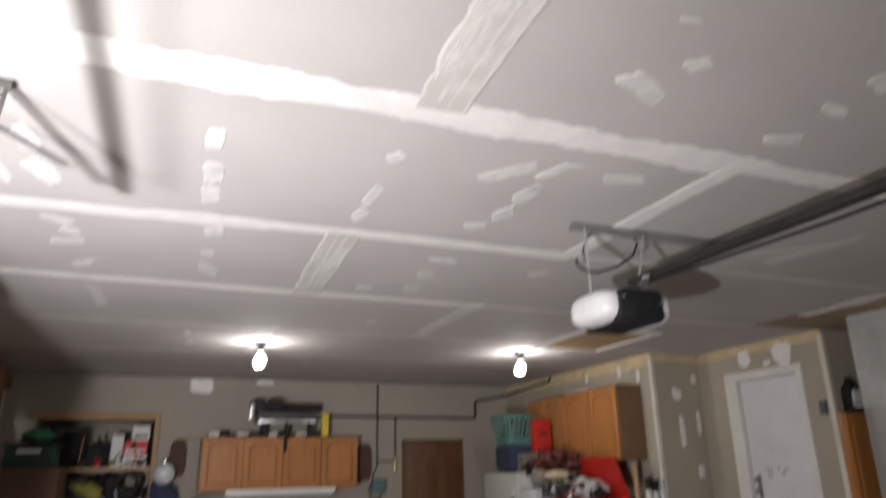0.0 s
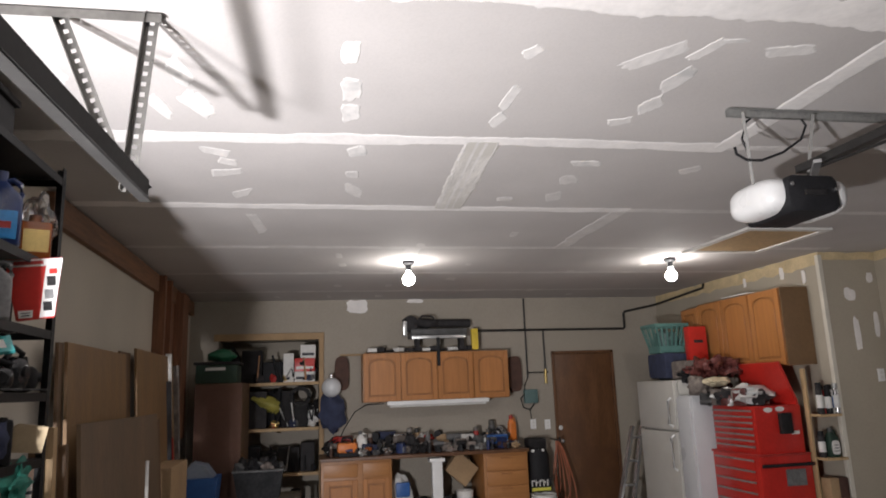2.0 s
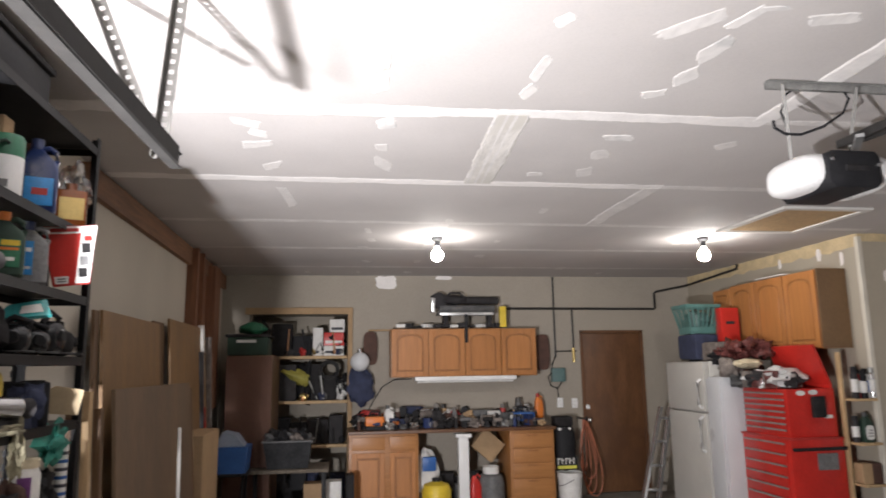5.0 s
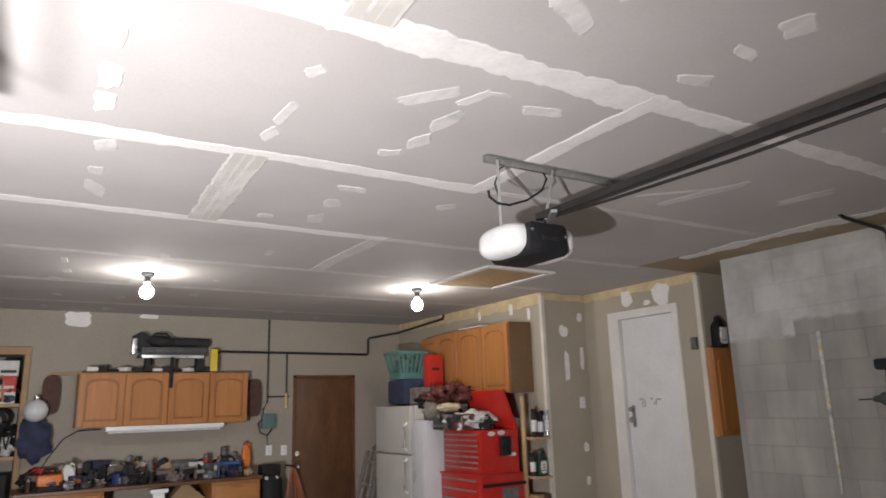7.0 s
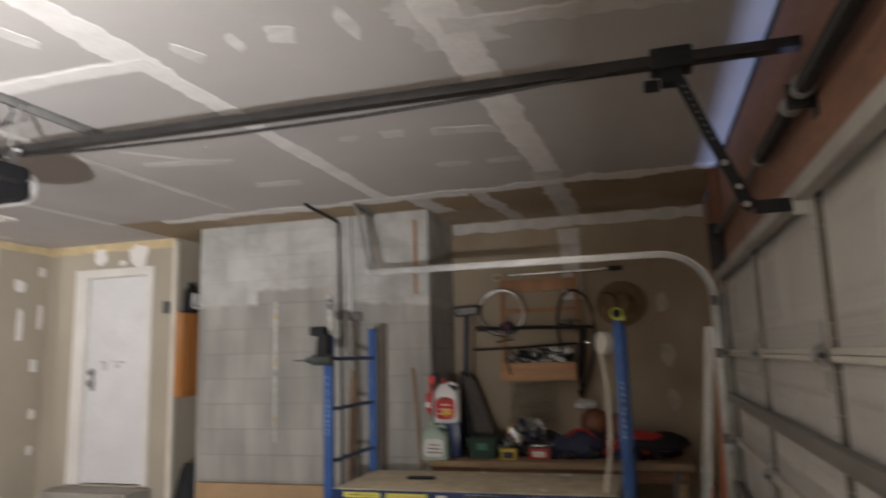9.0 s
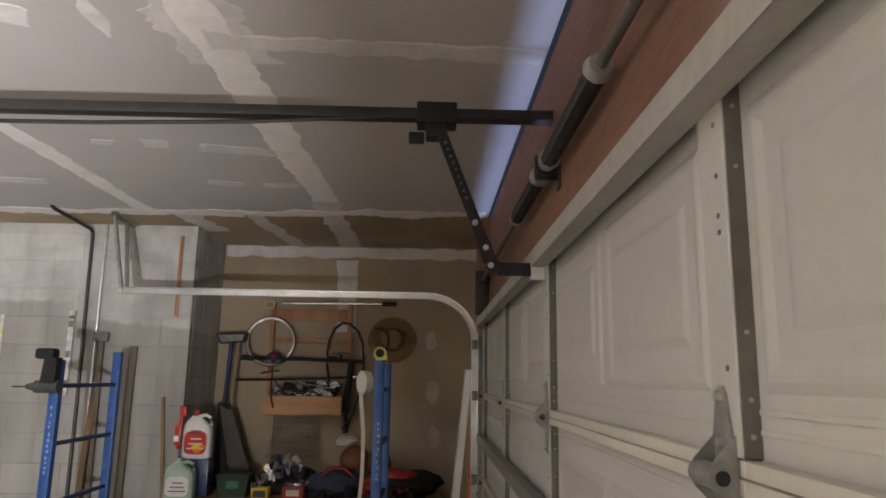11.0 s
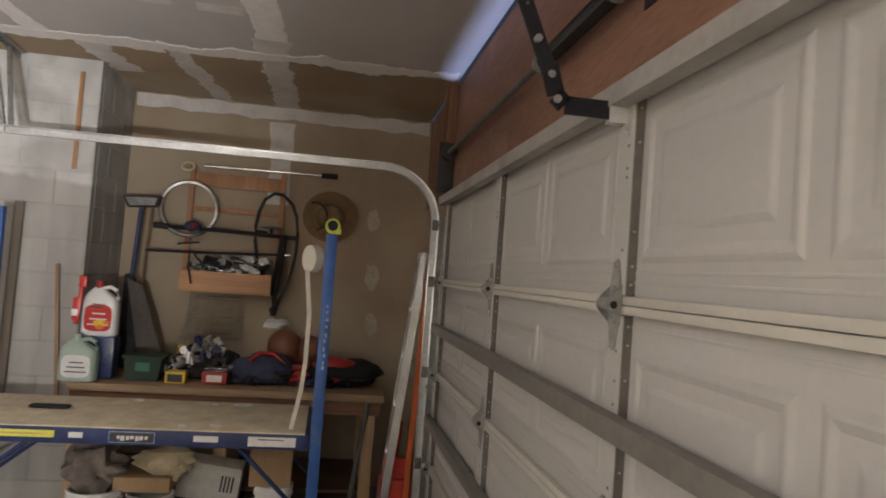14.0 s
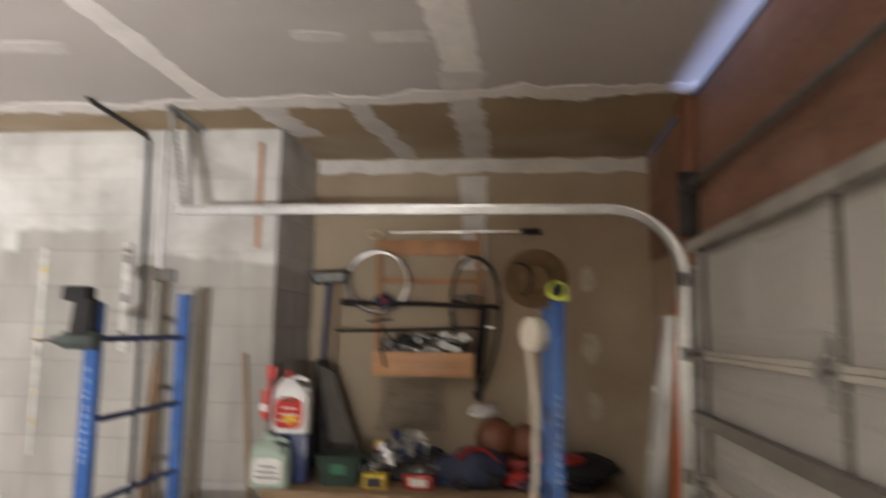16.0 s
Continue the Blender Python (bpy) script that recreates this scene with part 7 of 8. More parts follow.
# alcove with shelves
bm = BM()
box(bm, -1.22, 0.06, 8.27, 8.318, 2.24, 2.32, 0.004)
box(bm, 0.0, 0.055, 8.27, 8.318, 0, 2.24, 0.004)
structure("alcove_trim", bm, M["card"], "bare pine trim round the alcove", "trim")
for z in (1.74, 1.21, 0.70):
    bm = BM()
    box(bm, -1.165, -0.003, 8.30, 8.81, z - 0.035, z, 0.003)
    solo("alcove_shelf", bm, M["pine"], "pine board shelf in the alcove, full of gear", "shelf", "alcove shelves")
arng = random.Random(5)
SETS = {1.74: 0.44, 1.21: 0.44, 0.70: 0.42, 0.0: 0.5}
tones = ["dark", "black", "dark", "black", "blue_cloth", "dark", "dark", "black"]
for z, hmax in SETS.items():
    x = -1.12
    k = 0
    while x < -0.12:
        w = arng.uniform(0.12, 0.27)
        h = arng.uniform(0.5, 1.0) * hmax
        bm = BM()
        if arng.random() < 0.5:
            box(bm, x, x + w - 0.01, 8.36, 8.62, z + 0.001, z + h, 0.012)
            solo("storage_box", bm, M[arng.choice(tones)], "dim storage box on the alcove shelf", "box", "alcove boxes")
        else:
            ball(bm, (x + w / 2, 8.47, z + h * 0.45), w * 0.6, 0.13, h * 0.46, 20, 0.9, x * 9 + z)
            solo("stuffed_bag", bm, M[arng.choice(tones)], "stuffed dark bag on the alcove shelf", "bag", "alcove bags")
        x += w
for x0, x1, z0, z1, mm, lab in ((-0.42, -0.30, 1.741, 2.08, "label", "tall white carton"), (-0.29, -0.05, 1.741, 1.86, "label", "white carton"), (-0.29, -0.05, 1.862, 2.02, "red", "red and white carton"), (-0.22, -0.04, 2.022, 2.18, "label", "white carton on top")):
    t = thing("carton", ((x0 + x1) / 2, 8.36, z0), lab + " on the alcove shelf", "box")
    bm = BM()
    box(bm, x0, x1, 8.325, 8.5, z0, z1, 0.004)
    part("body", bm, M[mm], t)
    bm = BM()
    box(bm, x0 + 0.02, x1 - 0.02, 8.3225, 8.326, z0 + 0.03, z0 + 0.06)
    part("print", bm, M["ink"] if mm == "label" else M["label"], t)
t = thing("sports_bag", (-0.62, 8.4, 1.21), "yellow and grey sports shoe on the alcove shelf", "shoe")
bm = BM()
ball(bm, (-0.60, 8.42, 1.50), 0.24, 0.10, 0.085, 18, 0.3, 4)
bmesh.ops.rotate(bm, verts=bm.verts, cent=(-0.60, 8.42, 1.50), matrix=Matrix.Rotation(0.35, 3, "Y"))
part("upper", bm, mat("olive_yellow", (0.33, 0.30, 0.06), 0.6, var=0.25, scale=10), t)
t = thing("cable_coil", (-0.24, 8.4, 1.45), "coil of black cable on the alcove shelf", "cable")
for k in range(4):
    bm = BM()
    tube(bm, [(-0.22 + (0.12 - 0.01 * k) * math.cos(a), 8.36 + 0.02 * k, 1.57 + (0.11 - 0.01 * k) * math.sin(a)) for a in [j * math.tau / 22 for j in range(22)]], 0.012, 6, True)
    part("loop", bm, M["rubber"], t)
bm = BM()
ball(bm, (-0.05, 8.40, 1.35), 0.08, 0.06, 0.10, 14, 0.3, 3)
solo("white_pouch", bm, M["label"], "white pouch on the alcove shelf", "pouch")

for k in range(34):
    z = (1.741, 1.211, 0.701)[k % 3]
    x = arng.uniform(-0.78, -0.06)
    bm = BM()
    if k % 2:
        cyl(bm, (x, 8.325, z + 0.02), (x + arng.uniform(-0.1, 0.1), 8.335, z + arng.uniform(0.10, 0.34)), arng.uniform(0.008, 0.016), seg=8)
        solo("garden_tool", bm, M[arng.choice(["iron", "black", "galv", "dark", "orange_wood"])], "thin tool propped on the alcove shelf", "tool", "alcove tools")
    else:
        ball(bm, (x, 8.345, z + 0.045), arng.uniform(0.03, 0.06), 0.04, 0.045, 12, 0.6, k)
        solo("cloth_roll", bm, M[arng.choice(["black", "mid", "blue_cloth", "label", "dark", "red_dark", "gold"])], "small cloth roll at the front of the alcove shelf", "cloth", "alcove cloths")

# brown cabinet and things in the far corner
t = thing("tall_cabinet", (-1.0, 7.6, 0), "brown laminate cabinet in the far corner", "cabinet")
bm = BM()
box(bm, -1.27, -0.80, 7.30, 8.22, 0, 1.735, 0.004)
part("body", bm, M["ply_dark"], t)
bm = BM()
box(bm, -1.265, -0.805, 7.282, 7.30, 0.06, 1.725, 0.004)
part("door", bm, mat("brown_laminate", (0.12, 0.058, 0.038), 0.75, var=0.12, scale=3, fine=30), t)
t = thing("storage_tote", (-1.05, 7.6, 1.735), "dark green tote with a lid on the brown cabinet", "tote")
bm = BM()
box(bm, -1.28, -0.86, 7.36, 7.85, 1.736, 1.93, 0.02)
part("tub", bm, M["green_dark"], t)
bm = BM()
box(bm, -1.30, -0.84, 7.34, 7.87, 1.93, 1.96, 0.008)
part("lid", bm, M["dark"], t)
bm = BM()
box(bm, -1.18, -0.98, 7.352, 7.362, 1.87, 1.90)
part("label", bm, M["label"], t)
bm = BM()
ball(bm, (-1.05, 7.6, 2.03), 0.15, 0.12, 0.07, 16, 0.3, 2)
solo("green_bag", bm, M["green"], "green bag on the tote", "bag")
t = thing("clear_tote", (-0.45, 7.3, 0), "smoky grey plastic tote full of odds and ends", "tote")
bm = BM()
prism(bm, [(-0.81, 0.60), (-0.41, 0.60), (-0.375, 0.855), (-0.855, 0.855)], 7.10, 7.45, 1)
part("tub", bm, M["smoky_bin"], t)
bm = BM()
box(bm, -0.868, -0.362, 7.085, 7.465, 0.855, 0.872, 0.005)
part("rim", bm, M["mid"], t)
for k in range(9):
    bm = BM()
    ball(bm, (-0.80 + 0.045 * k, 7.20 + 0.05 * (k % 3), 0.89), 0.06, 0.08, 0.05 + 0.03 * (k % 2), 14, 0.8, k * 3)
    part("rag", bm, M[("mid", "dark", "cloth", "black")[k % 4]], t)
t = thing("low_bench", (-0.55, 7.25, 0), "low grey bench under the smoky tote", "bench")
bm = BM()
box(bm, -0.98, -0.20, 7.02, 7.55, 0.565, 0.598, 0.006)
part("top", bm, M["board_grey"], t)
for x in (-0.92, -0.25):
    for y in (7.1, 7.5):
        bm = BM()
        box(bm, x - 0.02, x + 0.02, y - 0.02, y + 0.02, 0, 0.565, 0.003)
        part("leg", bm, M["grey_metal"], t)
t = thing("lidded_crate", (-1.18, 6.9, 0), "blue plastic crate with a pale flap on a stool", "crate")
bm = BM()
prism(bm, [(-1.32, 0.62), (-0.98, 0.62), (-0.96, 0.86), (-1.34, 0.86)], 6.75, 7.1, 1)
part("tub", bm, M["blue_plastic"], t)
bm = BM()
prism(bm, [(-1.30, 0.862), (-1.0, 0.862), (-1.08, 0.97), (-1.2, 1.0)], 6.78, 7.05, 1)
part("flap", bm, mat("pale_blue_film", (0.30, 0.36, 0.45), 0.5), t)
t = thing("stool", (-1.15, 6.92, 0), "black metal stool under the blue crate", "stool")
bm = BM()
box(bm, -1.34, -0.96, 6.74, 7.1, 0.59, 0.619, 0.006)
part("seat", bm, M["black"], t)
for x, y in ((-1.3, 6.78), (-1.0, 6.78), (-1.3, 7.06), (-1.0, 7.06)):
    bm = BM()
    cyl(bm, (x, y, 0.59), (x * 1.03, y, 0), 0.014)
    part("leg", bm, M["black"], t)
for k, (x, y, w, h, mm) in enumerate(((-0.35, 7.5, 0.22, 0.40, "card"), (-0.15, 7.45, 0.16, 0.42, "label"), (0.02, 7.30, 0.08, 0.5, "dark"), (-0.62, 7.2, 0.2, 0.28, "red_dark"))):
    bm = BM()
    box(bm, x - w / 2, x + w / 2, y - 0.1, y + 0.1, 0, h, 0.005)
    solo("floor_box", bm, M[mm], "box on the floor by the alcove", "box", "floor boxes")

# ---- right of the back door: ladder, fridge, tool chest, cabinets ----
t = thing("step_ladder", (3.58, 7.7, 0), "folded aluminium step ladder leaning beside the fridge", "ladder")
for x0, x1 in ((3.28, 3.66), (3.46, 3.78)):
    bm = BM()
    beam(bm, (x0, 7.45, 0), (x1, 7.62, 1.08), 0.03, 0.07, (0, 1, 0))
    part("rail", bm, M["aluminium"], t)
for k in range(4):
    f = 0.15 + 0.24 * k
    bm = BM()
    box(bm, 3.28 + 0.38 * f, 3.46 + 0.34 * f, 7.42 + 0.17 * f, 7.50 + 0.17 * f, 1.08 * f, 1.08 * f + 0.03, 0.004)
    part("step", bm, M["aluminium"], t)
fr = thing("refrigerator", (3.9, 6.8, 0), "almond top-freezer refrigerator with clutter on top", "refrigerator")
bm = BM()
box(bm, 3.62, 4.32, 6.40, 7.20, 0.03, 1.60, 0.012)
part("body", bm, M["fridge"], fr)
for a, b, hz in ((0.10, 1.08, (0.70, 1.05)), (1.10, 1.595, (1.13, 1.42))):
    bm = BM()
    box(bm, 3.555, 3.618, 6.405, 7.195, a, b, 0.012)
    d = part("door", bm, M["fridge"], fr)
    bm = BM()
    tube(bm, [(3.553, 6.46, hz[0]), (3.515, 6.46, hz[0] + 0.03), (3.515, 6.46, hz[1] - 0.03), (3.553, 6.46, hz[1])], 0.014, 8)
    part("handle", bm, M["white"], d)
t = thing("white_cabinet", (3.9, 6.25, 0), "white enamelled cabinet beside the tool chest", "cabinet")
bm = BM()
box(bm, 3.575, 4.22, 6.10, 6.36, 0.0, 1.445, 0.008)
part("body", bm, M["fridge_white"], t)
bm = BM()
box(bm, 3.55, 3.575, 6.11, 6.35, 0.05, 1.43, 0.006)
part("door", bm, M["fridge_white"], t)

ch = thing("tool_chest", (3.97, 5.72, 0), "red steel tool chest with its lid raised", "tool chest")
bm = BM()
box(bm, 3.76, 4.22, 5.39, 6.05, 0.93, 1.345, 0.006)
part("top_chest", bm, M["red"], ch)
bm = BM()
box(bm, 3.73, 4.24, 5.36, 6.07, 0.12, 0.925, 0.006)
part("cabinet", bm, M["red"], ch)
bm = BM()
box(bm, 3.72, 4.24, 5.35, 6.08, 0.915, 0.932, 0.003)
part("edge", bm, M["red_dark"], ch)


def drawer(z0, z1, x):
    bm = BM()
    box(bm, x - 0.012, x, 5.42, 6.02, z0 + 0.006, z1 - 0.006, 0.003)
    d = part("drawer", bm, M["red"], ch)
    bm = BM()
    box(bm, x - 0.024, x - 0.012, 5.42, 6.02, z1 - 0.024, z1 - 0.008, 0.003)
    part("pull", bm, M["hinge"], d)


for k in range(7):
    drawer(0.955 + 0.052 * k, 0.955 + 0.052 * (k + 1), 3.76)
for k in range(8):
    drawer(0.15 + 0.093 * k, 0.15 + 0.093 * (k + 1), 3.73)
bm = BM()
beam(bm, (4.20, 5.72, 1.37), (4.06, 5.72, 1.73), 0.66, 0.02, (1, 0, 0))
box(bm, 4.19, 4.215, 5.40, 6.04, 1.34, 1.38, 0.003)
part("lid", bm, M["red"], ch, "raised red lid")
bm = BM()
box(bm, 3.98, 4.09, 5.340, 5.39, 1.10, 1.28, 0.006)
part("magnet_tray", bm, M["dark"], ch)
bm = BM()
cyl(bm, (3.72, 5.31, 0.84), (4.22, 5.31, 0.84), 0.014)
for x in (3.76, 4.20):
    cyl(bm, (x, 5.36, 0.84), (x, 5.31, 0.84), 0.012)
part("push_handle", bm, M["black"], ch)
bm = BM()
box(bm, 3.97, 4.16, 5.345, 5.36, 0.66, 0.80, 0.004)
part("side_pocket", bm, M["mid"], ch)
for x, z in ((3.86, 1.325), (3.98, 1.33)):
    bm = BM()
    lathe(bm, [(0.001, 0), (0.045, 0), (0.045, 0.003), (0.001, 0.003)], (x + 0.03, 5.389, z - 0.015), 18, Matrix.Rotation(math.pi / 2, 4, "X") @ Matrix.Diagonal((1, 0.5, 1, 1)))
    part("sticker", bm, M["label"], ch)
for x0, x1, z0, z1 in ((4.10, 4.18, 1.09, 1.12), (4.06, 4.10, 1.20, 1.26)):
    bm = BM()
    box(bm, x0, x1, 5.386, 5.389, z0, z1)
    part("sticker", bm, M["label"], ch)
for x in (3.78, 4.18):
    for y in (5.42, 6.0):
        bm = BM()
        cyl(bm, (x - 0.02, y, 0.06), (x + 0.02, y, 0.06), 0.058, seg=18)
        part("caster", bm, M["rubber"], ch)
bm = BM()
ball(bm, (3.84, 5.70, 1.44), 0.19, 0.20, 0.085, 30, 0.9, 7)
solo("plastic_bag", bm, M["cloth_white"], "crumpled white bag lying in the open chest", "bag")
srng = random.Random(9)
for k in range(46):
    bm = BM()
    f = k / 45
    x, y = 4.05 - 0.40 * srng.random() * (1 - 0.4 * f), 5.5 + 1.6 * f
    z = 1.40 if y < 6.08 else (1.50 if y < 6.38 else 1.64)
    if srng.random() < 0.45:
        box(bm, -0.06, 0.06, -0.045, 0.045, -0.05, 0.03 + 0.08 * srng.random(), 0.01, Matrix.Translation((x, y, z)) @ Matrix.Rotation(k * 1.1, 4, "Z"))
    else:
        ball(bm, (x, y, z + 0.03 * srng.random()), 0.10, 0.085, 0.05 + 0.04 * srng.random(), 16, 0.8, k * 2.3)
    solo("loose_item", bm, M[srng.choice(["dark", "cloth", "mid", "cloth", "black", "dark", "red_film", "brick"])], "loose item in the heap on the fridge and chest", "clutter", "heap on the fridge")
t = thing("laundry_basket", (3.84, 6.95, 1.88), "pale teal slatted plastic basket on top of the fridge", "basket")
CX, CY = 3.83, 6.95
def basket_ring(z, w, d, h, thick):
    bm = BM()
    for sx in (-1, 1):
        box(bm, CX + sx * w - thick / 2, CX + sx * w + thick / 2, CY - d, CY + d, z, z + h, 0.002)
        box(bm, CX - w, CX + w, CY + sx * d - thick / 2, CY + sx * d + thick / 2, z + 0.0005, z + h - 0.0005, 0.002)
    return bm
bm = basket_ring(1.905, 0.145, 0.13, 0.07, 0.006)
box(bm, CX - 0.145, CX + 0.145, CY - 0.13, CY + 0.13, 1.90, 1.906)
part("tub", bm, M["teal_basket"], t)
part("rim", basket_ring(2.185, 0.195, 0.17, 0.035, 0.022), M["teal_basket"], t)
for k in range(7):
    f = (k - 3) / 3
    for sx in (-1, 1):
        bm = BM()
        beam(bm, (CX + f * 0.14, CY + sx * 0.13, 1.97), (CX + f * 0.19, CY + sx * 0.168, 2.19), 0.022, 0.004, (0, 1, 0))
        part("slat", bm, M["teal_basket"], t)
        bm = BM()
        beam(bm, (CX + sx * 0.145, CY + f * 0.125, 1.97), (CX + sx * 0.193, CY + f * 0.165, 2.19), 0.022, 0.004, (1, 0, 0))
        part("slat", bm, M["teal_basket"], t)
bm = BM()
ball(bm, (CX, CY, 2.03), 0.12, 0.11, 0.12, 18, 0.5, 6)
solo("folded_cloth", bm, M["teal"], "dull green cloth bundled in the basket", "cloth")
bm = BM()
box(bm, 3.67, 4.0, 6.72, 7.12, 1.62, 1.895, 0.04)
for v in bm.verts:
    v.co += Vector((0.02, 0.02, 0.018)) * noise.noise(v.co * 9)
solo("folded_blanket", bm, M["blue_cloth"], "folded dark blue blanket under the teal basket", "blanket")
t = thing("red_case", (3.98, 6.58, 1.80), "red case with a dark latch standing on the heap", "case")
bm = BM()
box(bm, 3.875, 4.085, 6.53, 6.63, 1.80, 2.16, 0.012)
part("shell", bm, M["red"], t)
bm = BM()
box(bm, 3.93, 4.03, 6.522, 6.53, 1.985, 2.015, 0.003)
part("latch", bm, M["dark"], t)
bm = BM()
box(bm, 3.70, 4.14, 6.38, 6.66, 1.602, 1.798, 0.03)
solo("cloth_roll", bm, M["cloth"], "bundle of cloth on the fridge", "cloth")
for x, y, z, r in ((3.76, 6.20, 1.70, 0.10), (3.92, 6.14, 1.72, 0.11), (4.04, 6.08, 1.71, 0.10)):
    bm = BM()
    ball(bm, (x, y, z), r, 0.13, 0.085, 22, 1.0, x * 7)
    solo("film_bag", bm, M["red_film"], "crinkled red printed film bag on the heap", "bag", "red film bags")
bm = BM()
ball(bm, (3.76, 5.92, 1.575), 0.13, 0.10, 0.04, 20, 0.5, 4)
solo("cream_cloth", bm, M["cloth_cream"], "folded cream cloth on the heap", "cloth")
bm = BM()
ball(bm, (3.66, 6.10, 1.53), 0.09, 0.12, 0.09, 20, 0.5, 9)
solo("brown_bag", bm, M["cloth"], "brown plastic bag on the heap", "bag")
oc = thing("wall_cabinet", (4.35, 6.3, 1.68), "honey oak wall cabinets above the fridge, scalloped tops", "cabinet")
bm = BM()
box(bm, 4.205, 4.498, 5.445, 6.83, 1.70, 2.42, 0.003)
part("body", bm, M["oak"], oc)
# own brown for the end: a laminate tone with its shade in the colour
bm = BM()
box(bm, 4.203, 4.498, 5.432, 5.4445, 1.70, 2.425, 0.002)
part("end_panel", bm, M["panel_brown"], oc, "brown end panel, darkened for its unlit side")
bm = BM()
box(bm, 4.205, 4.498, 6.832, 7.18, 2.05, 2.40, 0.003)
part("body", bm, M["oak"], oc)
ys = [5.434, 5.905, 6.385, 6.83]
for a, b in zip(ys, ys[1:]):
    frame_door(oc, 4.204, a + 0.010, b - 0.010, 1.71, 2.41, -1, 0, True)
frame_door(oc, 4.204, 6.84, 7.17, 2.06, 2.39, -1, 0, False)
bm = BM()
box(bm, 4.18, 4.40, 5.90, 6.34, 2.4255, 2.437, 0.003)
solo("flat_carton", bm, M["label"], "flat pale carton on the wall cabinet", "carton")
# narrow shelf of cans at the end of the chest
t = thing("can_shelf", (4.37, 5.30, 0), "narrow pine shelf of spray cans beside the tool chest", "shelf")
bm = BM()
box(bm, 4.255, 4.275, 5.33, 5.38, 0.0, 1.66, 0.003)
part("side", bm, M["pine"], t)
for z in (1.26, 0.89, 0.55, 0.2):
    bm = BM()
    box(bm, 4.276, 4.485, 5.20, 5.38, z - 0.022, z, 0.003)
    part("board", bm, M["pine"], t)


def can(x, y, z, r, h, mm, cap):
    t = thing("spray_can", (x, y, z), "aerosol can on the narrow pine shelf", "spray can", "cans on the narrow shelf")
    bm = BM()
    lathe(bm, [(r * 0.95, 0), (r, 0.01), (r, h * 0.78), (r * 0.8, h * 0.84), (r * 0.5, h * 0.86)], (x, y, z), 16)
    part("can", bm, M[mm], t)
    bm = BM()
    lathe(bm, [(r * 0.85, h * 0.83), (r * 0.85, h), (r * 0.6, h * 1.01)], (x, y, z), 14)
    part("cap", bm, M[cap], t)
    bm = BM()
    lathe(bm, [(r * 1.01, h * 0.2), (r * 1.015, h * 0.21), (r * 1.015, h * 0.6), (r * 1.01, h * 0.61)], (x, y, z), 16)
    part("label", bm, M["label" if mm != "label" else "blue_plastic"], t)


for k, (mm, cap, h) in enumerate((("dark", "black", 0.27), ("red_dark", "black", 0.25), ("black", "dark", 0.24), ("label", "black", 0.25), ("chrome", "galv", 0.26))):
    can(4.31 + 0.042 * k, 5.24 + 0.03 * (k % 2), 1.261, 0.029, h, mm, cap)
jug("garden_bottle", 4.40, 5.27, 0.891, 0.10, 0.08, 0.25, M["green_dark"], M["mid"], "dark green bottle on the narrow shelf", "bottle", turn=math.pi / 2, lab=M["label"])
can(4.31, 5.29, 0.891, 0.03, 0.22, "dark", "black")
for x, mm in ((4.33, "card"), (4.42, "brick")):
    bm = BM()
    box(bm, x - 0.045, x + 0.045, 5.22, 5.34, 0.551, 0.72, 0.01)
    solo("tin_box", bm, M[mm], "small tin on the narrow shelf", "tin", "tins on the narrow shelf")
bm = BM()
box(bm, 4.29, 4.47, 5.22, 5.35, 0.201, 0.40, 0.02)
solo("tin_box", bm, M["dark"], "dark tin low on the narrow shelf", "tin", "tins on the narrow shelf")

# ---- left side: steel shelving, sheets of board ----
SXF, SXB = -1.16, -1.42
SY0, SY1 = 1.87, 2.83
LEV = [2.155, 1.89, 1.645, 1.395, 1.07, 0.6, 0.12]
su = thing("steel_shelving", (-1.34, 2.27, 0), "dark grey steel shelving crammed with bottles and tools", "shelving")
for y in (SY0, SY1):
    for x in (SXF, SXB):
        bm = BM()
        s = 1 if x == SXF else -1
        e = 1 if y == SY1 else -1
        box(bm, x - 0.0015, x + 0.0015, y - 0.018, y + 0.018, 0, 2.58)
        box(bm, x - 0.035 * (s > 0), x + 0.035 * (s < 0), y + e * 0.018 - 0.0015, y + e * 0.018 + 0.0015, 0, 2.58)
        p = part("post", bm, M["grey_metal"], su)
        bm = BM()
        for k in range(48):
            box(bm, x + 0.0016, x + 0.0022, y - 0.006, y + 0.006, 0.06 + 0.052 * k, 0.085 + 0.052 * k)
            box(bm, x - 0.022, x - 0.014, y - 0.0200 if e < 0 else y + 0.0160, y - 0.0160 if e < 0 else y + 0.0200, 0.06 + 0.052 * k, 0.085 + 0.052 * k)
        part("slot", bm, M["black"], p)["kind"] = "stuff"
for z in [2.535] + LEV:
    bm = BM()
    box(bm, SXB, SXF, SY0, SY1, z - 0.003, z)
    sh = part("shelf", bm, M["grey_metal"], su)
    for x0, x1, y0, y1 in ((SXF - 0.003, SXF, SY0, SY1), (SXB, SXB + 0.003, SY0, SY1), (SXB, SXF, SY0 - 0.002, SY0), (SXB, SXF, SY1, SY1 + 0.002)):
        bm = BM()
        box(bm, x0, x1, y0, y1, z - 0.034, z - 0.0035)
        part("lip", bm, M["grey_metal"], sh)


FACE = radians(111)  # labels turned to the room


def stand(x, y, z, turn=FACE):
    return Matrix.Translation((x, y, z)) @ Matrix.Rotation(turn, 4, "Z")


def shelf_jug(x, y, z, w, d, h, body, cap, lab, label):
    return jug("oil_bottle", x, y, z + 0.001, w, d, h, M[body], M[cap], label, "bottle", M[lab] if lab else None, FACE)


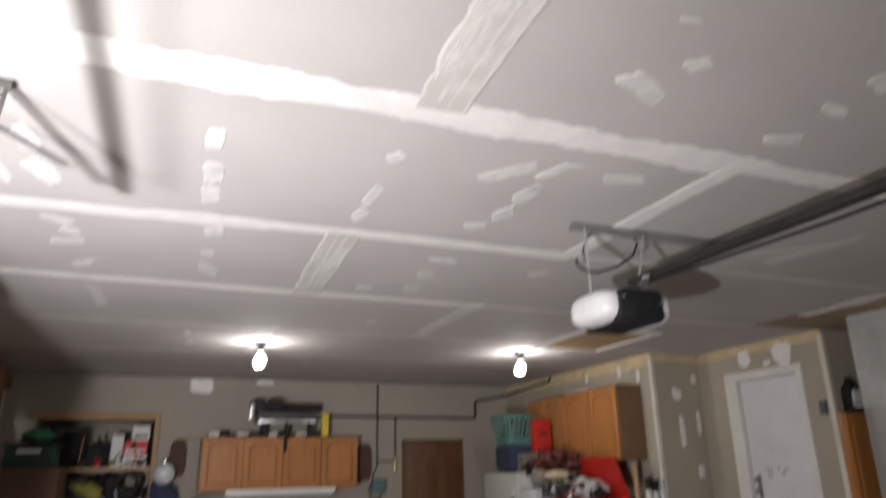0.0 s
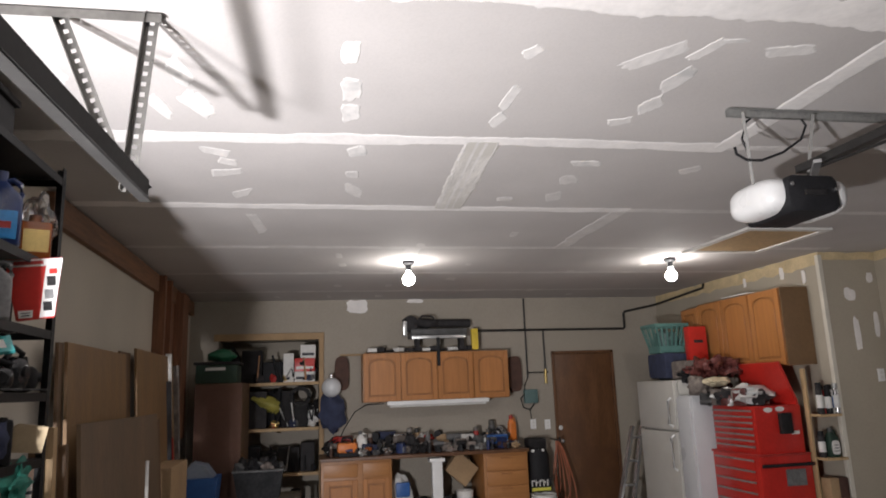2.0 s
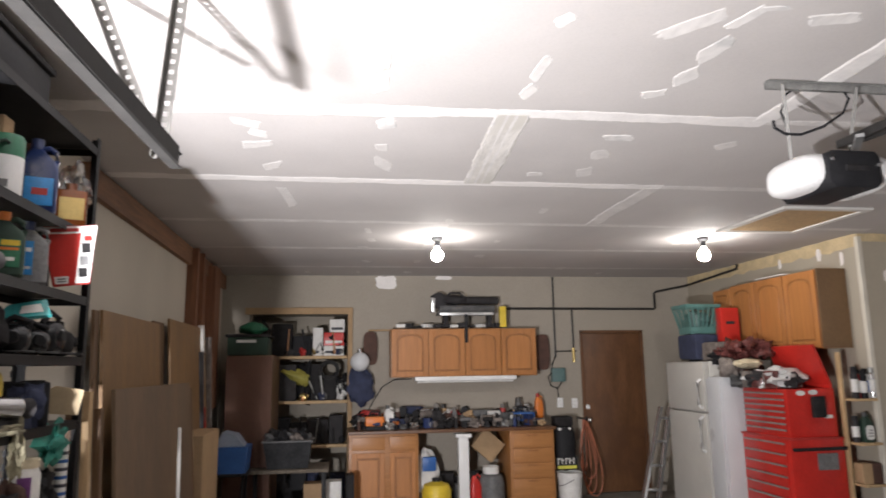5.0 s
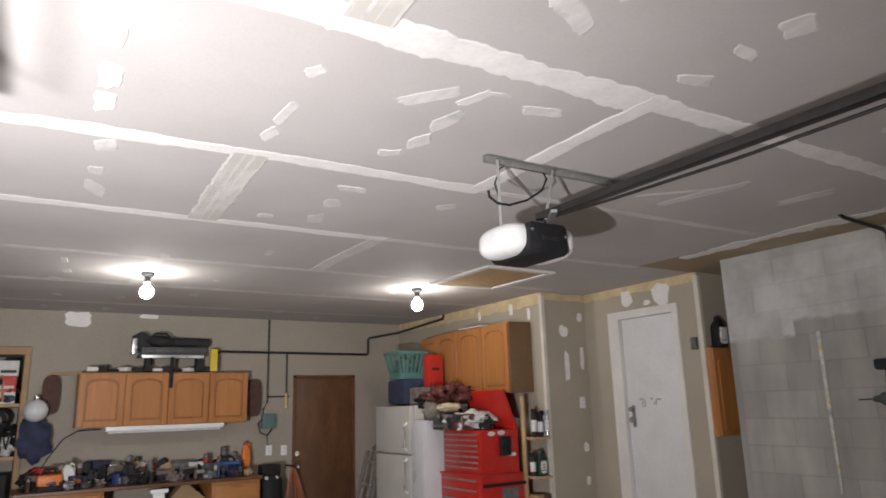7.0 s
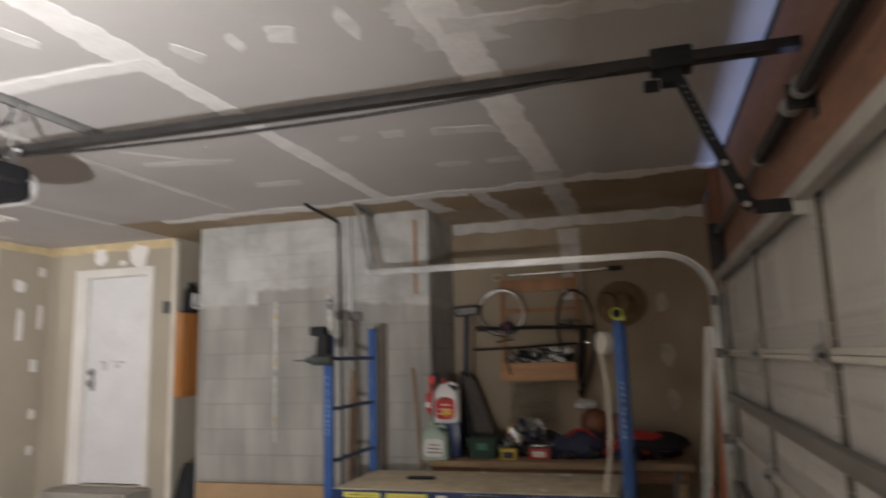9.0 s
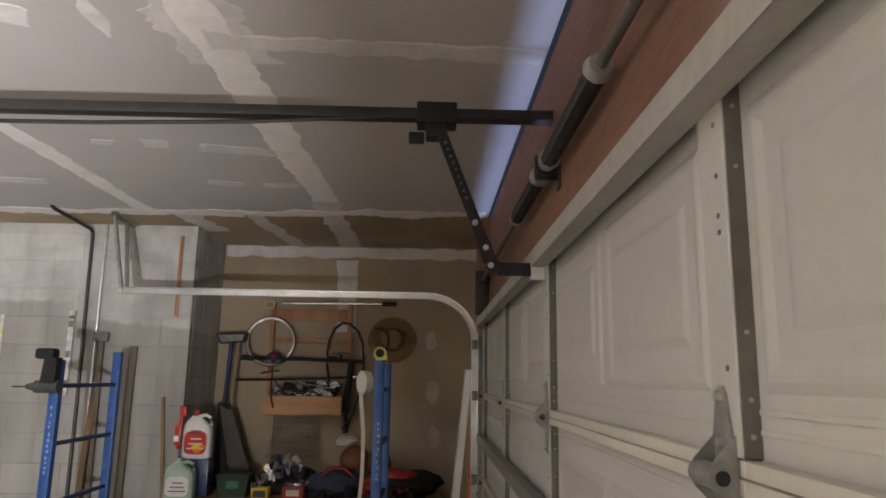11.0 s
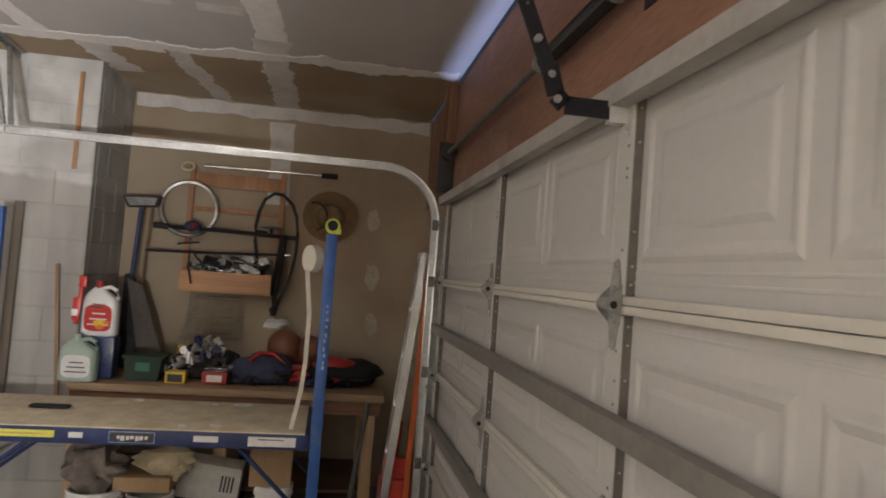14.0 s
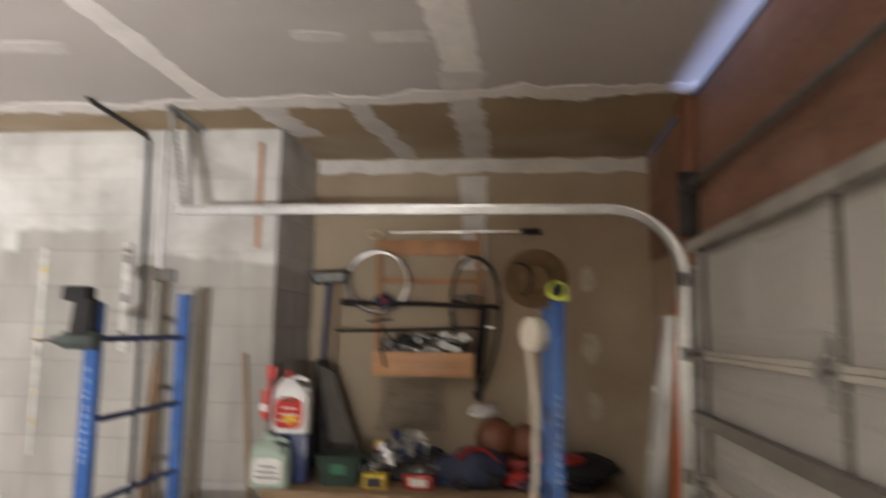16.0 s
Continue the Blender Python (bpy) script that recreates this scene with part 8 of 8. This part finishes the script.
t = thing("storage_tote", (-1.30, 2.1, 2.535), "black lidded tote on top of the steel shelving", "tote")
bm = BM()
box(bm, -1.41, -1.175, 1.89, 2.35, 2.536, 2.655, 0.02)
part("tub", bm, M["black"], t)
bm = BM()
box(bm, -1.415, -1.165, 1.885, 2.36, 2.655, 2.68, 0.006)
part("lid", bm, M["dark"], t)

# top shelf: green-topped paint bottle, blue oil jug, amber jug in a bag
z = LEV[0] + 0.001
R = stand(-1.22, 2.16, z)
t = thing("paint_bottle", (-1.22, 2.16, z), "white and dark green gallon bottle on the steel shelf", "bottle")
bm = BM()
lathe(bm, [(0.052, 0), (0.054, 0.008), (0.054, 0.128)], (-1.22, 2.16, z), 24)
part("lower", bm, M["white"], t)
bm = BM()
lathe(bm, [(0.0535, 0.128), (0.054, 0.135), (0.054, 0.190), (0.047, 0.203), (0.004, 0.206)], (-1.22, 2.16, z), 24)
part("upper", bm, M["green"], t)
bm = BM()
tube(bm, [R @ Vector(p) for p in ((-0.056, -0.01, 0.165), (-0.066, 0.0, 0.172), (-0.066, 0.03, 0.160), (-0.050, 0.045, 0.140))], 0.006, 8)
part("handle", bm, M["green_dark"], t)
bm = BM()
box(bm, -0.0562, -0.0545, -0.014, 0.014, 0.02, 0.045, 0, R)
part("bar_code", bm, M["mid"], t)
t = shelf_jug(-1.22, 2.42, z, 0.125, 0.09, 0.275, "blue_deep", "blue_deep", None, "dark blue oil jug with a bright blue label")
R = stand(-1.22, 2.42, z)
bm = BM()
box(bm, -0.0475, -0.0445, -0.048, 0.044, 0.022, 0.125, 0.001, R)
part("label", bm, M["blue_bright"], t)
bm = BM()
box(bm, -0.0485, -0.047, -0.030, 0.020, 0.060, 0.085, 0, R)
part("print", bm, M["red_dark"], t)
t = thing("resin_bottle", (-1.21, 2.70, z), "amber jug with a brown label in a thin plastic bag", "bottle")
R = stand(-1.21, 2.70, z)
bm = BM()
box(bm, -0.045, 0.045, -0.060, 0.060, 0, 0.155, 0.016, R)
cyl(bm, R @ Vector((0, 0, 0.155)), R @ Vector((0, 0, 0.185)), 0.024, seg=14)
part("bottle", bm, M["amber"], t)
bm = BM()
box(bm, -0.0465, -0.044, -0.050, 0.040, 0.03, 0.12, 0, R)
part("label", bm, M["gold"], t)
bm = BM()
ball(bm, (-1.21, 2.72, z + 0.155), 0.06, 0.06, 0.10, 26, 0.6, 5)
part("bag", bm, M["bag"], t)
for x, y, w, h, mm in ((-1.23, 1.98, 0.09, 0.22, "dark"), (-1.25, 2.06, 0.03, 0.25, "label"), (-1.36, 2.25, 0.2, 0.30, "card"), (-1.36, 2.50, 0.22, 0.28, "brick"), (-1.36, 2.02, 0.2, 0.33, "dark"), (-1.36, 2.71, 0.16, 0.22, "dark")):
    bm = BM()
    box(bm, -0.04, 0.04, -w / 2, w / 2, 0, h, 0.006, stand(x, y, z, math.pi / 2 if x < -1.3 else FACE))
    solo("stored_carton", bm, M[mm], "dim carton at the back of the top shelf", "box", "top shelf cartons")

# second shelf: dark and grey jugs, red pack
z = LEV[1] + 0.001
shelf_jug(-1.23, 2.06, z, 0.10, 0.08, 0.19, "dark", "black", None, "dark oil jug with a slim neck")
t = shelf_jug(-1.21, 2.19, z, 0.115, 0.085, 0.215, "green_dark", "orange", None, "dark green oil jug with a yellow and green label")
R = stand(-1.21, 2.19, z)
for y0, y1, z0, z1, mm in ((-0.045, 0.04, 0.03, 0.12, "green"), (-0.042, 0.01, 0.10, 0.118, "yellow"), (-0.040, 0.02, 0.085, 0.094, "orange"), (-0.030, 0.03, 0.050, 0.062, "label")):
    bm = BM()
    box(bm, -0.0455 - 0.001 * (mm != "green"), -0.042, y0, y1, z0, z1, 0, R)
    part("label", bm, M[mm], t)
bm = BM()
ball(bm, (-1.185, 2.06, z + 0.036), 0.035, 0.04, 0.035, 18, 0.15, 2)
solo("grey_tub", bm, M["mid"], "round grey tub on the steel shelf", "tub")
t = shelf_jug(-1.215, 2.39, z, 0.115, 0.085, 0.225, "mid", "blue_deep", None, "grey jug with a tall blue label strip")
R = stand(-1.215, 2.39, z)
for y0, y1, z0, z1, mm in ((-0.010, 0.032, 0.03, 0.15, "blue_bright"), (-0.004, 0.026, 0.112, 0.126, "label"), (-0.004, 0.026, 0.050, 0.060, "label")):
    bm = BM()
    box(bm, -0.0455 - 0.001 * (mm == "label"), -0.042, y0, y1, z0, z1, 0, R)
    part("label", bm, M[mm], t)
t = thing("hardware_pack", (-1.165, 2.60, z), "red and white printed pack leaning out over the shelf edge", "package")
R = stand(-1.145, 2.60, z + 0.02, radians(108)) @ Matrix.Rotation(-0.12, 4, "X") @ Matrix.Rotation(-0.10, 4, "Y") @ Matrix.Diagonal((1.0, -1.22, 1.08, 1.0))
bm = BM()
prism(bm, [(-0.052, 0), (0.052, 0.004), (0.085, 0.215), (-0.072, 0.215)], -0.020, 0.020, 0, R)
bmesh.ops.bevel(bm, geom=list(bm.edges), offset=0.004, segments=2, affect="EDGES")
part("pack", bm, M["red"], t)
bm = BM()
prism(bm, [(-0.070, 0.188), (0.080, 0.186), (0.083, 0.212), (-0.071, 0.212)], -0.0225, -0.0195, 0, R)
prism(bm, [(0.010, 0.008), (0.050, 0.010), (0.079, 0.186), (0.036, 0.186)], -0.0224, -0.0196, 0, R)
prism(bm, [(-0.044, 0.010), (-0.008, 0.010), (-0.006, 0.036), (-0.046, 0.036)], -0.0224, -0.0196, 0, R)
part("label", bm, M["label"], t)
for y0, y1, z0, z1, mm in ((0.022, 0.046, 0.030, 0.062, "dark"), (0.028, 0.052, 0.072, 0.104, "mid"), (0.036, 0.060, 0.116, 0.150, "dark"), (0.044, 0.066, 0.158, 0.176, "red"), (-0.050, 0.030, 0.193, 0.206, "red_dark"), (-0.038, -0.014, 0.016, 0.020, "ink"), (-0.038, -0.014, 0.025, 0.029, "ink")):
    bm = BM()
    box(bm, -0.0240, -0.0222, y0, y1, z0, z1, 0, R)
    part("print", bm, M[mm], t)
for k in range(6):
    bm = BM()
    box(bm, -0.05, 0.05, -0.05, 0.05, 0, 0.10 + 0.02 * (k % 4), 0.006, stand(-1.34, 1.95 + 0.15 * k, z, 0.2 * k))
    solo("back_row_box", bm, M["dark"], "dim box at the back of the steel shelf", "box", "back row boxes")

# third shelf: orange case, blister pack over glossy power tools
z = LEV[2] + 0.001
shelf_jug(-1.215, 1.93, z, 0.10, 0.08, 0.19, "cloth", "blue_deep", "yellow", "dull bottle with blue and yellow print")
t = thing("orange_case", (-1.20, 2.05, z), "bright orange flat case standing on the shelf", "case")
R = stand(-1.20, 2.05, z)
bm = BM()
box(bm, -0.05, 0.05, -0.022, 0.022, 0, 0.165, 0.008, R)
part("shell", bm, M["orange"], t)
bm = BM()
box(bm, -0.0515, -0.049, -0.016, 0.016, 0.02, 0.05, 0, R)
part("label", bm, M["yellow"], t)
for k, (x, y, mm, r) in enumerate(((-1.25, 2.14, "mid", 0.045), (-1.25, 2.22, "dark", 0.045))):
    bm = BM()
    ball(bm, (x, y, z + 0.08), r, r, 0.08, 18, 0.6, 7 + k)
    solo("wire_spool", bm, M[mm], "dull coil of wire beside the orange case", "coil", "wire coils")
t = thing("blister_pack", (-1.21, 2.38, z + 0.12), "teal blister pack lying across power tools", "package")
R = stand(-1.21, 2.36, z + 0.145) @ Matrix.Rotation(-0.16, 4, "X") @ Matrix.Rotation(0.5, 4, "Y")
bm = BM()
prism(bm, [(-0.085, -0.030), (0.095, -0.026), (0.040, 0.030), (-0.075, 0.036)], -0.012, 0.006, 0, R)
part("shell", bm, M["teal_gloss"], t)
bm = BM()
prism(bm, [(-0.062, -0.014), (0.010, -0.012), (0.000, 0.018), (-0.055, 0.020)], -0.0135, -0.0115, 0, R)
part("print", bm, M["label"], t)
for k, (x, y, r, h, mm) in enumerate(((-1.21, 2.30, 0.055, 0.10, "gloss_black"), (-1.205, 2.43, 0.06, 0.09, "gloss_black"), (-1.20, 2.57, 0.06, 0.13, "gloss_black"), (-1.20, 2.68, 0.05, 0.10, "dark"))):
    t = thing("power_tool", (x, y, z), "glossy black corded power tool on the shelf", "power tool", "shelf power tools")
    R = stand(x, y, z, FACE + 0.5 * k)
    bm = BM()
    pod(bm, (0, 0, 0), 0.05, r, h / 2, 0.75)
    bmesh.ops.transform(bm, matrix=R @ Matrix.Translation((0, 0, h / 2)), verts=bm.verts)
    part("motor", bm, M[mm], t)
    bm = BM()
    cyl(bm, R @ Vector((-0.045, 0.0, h * 0.55)), R @ Vector((-0.058, 0.0, h * 0.55)), 0.022, 0.018, 16)
    part("vent_cap", bm, M["grey_metal"], t)
    bm = BM()
    tube(bm, [R @ Vector(p) for p in ((0.02, -r * 0.8, h * 0.6), (0.0, -r * 0.9, h * 1.1), (0.0, 0.0, h * 1.25), (0.0, r * 0.8, h * 0.9))], 0.011, 8)
    part("grip", bm, M["black"], t)
    bm = BM()
    tube(bm, [R @ Vector(p) for p in ((-0.03, r * 0.5, 0.01), (-0.075, r * 0.2, 0.008), (-0.08, -r * 0.6, 0.008), (-0.05, -r * 1.2, 0.008))], 0.0045, 6)
    part("cord", bm, M["rubber"], t)
for k in range(5):
    bm = BM()
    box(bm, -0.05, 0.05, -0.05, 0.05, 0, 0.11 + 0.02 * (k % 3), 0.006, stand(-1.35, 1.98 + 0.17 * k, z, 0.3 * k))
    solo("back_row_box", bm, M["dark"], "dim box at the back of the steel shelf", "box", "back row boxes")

# fourth shelf: silver grinder, glue bottle, dark gear, cream card
z = LEV[3] + 0.001
for k, mm in enumerate(("dark", "brick", "dark")):
    bm = BM()
    box(bm, -0.06, 0.06, -0.05, 0.05, 0.056 * k, 0.056 * k + 0.054, 0.004, stand(-1.22, 1.90, z, FACE + 0.1 * k))
    solo("paper_carton", bm, M[mm], "flat printed carton in a stack", "box", "stacked cartons")
t = thing("grinder", (-1.20, 2.20, z), "polished silver angle grinder lying on the shelf", "grinder")
bm = BM()
cyl(bm, (-1.235, 2.13, z + 0.085), (-1.165, 2.27, z + 0.075), 0.036, seg=20)
part("body", bm, M["alloy"], t)
bm = BM()
cyl(bm, (-1.165, 2.27, z + 0.075), (-1.145, 2.31, z + 0.072), 0.028, 0.034, 16)
part("head", bm, M["dark"], t)
bm = BM()
cyl(bm, (-1.165, 2.06, z + 0.035), (-1.150, 2.075, z + 0.035), 0.030, seg=18)
part("wheel", bm, M["red_dark"], t)
bm = BM()
box(bm, -1.30, -1.17, 2.10, 2.34, z, z + 0.04, 0.012)
solo("sanding_block", bm, M["dark"], "dark sanding block under the grinder", "block")
t = thing("glue_bottle", (-1.22, 2.27, z), "yellow pointed glue bottle behind the grinder", "bottle")
bm = BM()
lathe(bm, [(0.032, 0.0), (0.034, 0.02), (0.034, 0.16), (0.028, 0.185), (0.012, 0.20), (0.005, 0.225)], (-1.25, 2.27, z), 16)
part("bottle", bm, M["yellow"], t)
bm = BM()
box(bm, -0.055, 0.055, -0.09, 0.09, 0, 0.155, 0.012, stand(-1.25, 2.50, z))
solo("black_case", bm, M["black"], "black hard case on the shelf", "case")
bm = BM()
ball(bm, (-1.21, 2.42, z + 0.07), 0.05, 0.07, 0.07, 20, 0.8, 4)
solo("dark_bag", bm, M["blue_cloth"], "dark blue pouch on the shelf", "pouch")
bm = BM()
prism(bm, [(-0.064, -0.050), (0.060, -0.058), (0.066, 0.030), (0.036, 0.052), (-0.060, 0.050)], -0.003, 0.003, 0, stand(-1.145, 2.60, z + 0.085, radians(118)) @ Matrix.Rotation(0.16, 4, "X") @ Matrix.Rotation(-0.35, 4, "Y"))
solo("paper_note", bm, M["card_cream"], "cream card tucked at the shelf edge", "card")
bm = BM()
ball(bm, (-1.15, 2.26, z - 0.055), 0.018, 0.035, 0.065, 26, 1.0, 5)
ball(bm, (-1.15, 2.19, z + 0.010), 0.02, 0.075, 0.016, 20, 0.8, 8)
solo("cream_cloth", bm, M["rag_cream"], "cream rag hanging over the shelf lip", "rag")
t = thing("green_cloth", (-1.17, 2.62, z - 0.2), "teal green cloth spilling over the shelf", "cloth")
bm = BM()
ball(bm, (-1.165, 2.60, z - 0.075), 0.03, 0.10, 0.06, 30, 1.0, 9)
part("cloth", bm, M["teal_cloth"], t)
for k in range(12):
    bm = BM()
    y = 1.97 + 0.07 * k
    if k % 3 == 0:
        lathe(bm, [(0.026, 0), (0.026, 0.10), (0.013, 0.115), (0.010, 0.14)], (-1.29, y, z), 14)
        solo("small_bottle", bm, M[("blue_deep", "chrome", "dark", "green_dark")[k // 3]], "small bottle among the things on the steel shelf", "bottle", "shelf bottles")
    else:
        box(bm, -0.03, 0.03, -0.035, 0.035, 0, 0.07 + 0.03 * (k % 4), 0.006, stand(-1.31, y, z, 0.4 * k))
        solo("parts_box", bm, M["dark" if k % 2 else "mid"], "small parts box on the steel shelf", "box", "shelf boxes")

# fifth shelf: striped can, jug with a purple label, dark gear
z = LEV[4] + 0.001
t = thing("striped_can", (-1.18, 2.73, z), "tall blue and white striped aerosol can", "spray can")
bm = BM()
lathe(bm, [(0.021, 0), (0.022, 0.01), (0.022, 0.235), (0.012, 0.255)], (-1.18, 2.73, z), 18)
cn = part("can", bm, M["label"], t)
for k in range(7):
    bm = BM()
    lathe(bm, [(0.0222, 0.02 + 0.03 * k), (0.0226, 0.021 + 0.03 * k), (0.0226, 0.032 + 0.03 * k), (0.0222, 0.033 + 0.03 * k)], (-1.18, 2.73, z), 18)
    part("stripe", bm, M["blue_plastic" if k % 2 else "ink"], cn)
t = thing("cleaner_jug", (-1.20, 2.46, z), "white jug with a cream lid and purple label", "jug")
R = stand(-1.20, 2.46, z)
bm = BM()
lathe(bm, [(0.048, 0), (0.05, 0.01), (0.05, 0.165), (0.042, 0.185), (0.042, 0.19)], (-1.20, 2.46, z), 22)
part("jug", bm, M["label"], t)
bm = BM()
lathe(bm, [(0.044, 0.188), (0.045, 0.215), (0.04, 0.22), (0.004, 0.221)], (-1.20, 2.46, z), 20)
part("lid", bm, M["cloth_cream"], t)
bm = BM()
box(bm, -0.0525, -0.046, -0.022, 0.022, 0.08, 0.16, 0.002, R)
part("label", bm, M["purple"], t)
shelf_jug(-1.21, 1.96, z, 0.11, 0.08, 0.24, "blue_deep", "mid", None, "dark blue bottle on the lower shelf")
for k, (x, y, mm, r, h) in enumerate(((-1.22, 2.10, "black", 0.06, 0.13), (-1.21, 2.24, "dark", 0.065, 0.12), (-1.22, 2.36, "brick", 0.05, 0.15), (-1.23, 2.58, "black", 0.06, 0.17), (-1.22, 2.66, "dark", 0.05, 0.14))):
    bm = BM()
    ball(bm, (x, y, z + h / 2), r, r, h / 2, 20, 0.9, 3 * k + 1)
    solo("tool_pouch", bm, M[mm], "dark tool pouch stuffed on the lower shelf", "pouch", "tool pouches")
for k in range(9):
    bm = BM()
    y = 1.88 + 0.10 * k
    zz = LEV[5]
    box(bm, -1.37, -1.185, y, y + 0.088, zz + 0.001, zz + 0.12 + 0.22 * srng.random(), 0.012)
    solo("supply_box", bm, M[srng.choice(["dark", "mid", "blue_cloth", "card", "black", "label"])], "supply box low on the steel shelving", "box", "supply boxes")

# sheets of board leaning on the side wall
def sheet(y0, y1, top, x0, x1, mm, label):
    bm = BM()
    prism(bm, [(x1, 0.0), (x1 + 0.018, 0.0), (x0 + 0.018, top), (x0, top)], y0, y1, 1)
    return solo("board_sheet", bm, M[mm], label, "board", "leaning sheets")


sheet(3.73, 4.95, 1.915, -1.40, -1.30, "ply", "plywood sheet leaning on the side wall")
sheet(3.66, 3.73, 1.91, -1.42, -1.34, "ply_dark", "dark edge of a stacked plywood sheet")
sheet(4.95, 5.24, 1.94, -1.44, -1.36, "ply_dark", "dark hardboard strip between plywood sheets")
sheet(5.24, 6.66, 1.975, -1.40, -1.29, "ply", "second plywood sheet leaning on the side wall")
sheet(3.35, 5.06, 1.50, -1.20, -1.10, "ply_dull", "shorter plywood sheet standing in front")
sheet(5.06, 5.20, 1.46, -1.21, -1.12, "ply_dark", "narrow dark hardboard strip beside the plywood")
for k, (y, top, x) in enumerate(((2.95, 1.45, -1.25), (3.05, 1.5, -1.22), (3.15, 1.42, -1.2))):
    bm = BM()
    beam(bm, (x + 0.06, y, 0), (x, y + 0.04, top), 0.045, 0.03, (1, 0, 0))
    solo("wood_strip", bm, M["pine" if k % 2 else "ply_dark"], "strip of wood standing by the shelving", "board", "wood strips")
bm = BM()
cyl(bm, (-1.02, 4.15, 0), (-1.06, 4.22, 1.25), 0.010)
solo("white_rod", bm, M["label"], "thin white rod leaning on the plywood", "rod")
for k, (y, z0, z1, mm) in enumerate(((6.35, 0, 1.75, "dark"), (6.55, 0, 1.25, "red_dark"), (6.7, 0.2, 1.9, "cloth"), (6.45, 0, 2.0, "label"))):
    bm = BM()
    beam(bm, (-1.30, y, z0), (-1.38, y, z1), 0.10 if k < 3 else 0.05, 0.03, (0, 1, 0))
    solo("leaning_tool", bm, M[mm], "long tool leaning in the far corner", "tool", "leaning tools")
bm = BM()
box(bm, -1.30, -1.12, 5.35, 6.05, 0.0, 1.10, 0.01)
solo("tall_carton", bm, M["card"], "tall brown carton in front of the plywood", "box")

# ---- blocks of the block wall, as pieces ----
shapes = {}
for key, ln in (("full", bw - 0.010), ("half", bw / 2 - 0.010)):
    shapes[key] = block_mesh("block", 0.05, ln, bh - 0.010, M["block"])
    shapes[key, "side"] = block_mesh("block", ln, 0.05, bh - 0.010, M["block"])
brng = random.Random(3)


def lay(me, x, y, z):
    ob = new("block", me)
    ob.parent = wall_block
    ob.location = (x + brng.uniform(-0.0015, 0.0015), y, z)


rows = int(CEIL / bh)
for r in range(rows + 1):
    z = r * bh + bh / 2
    if z + bh / 2 > CEIL + 0.02:
        continue
    y = 1.238
    first = r % 2
    while y < 3.30:
        half = first
        ln = bw / 2 if half else bw
        first = 0
        if y + ln > 3.33:
            if y + bw / 2 <= 3.335:
                ln, half = bw / 2, 1
            else:
                break
        lay(shapes["half" if half else "full"], 4.866, y + ln / 2, z)
        y += ln
    x = 4.893
    first = (r + 1) % 2
    while x < 5.48:
        ln = bw / 2 if first else bw
        key = "half" if first else "full"
        first = 0
        lay(shapes[key, "side"], x + ln / 2, 1.2605, z)
        x += ln
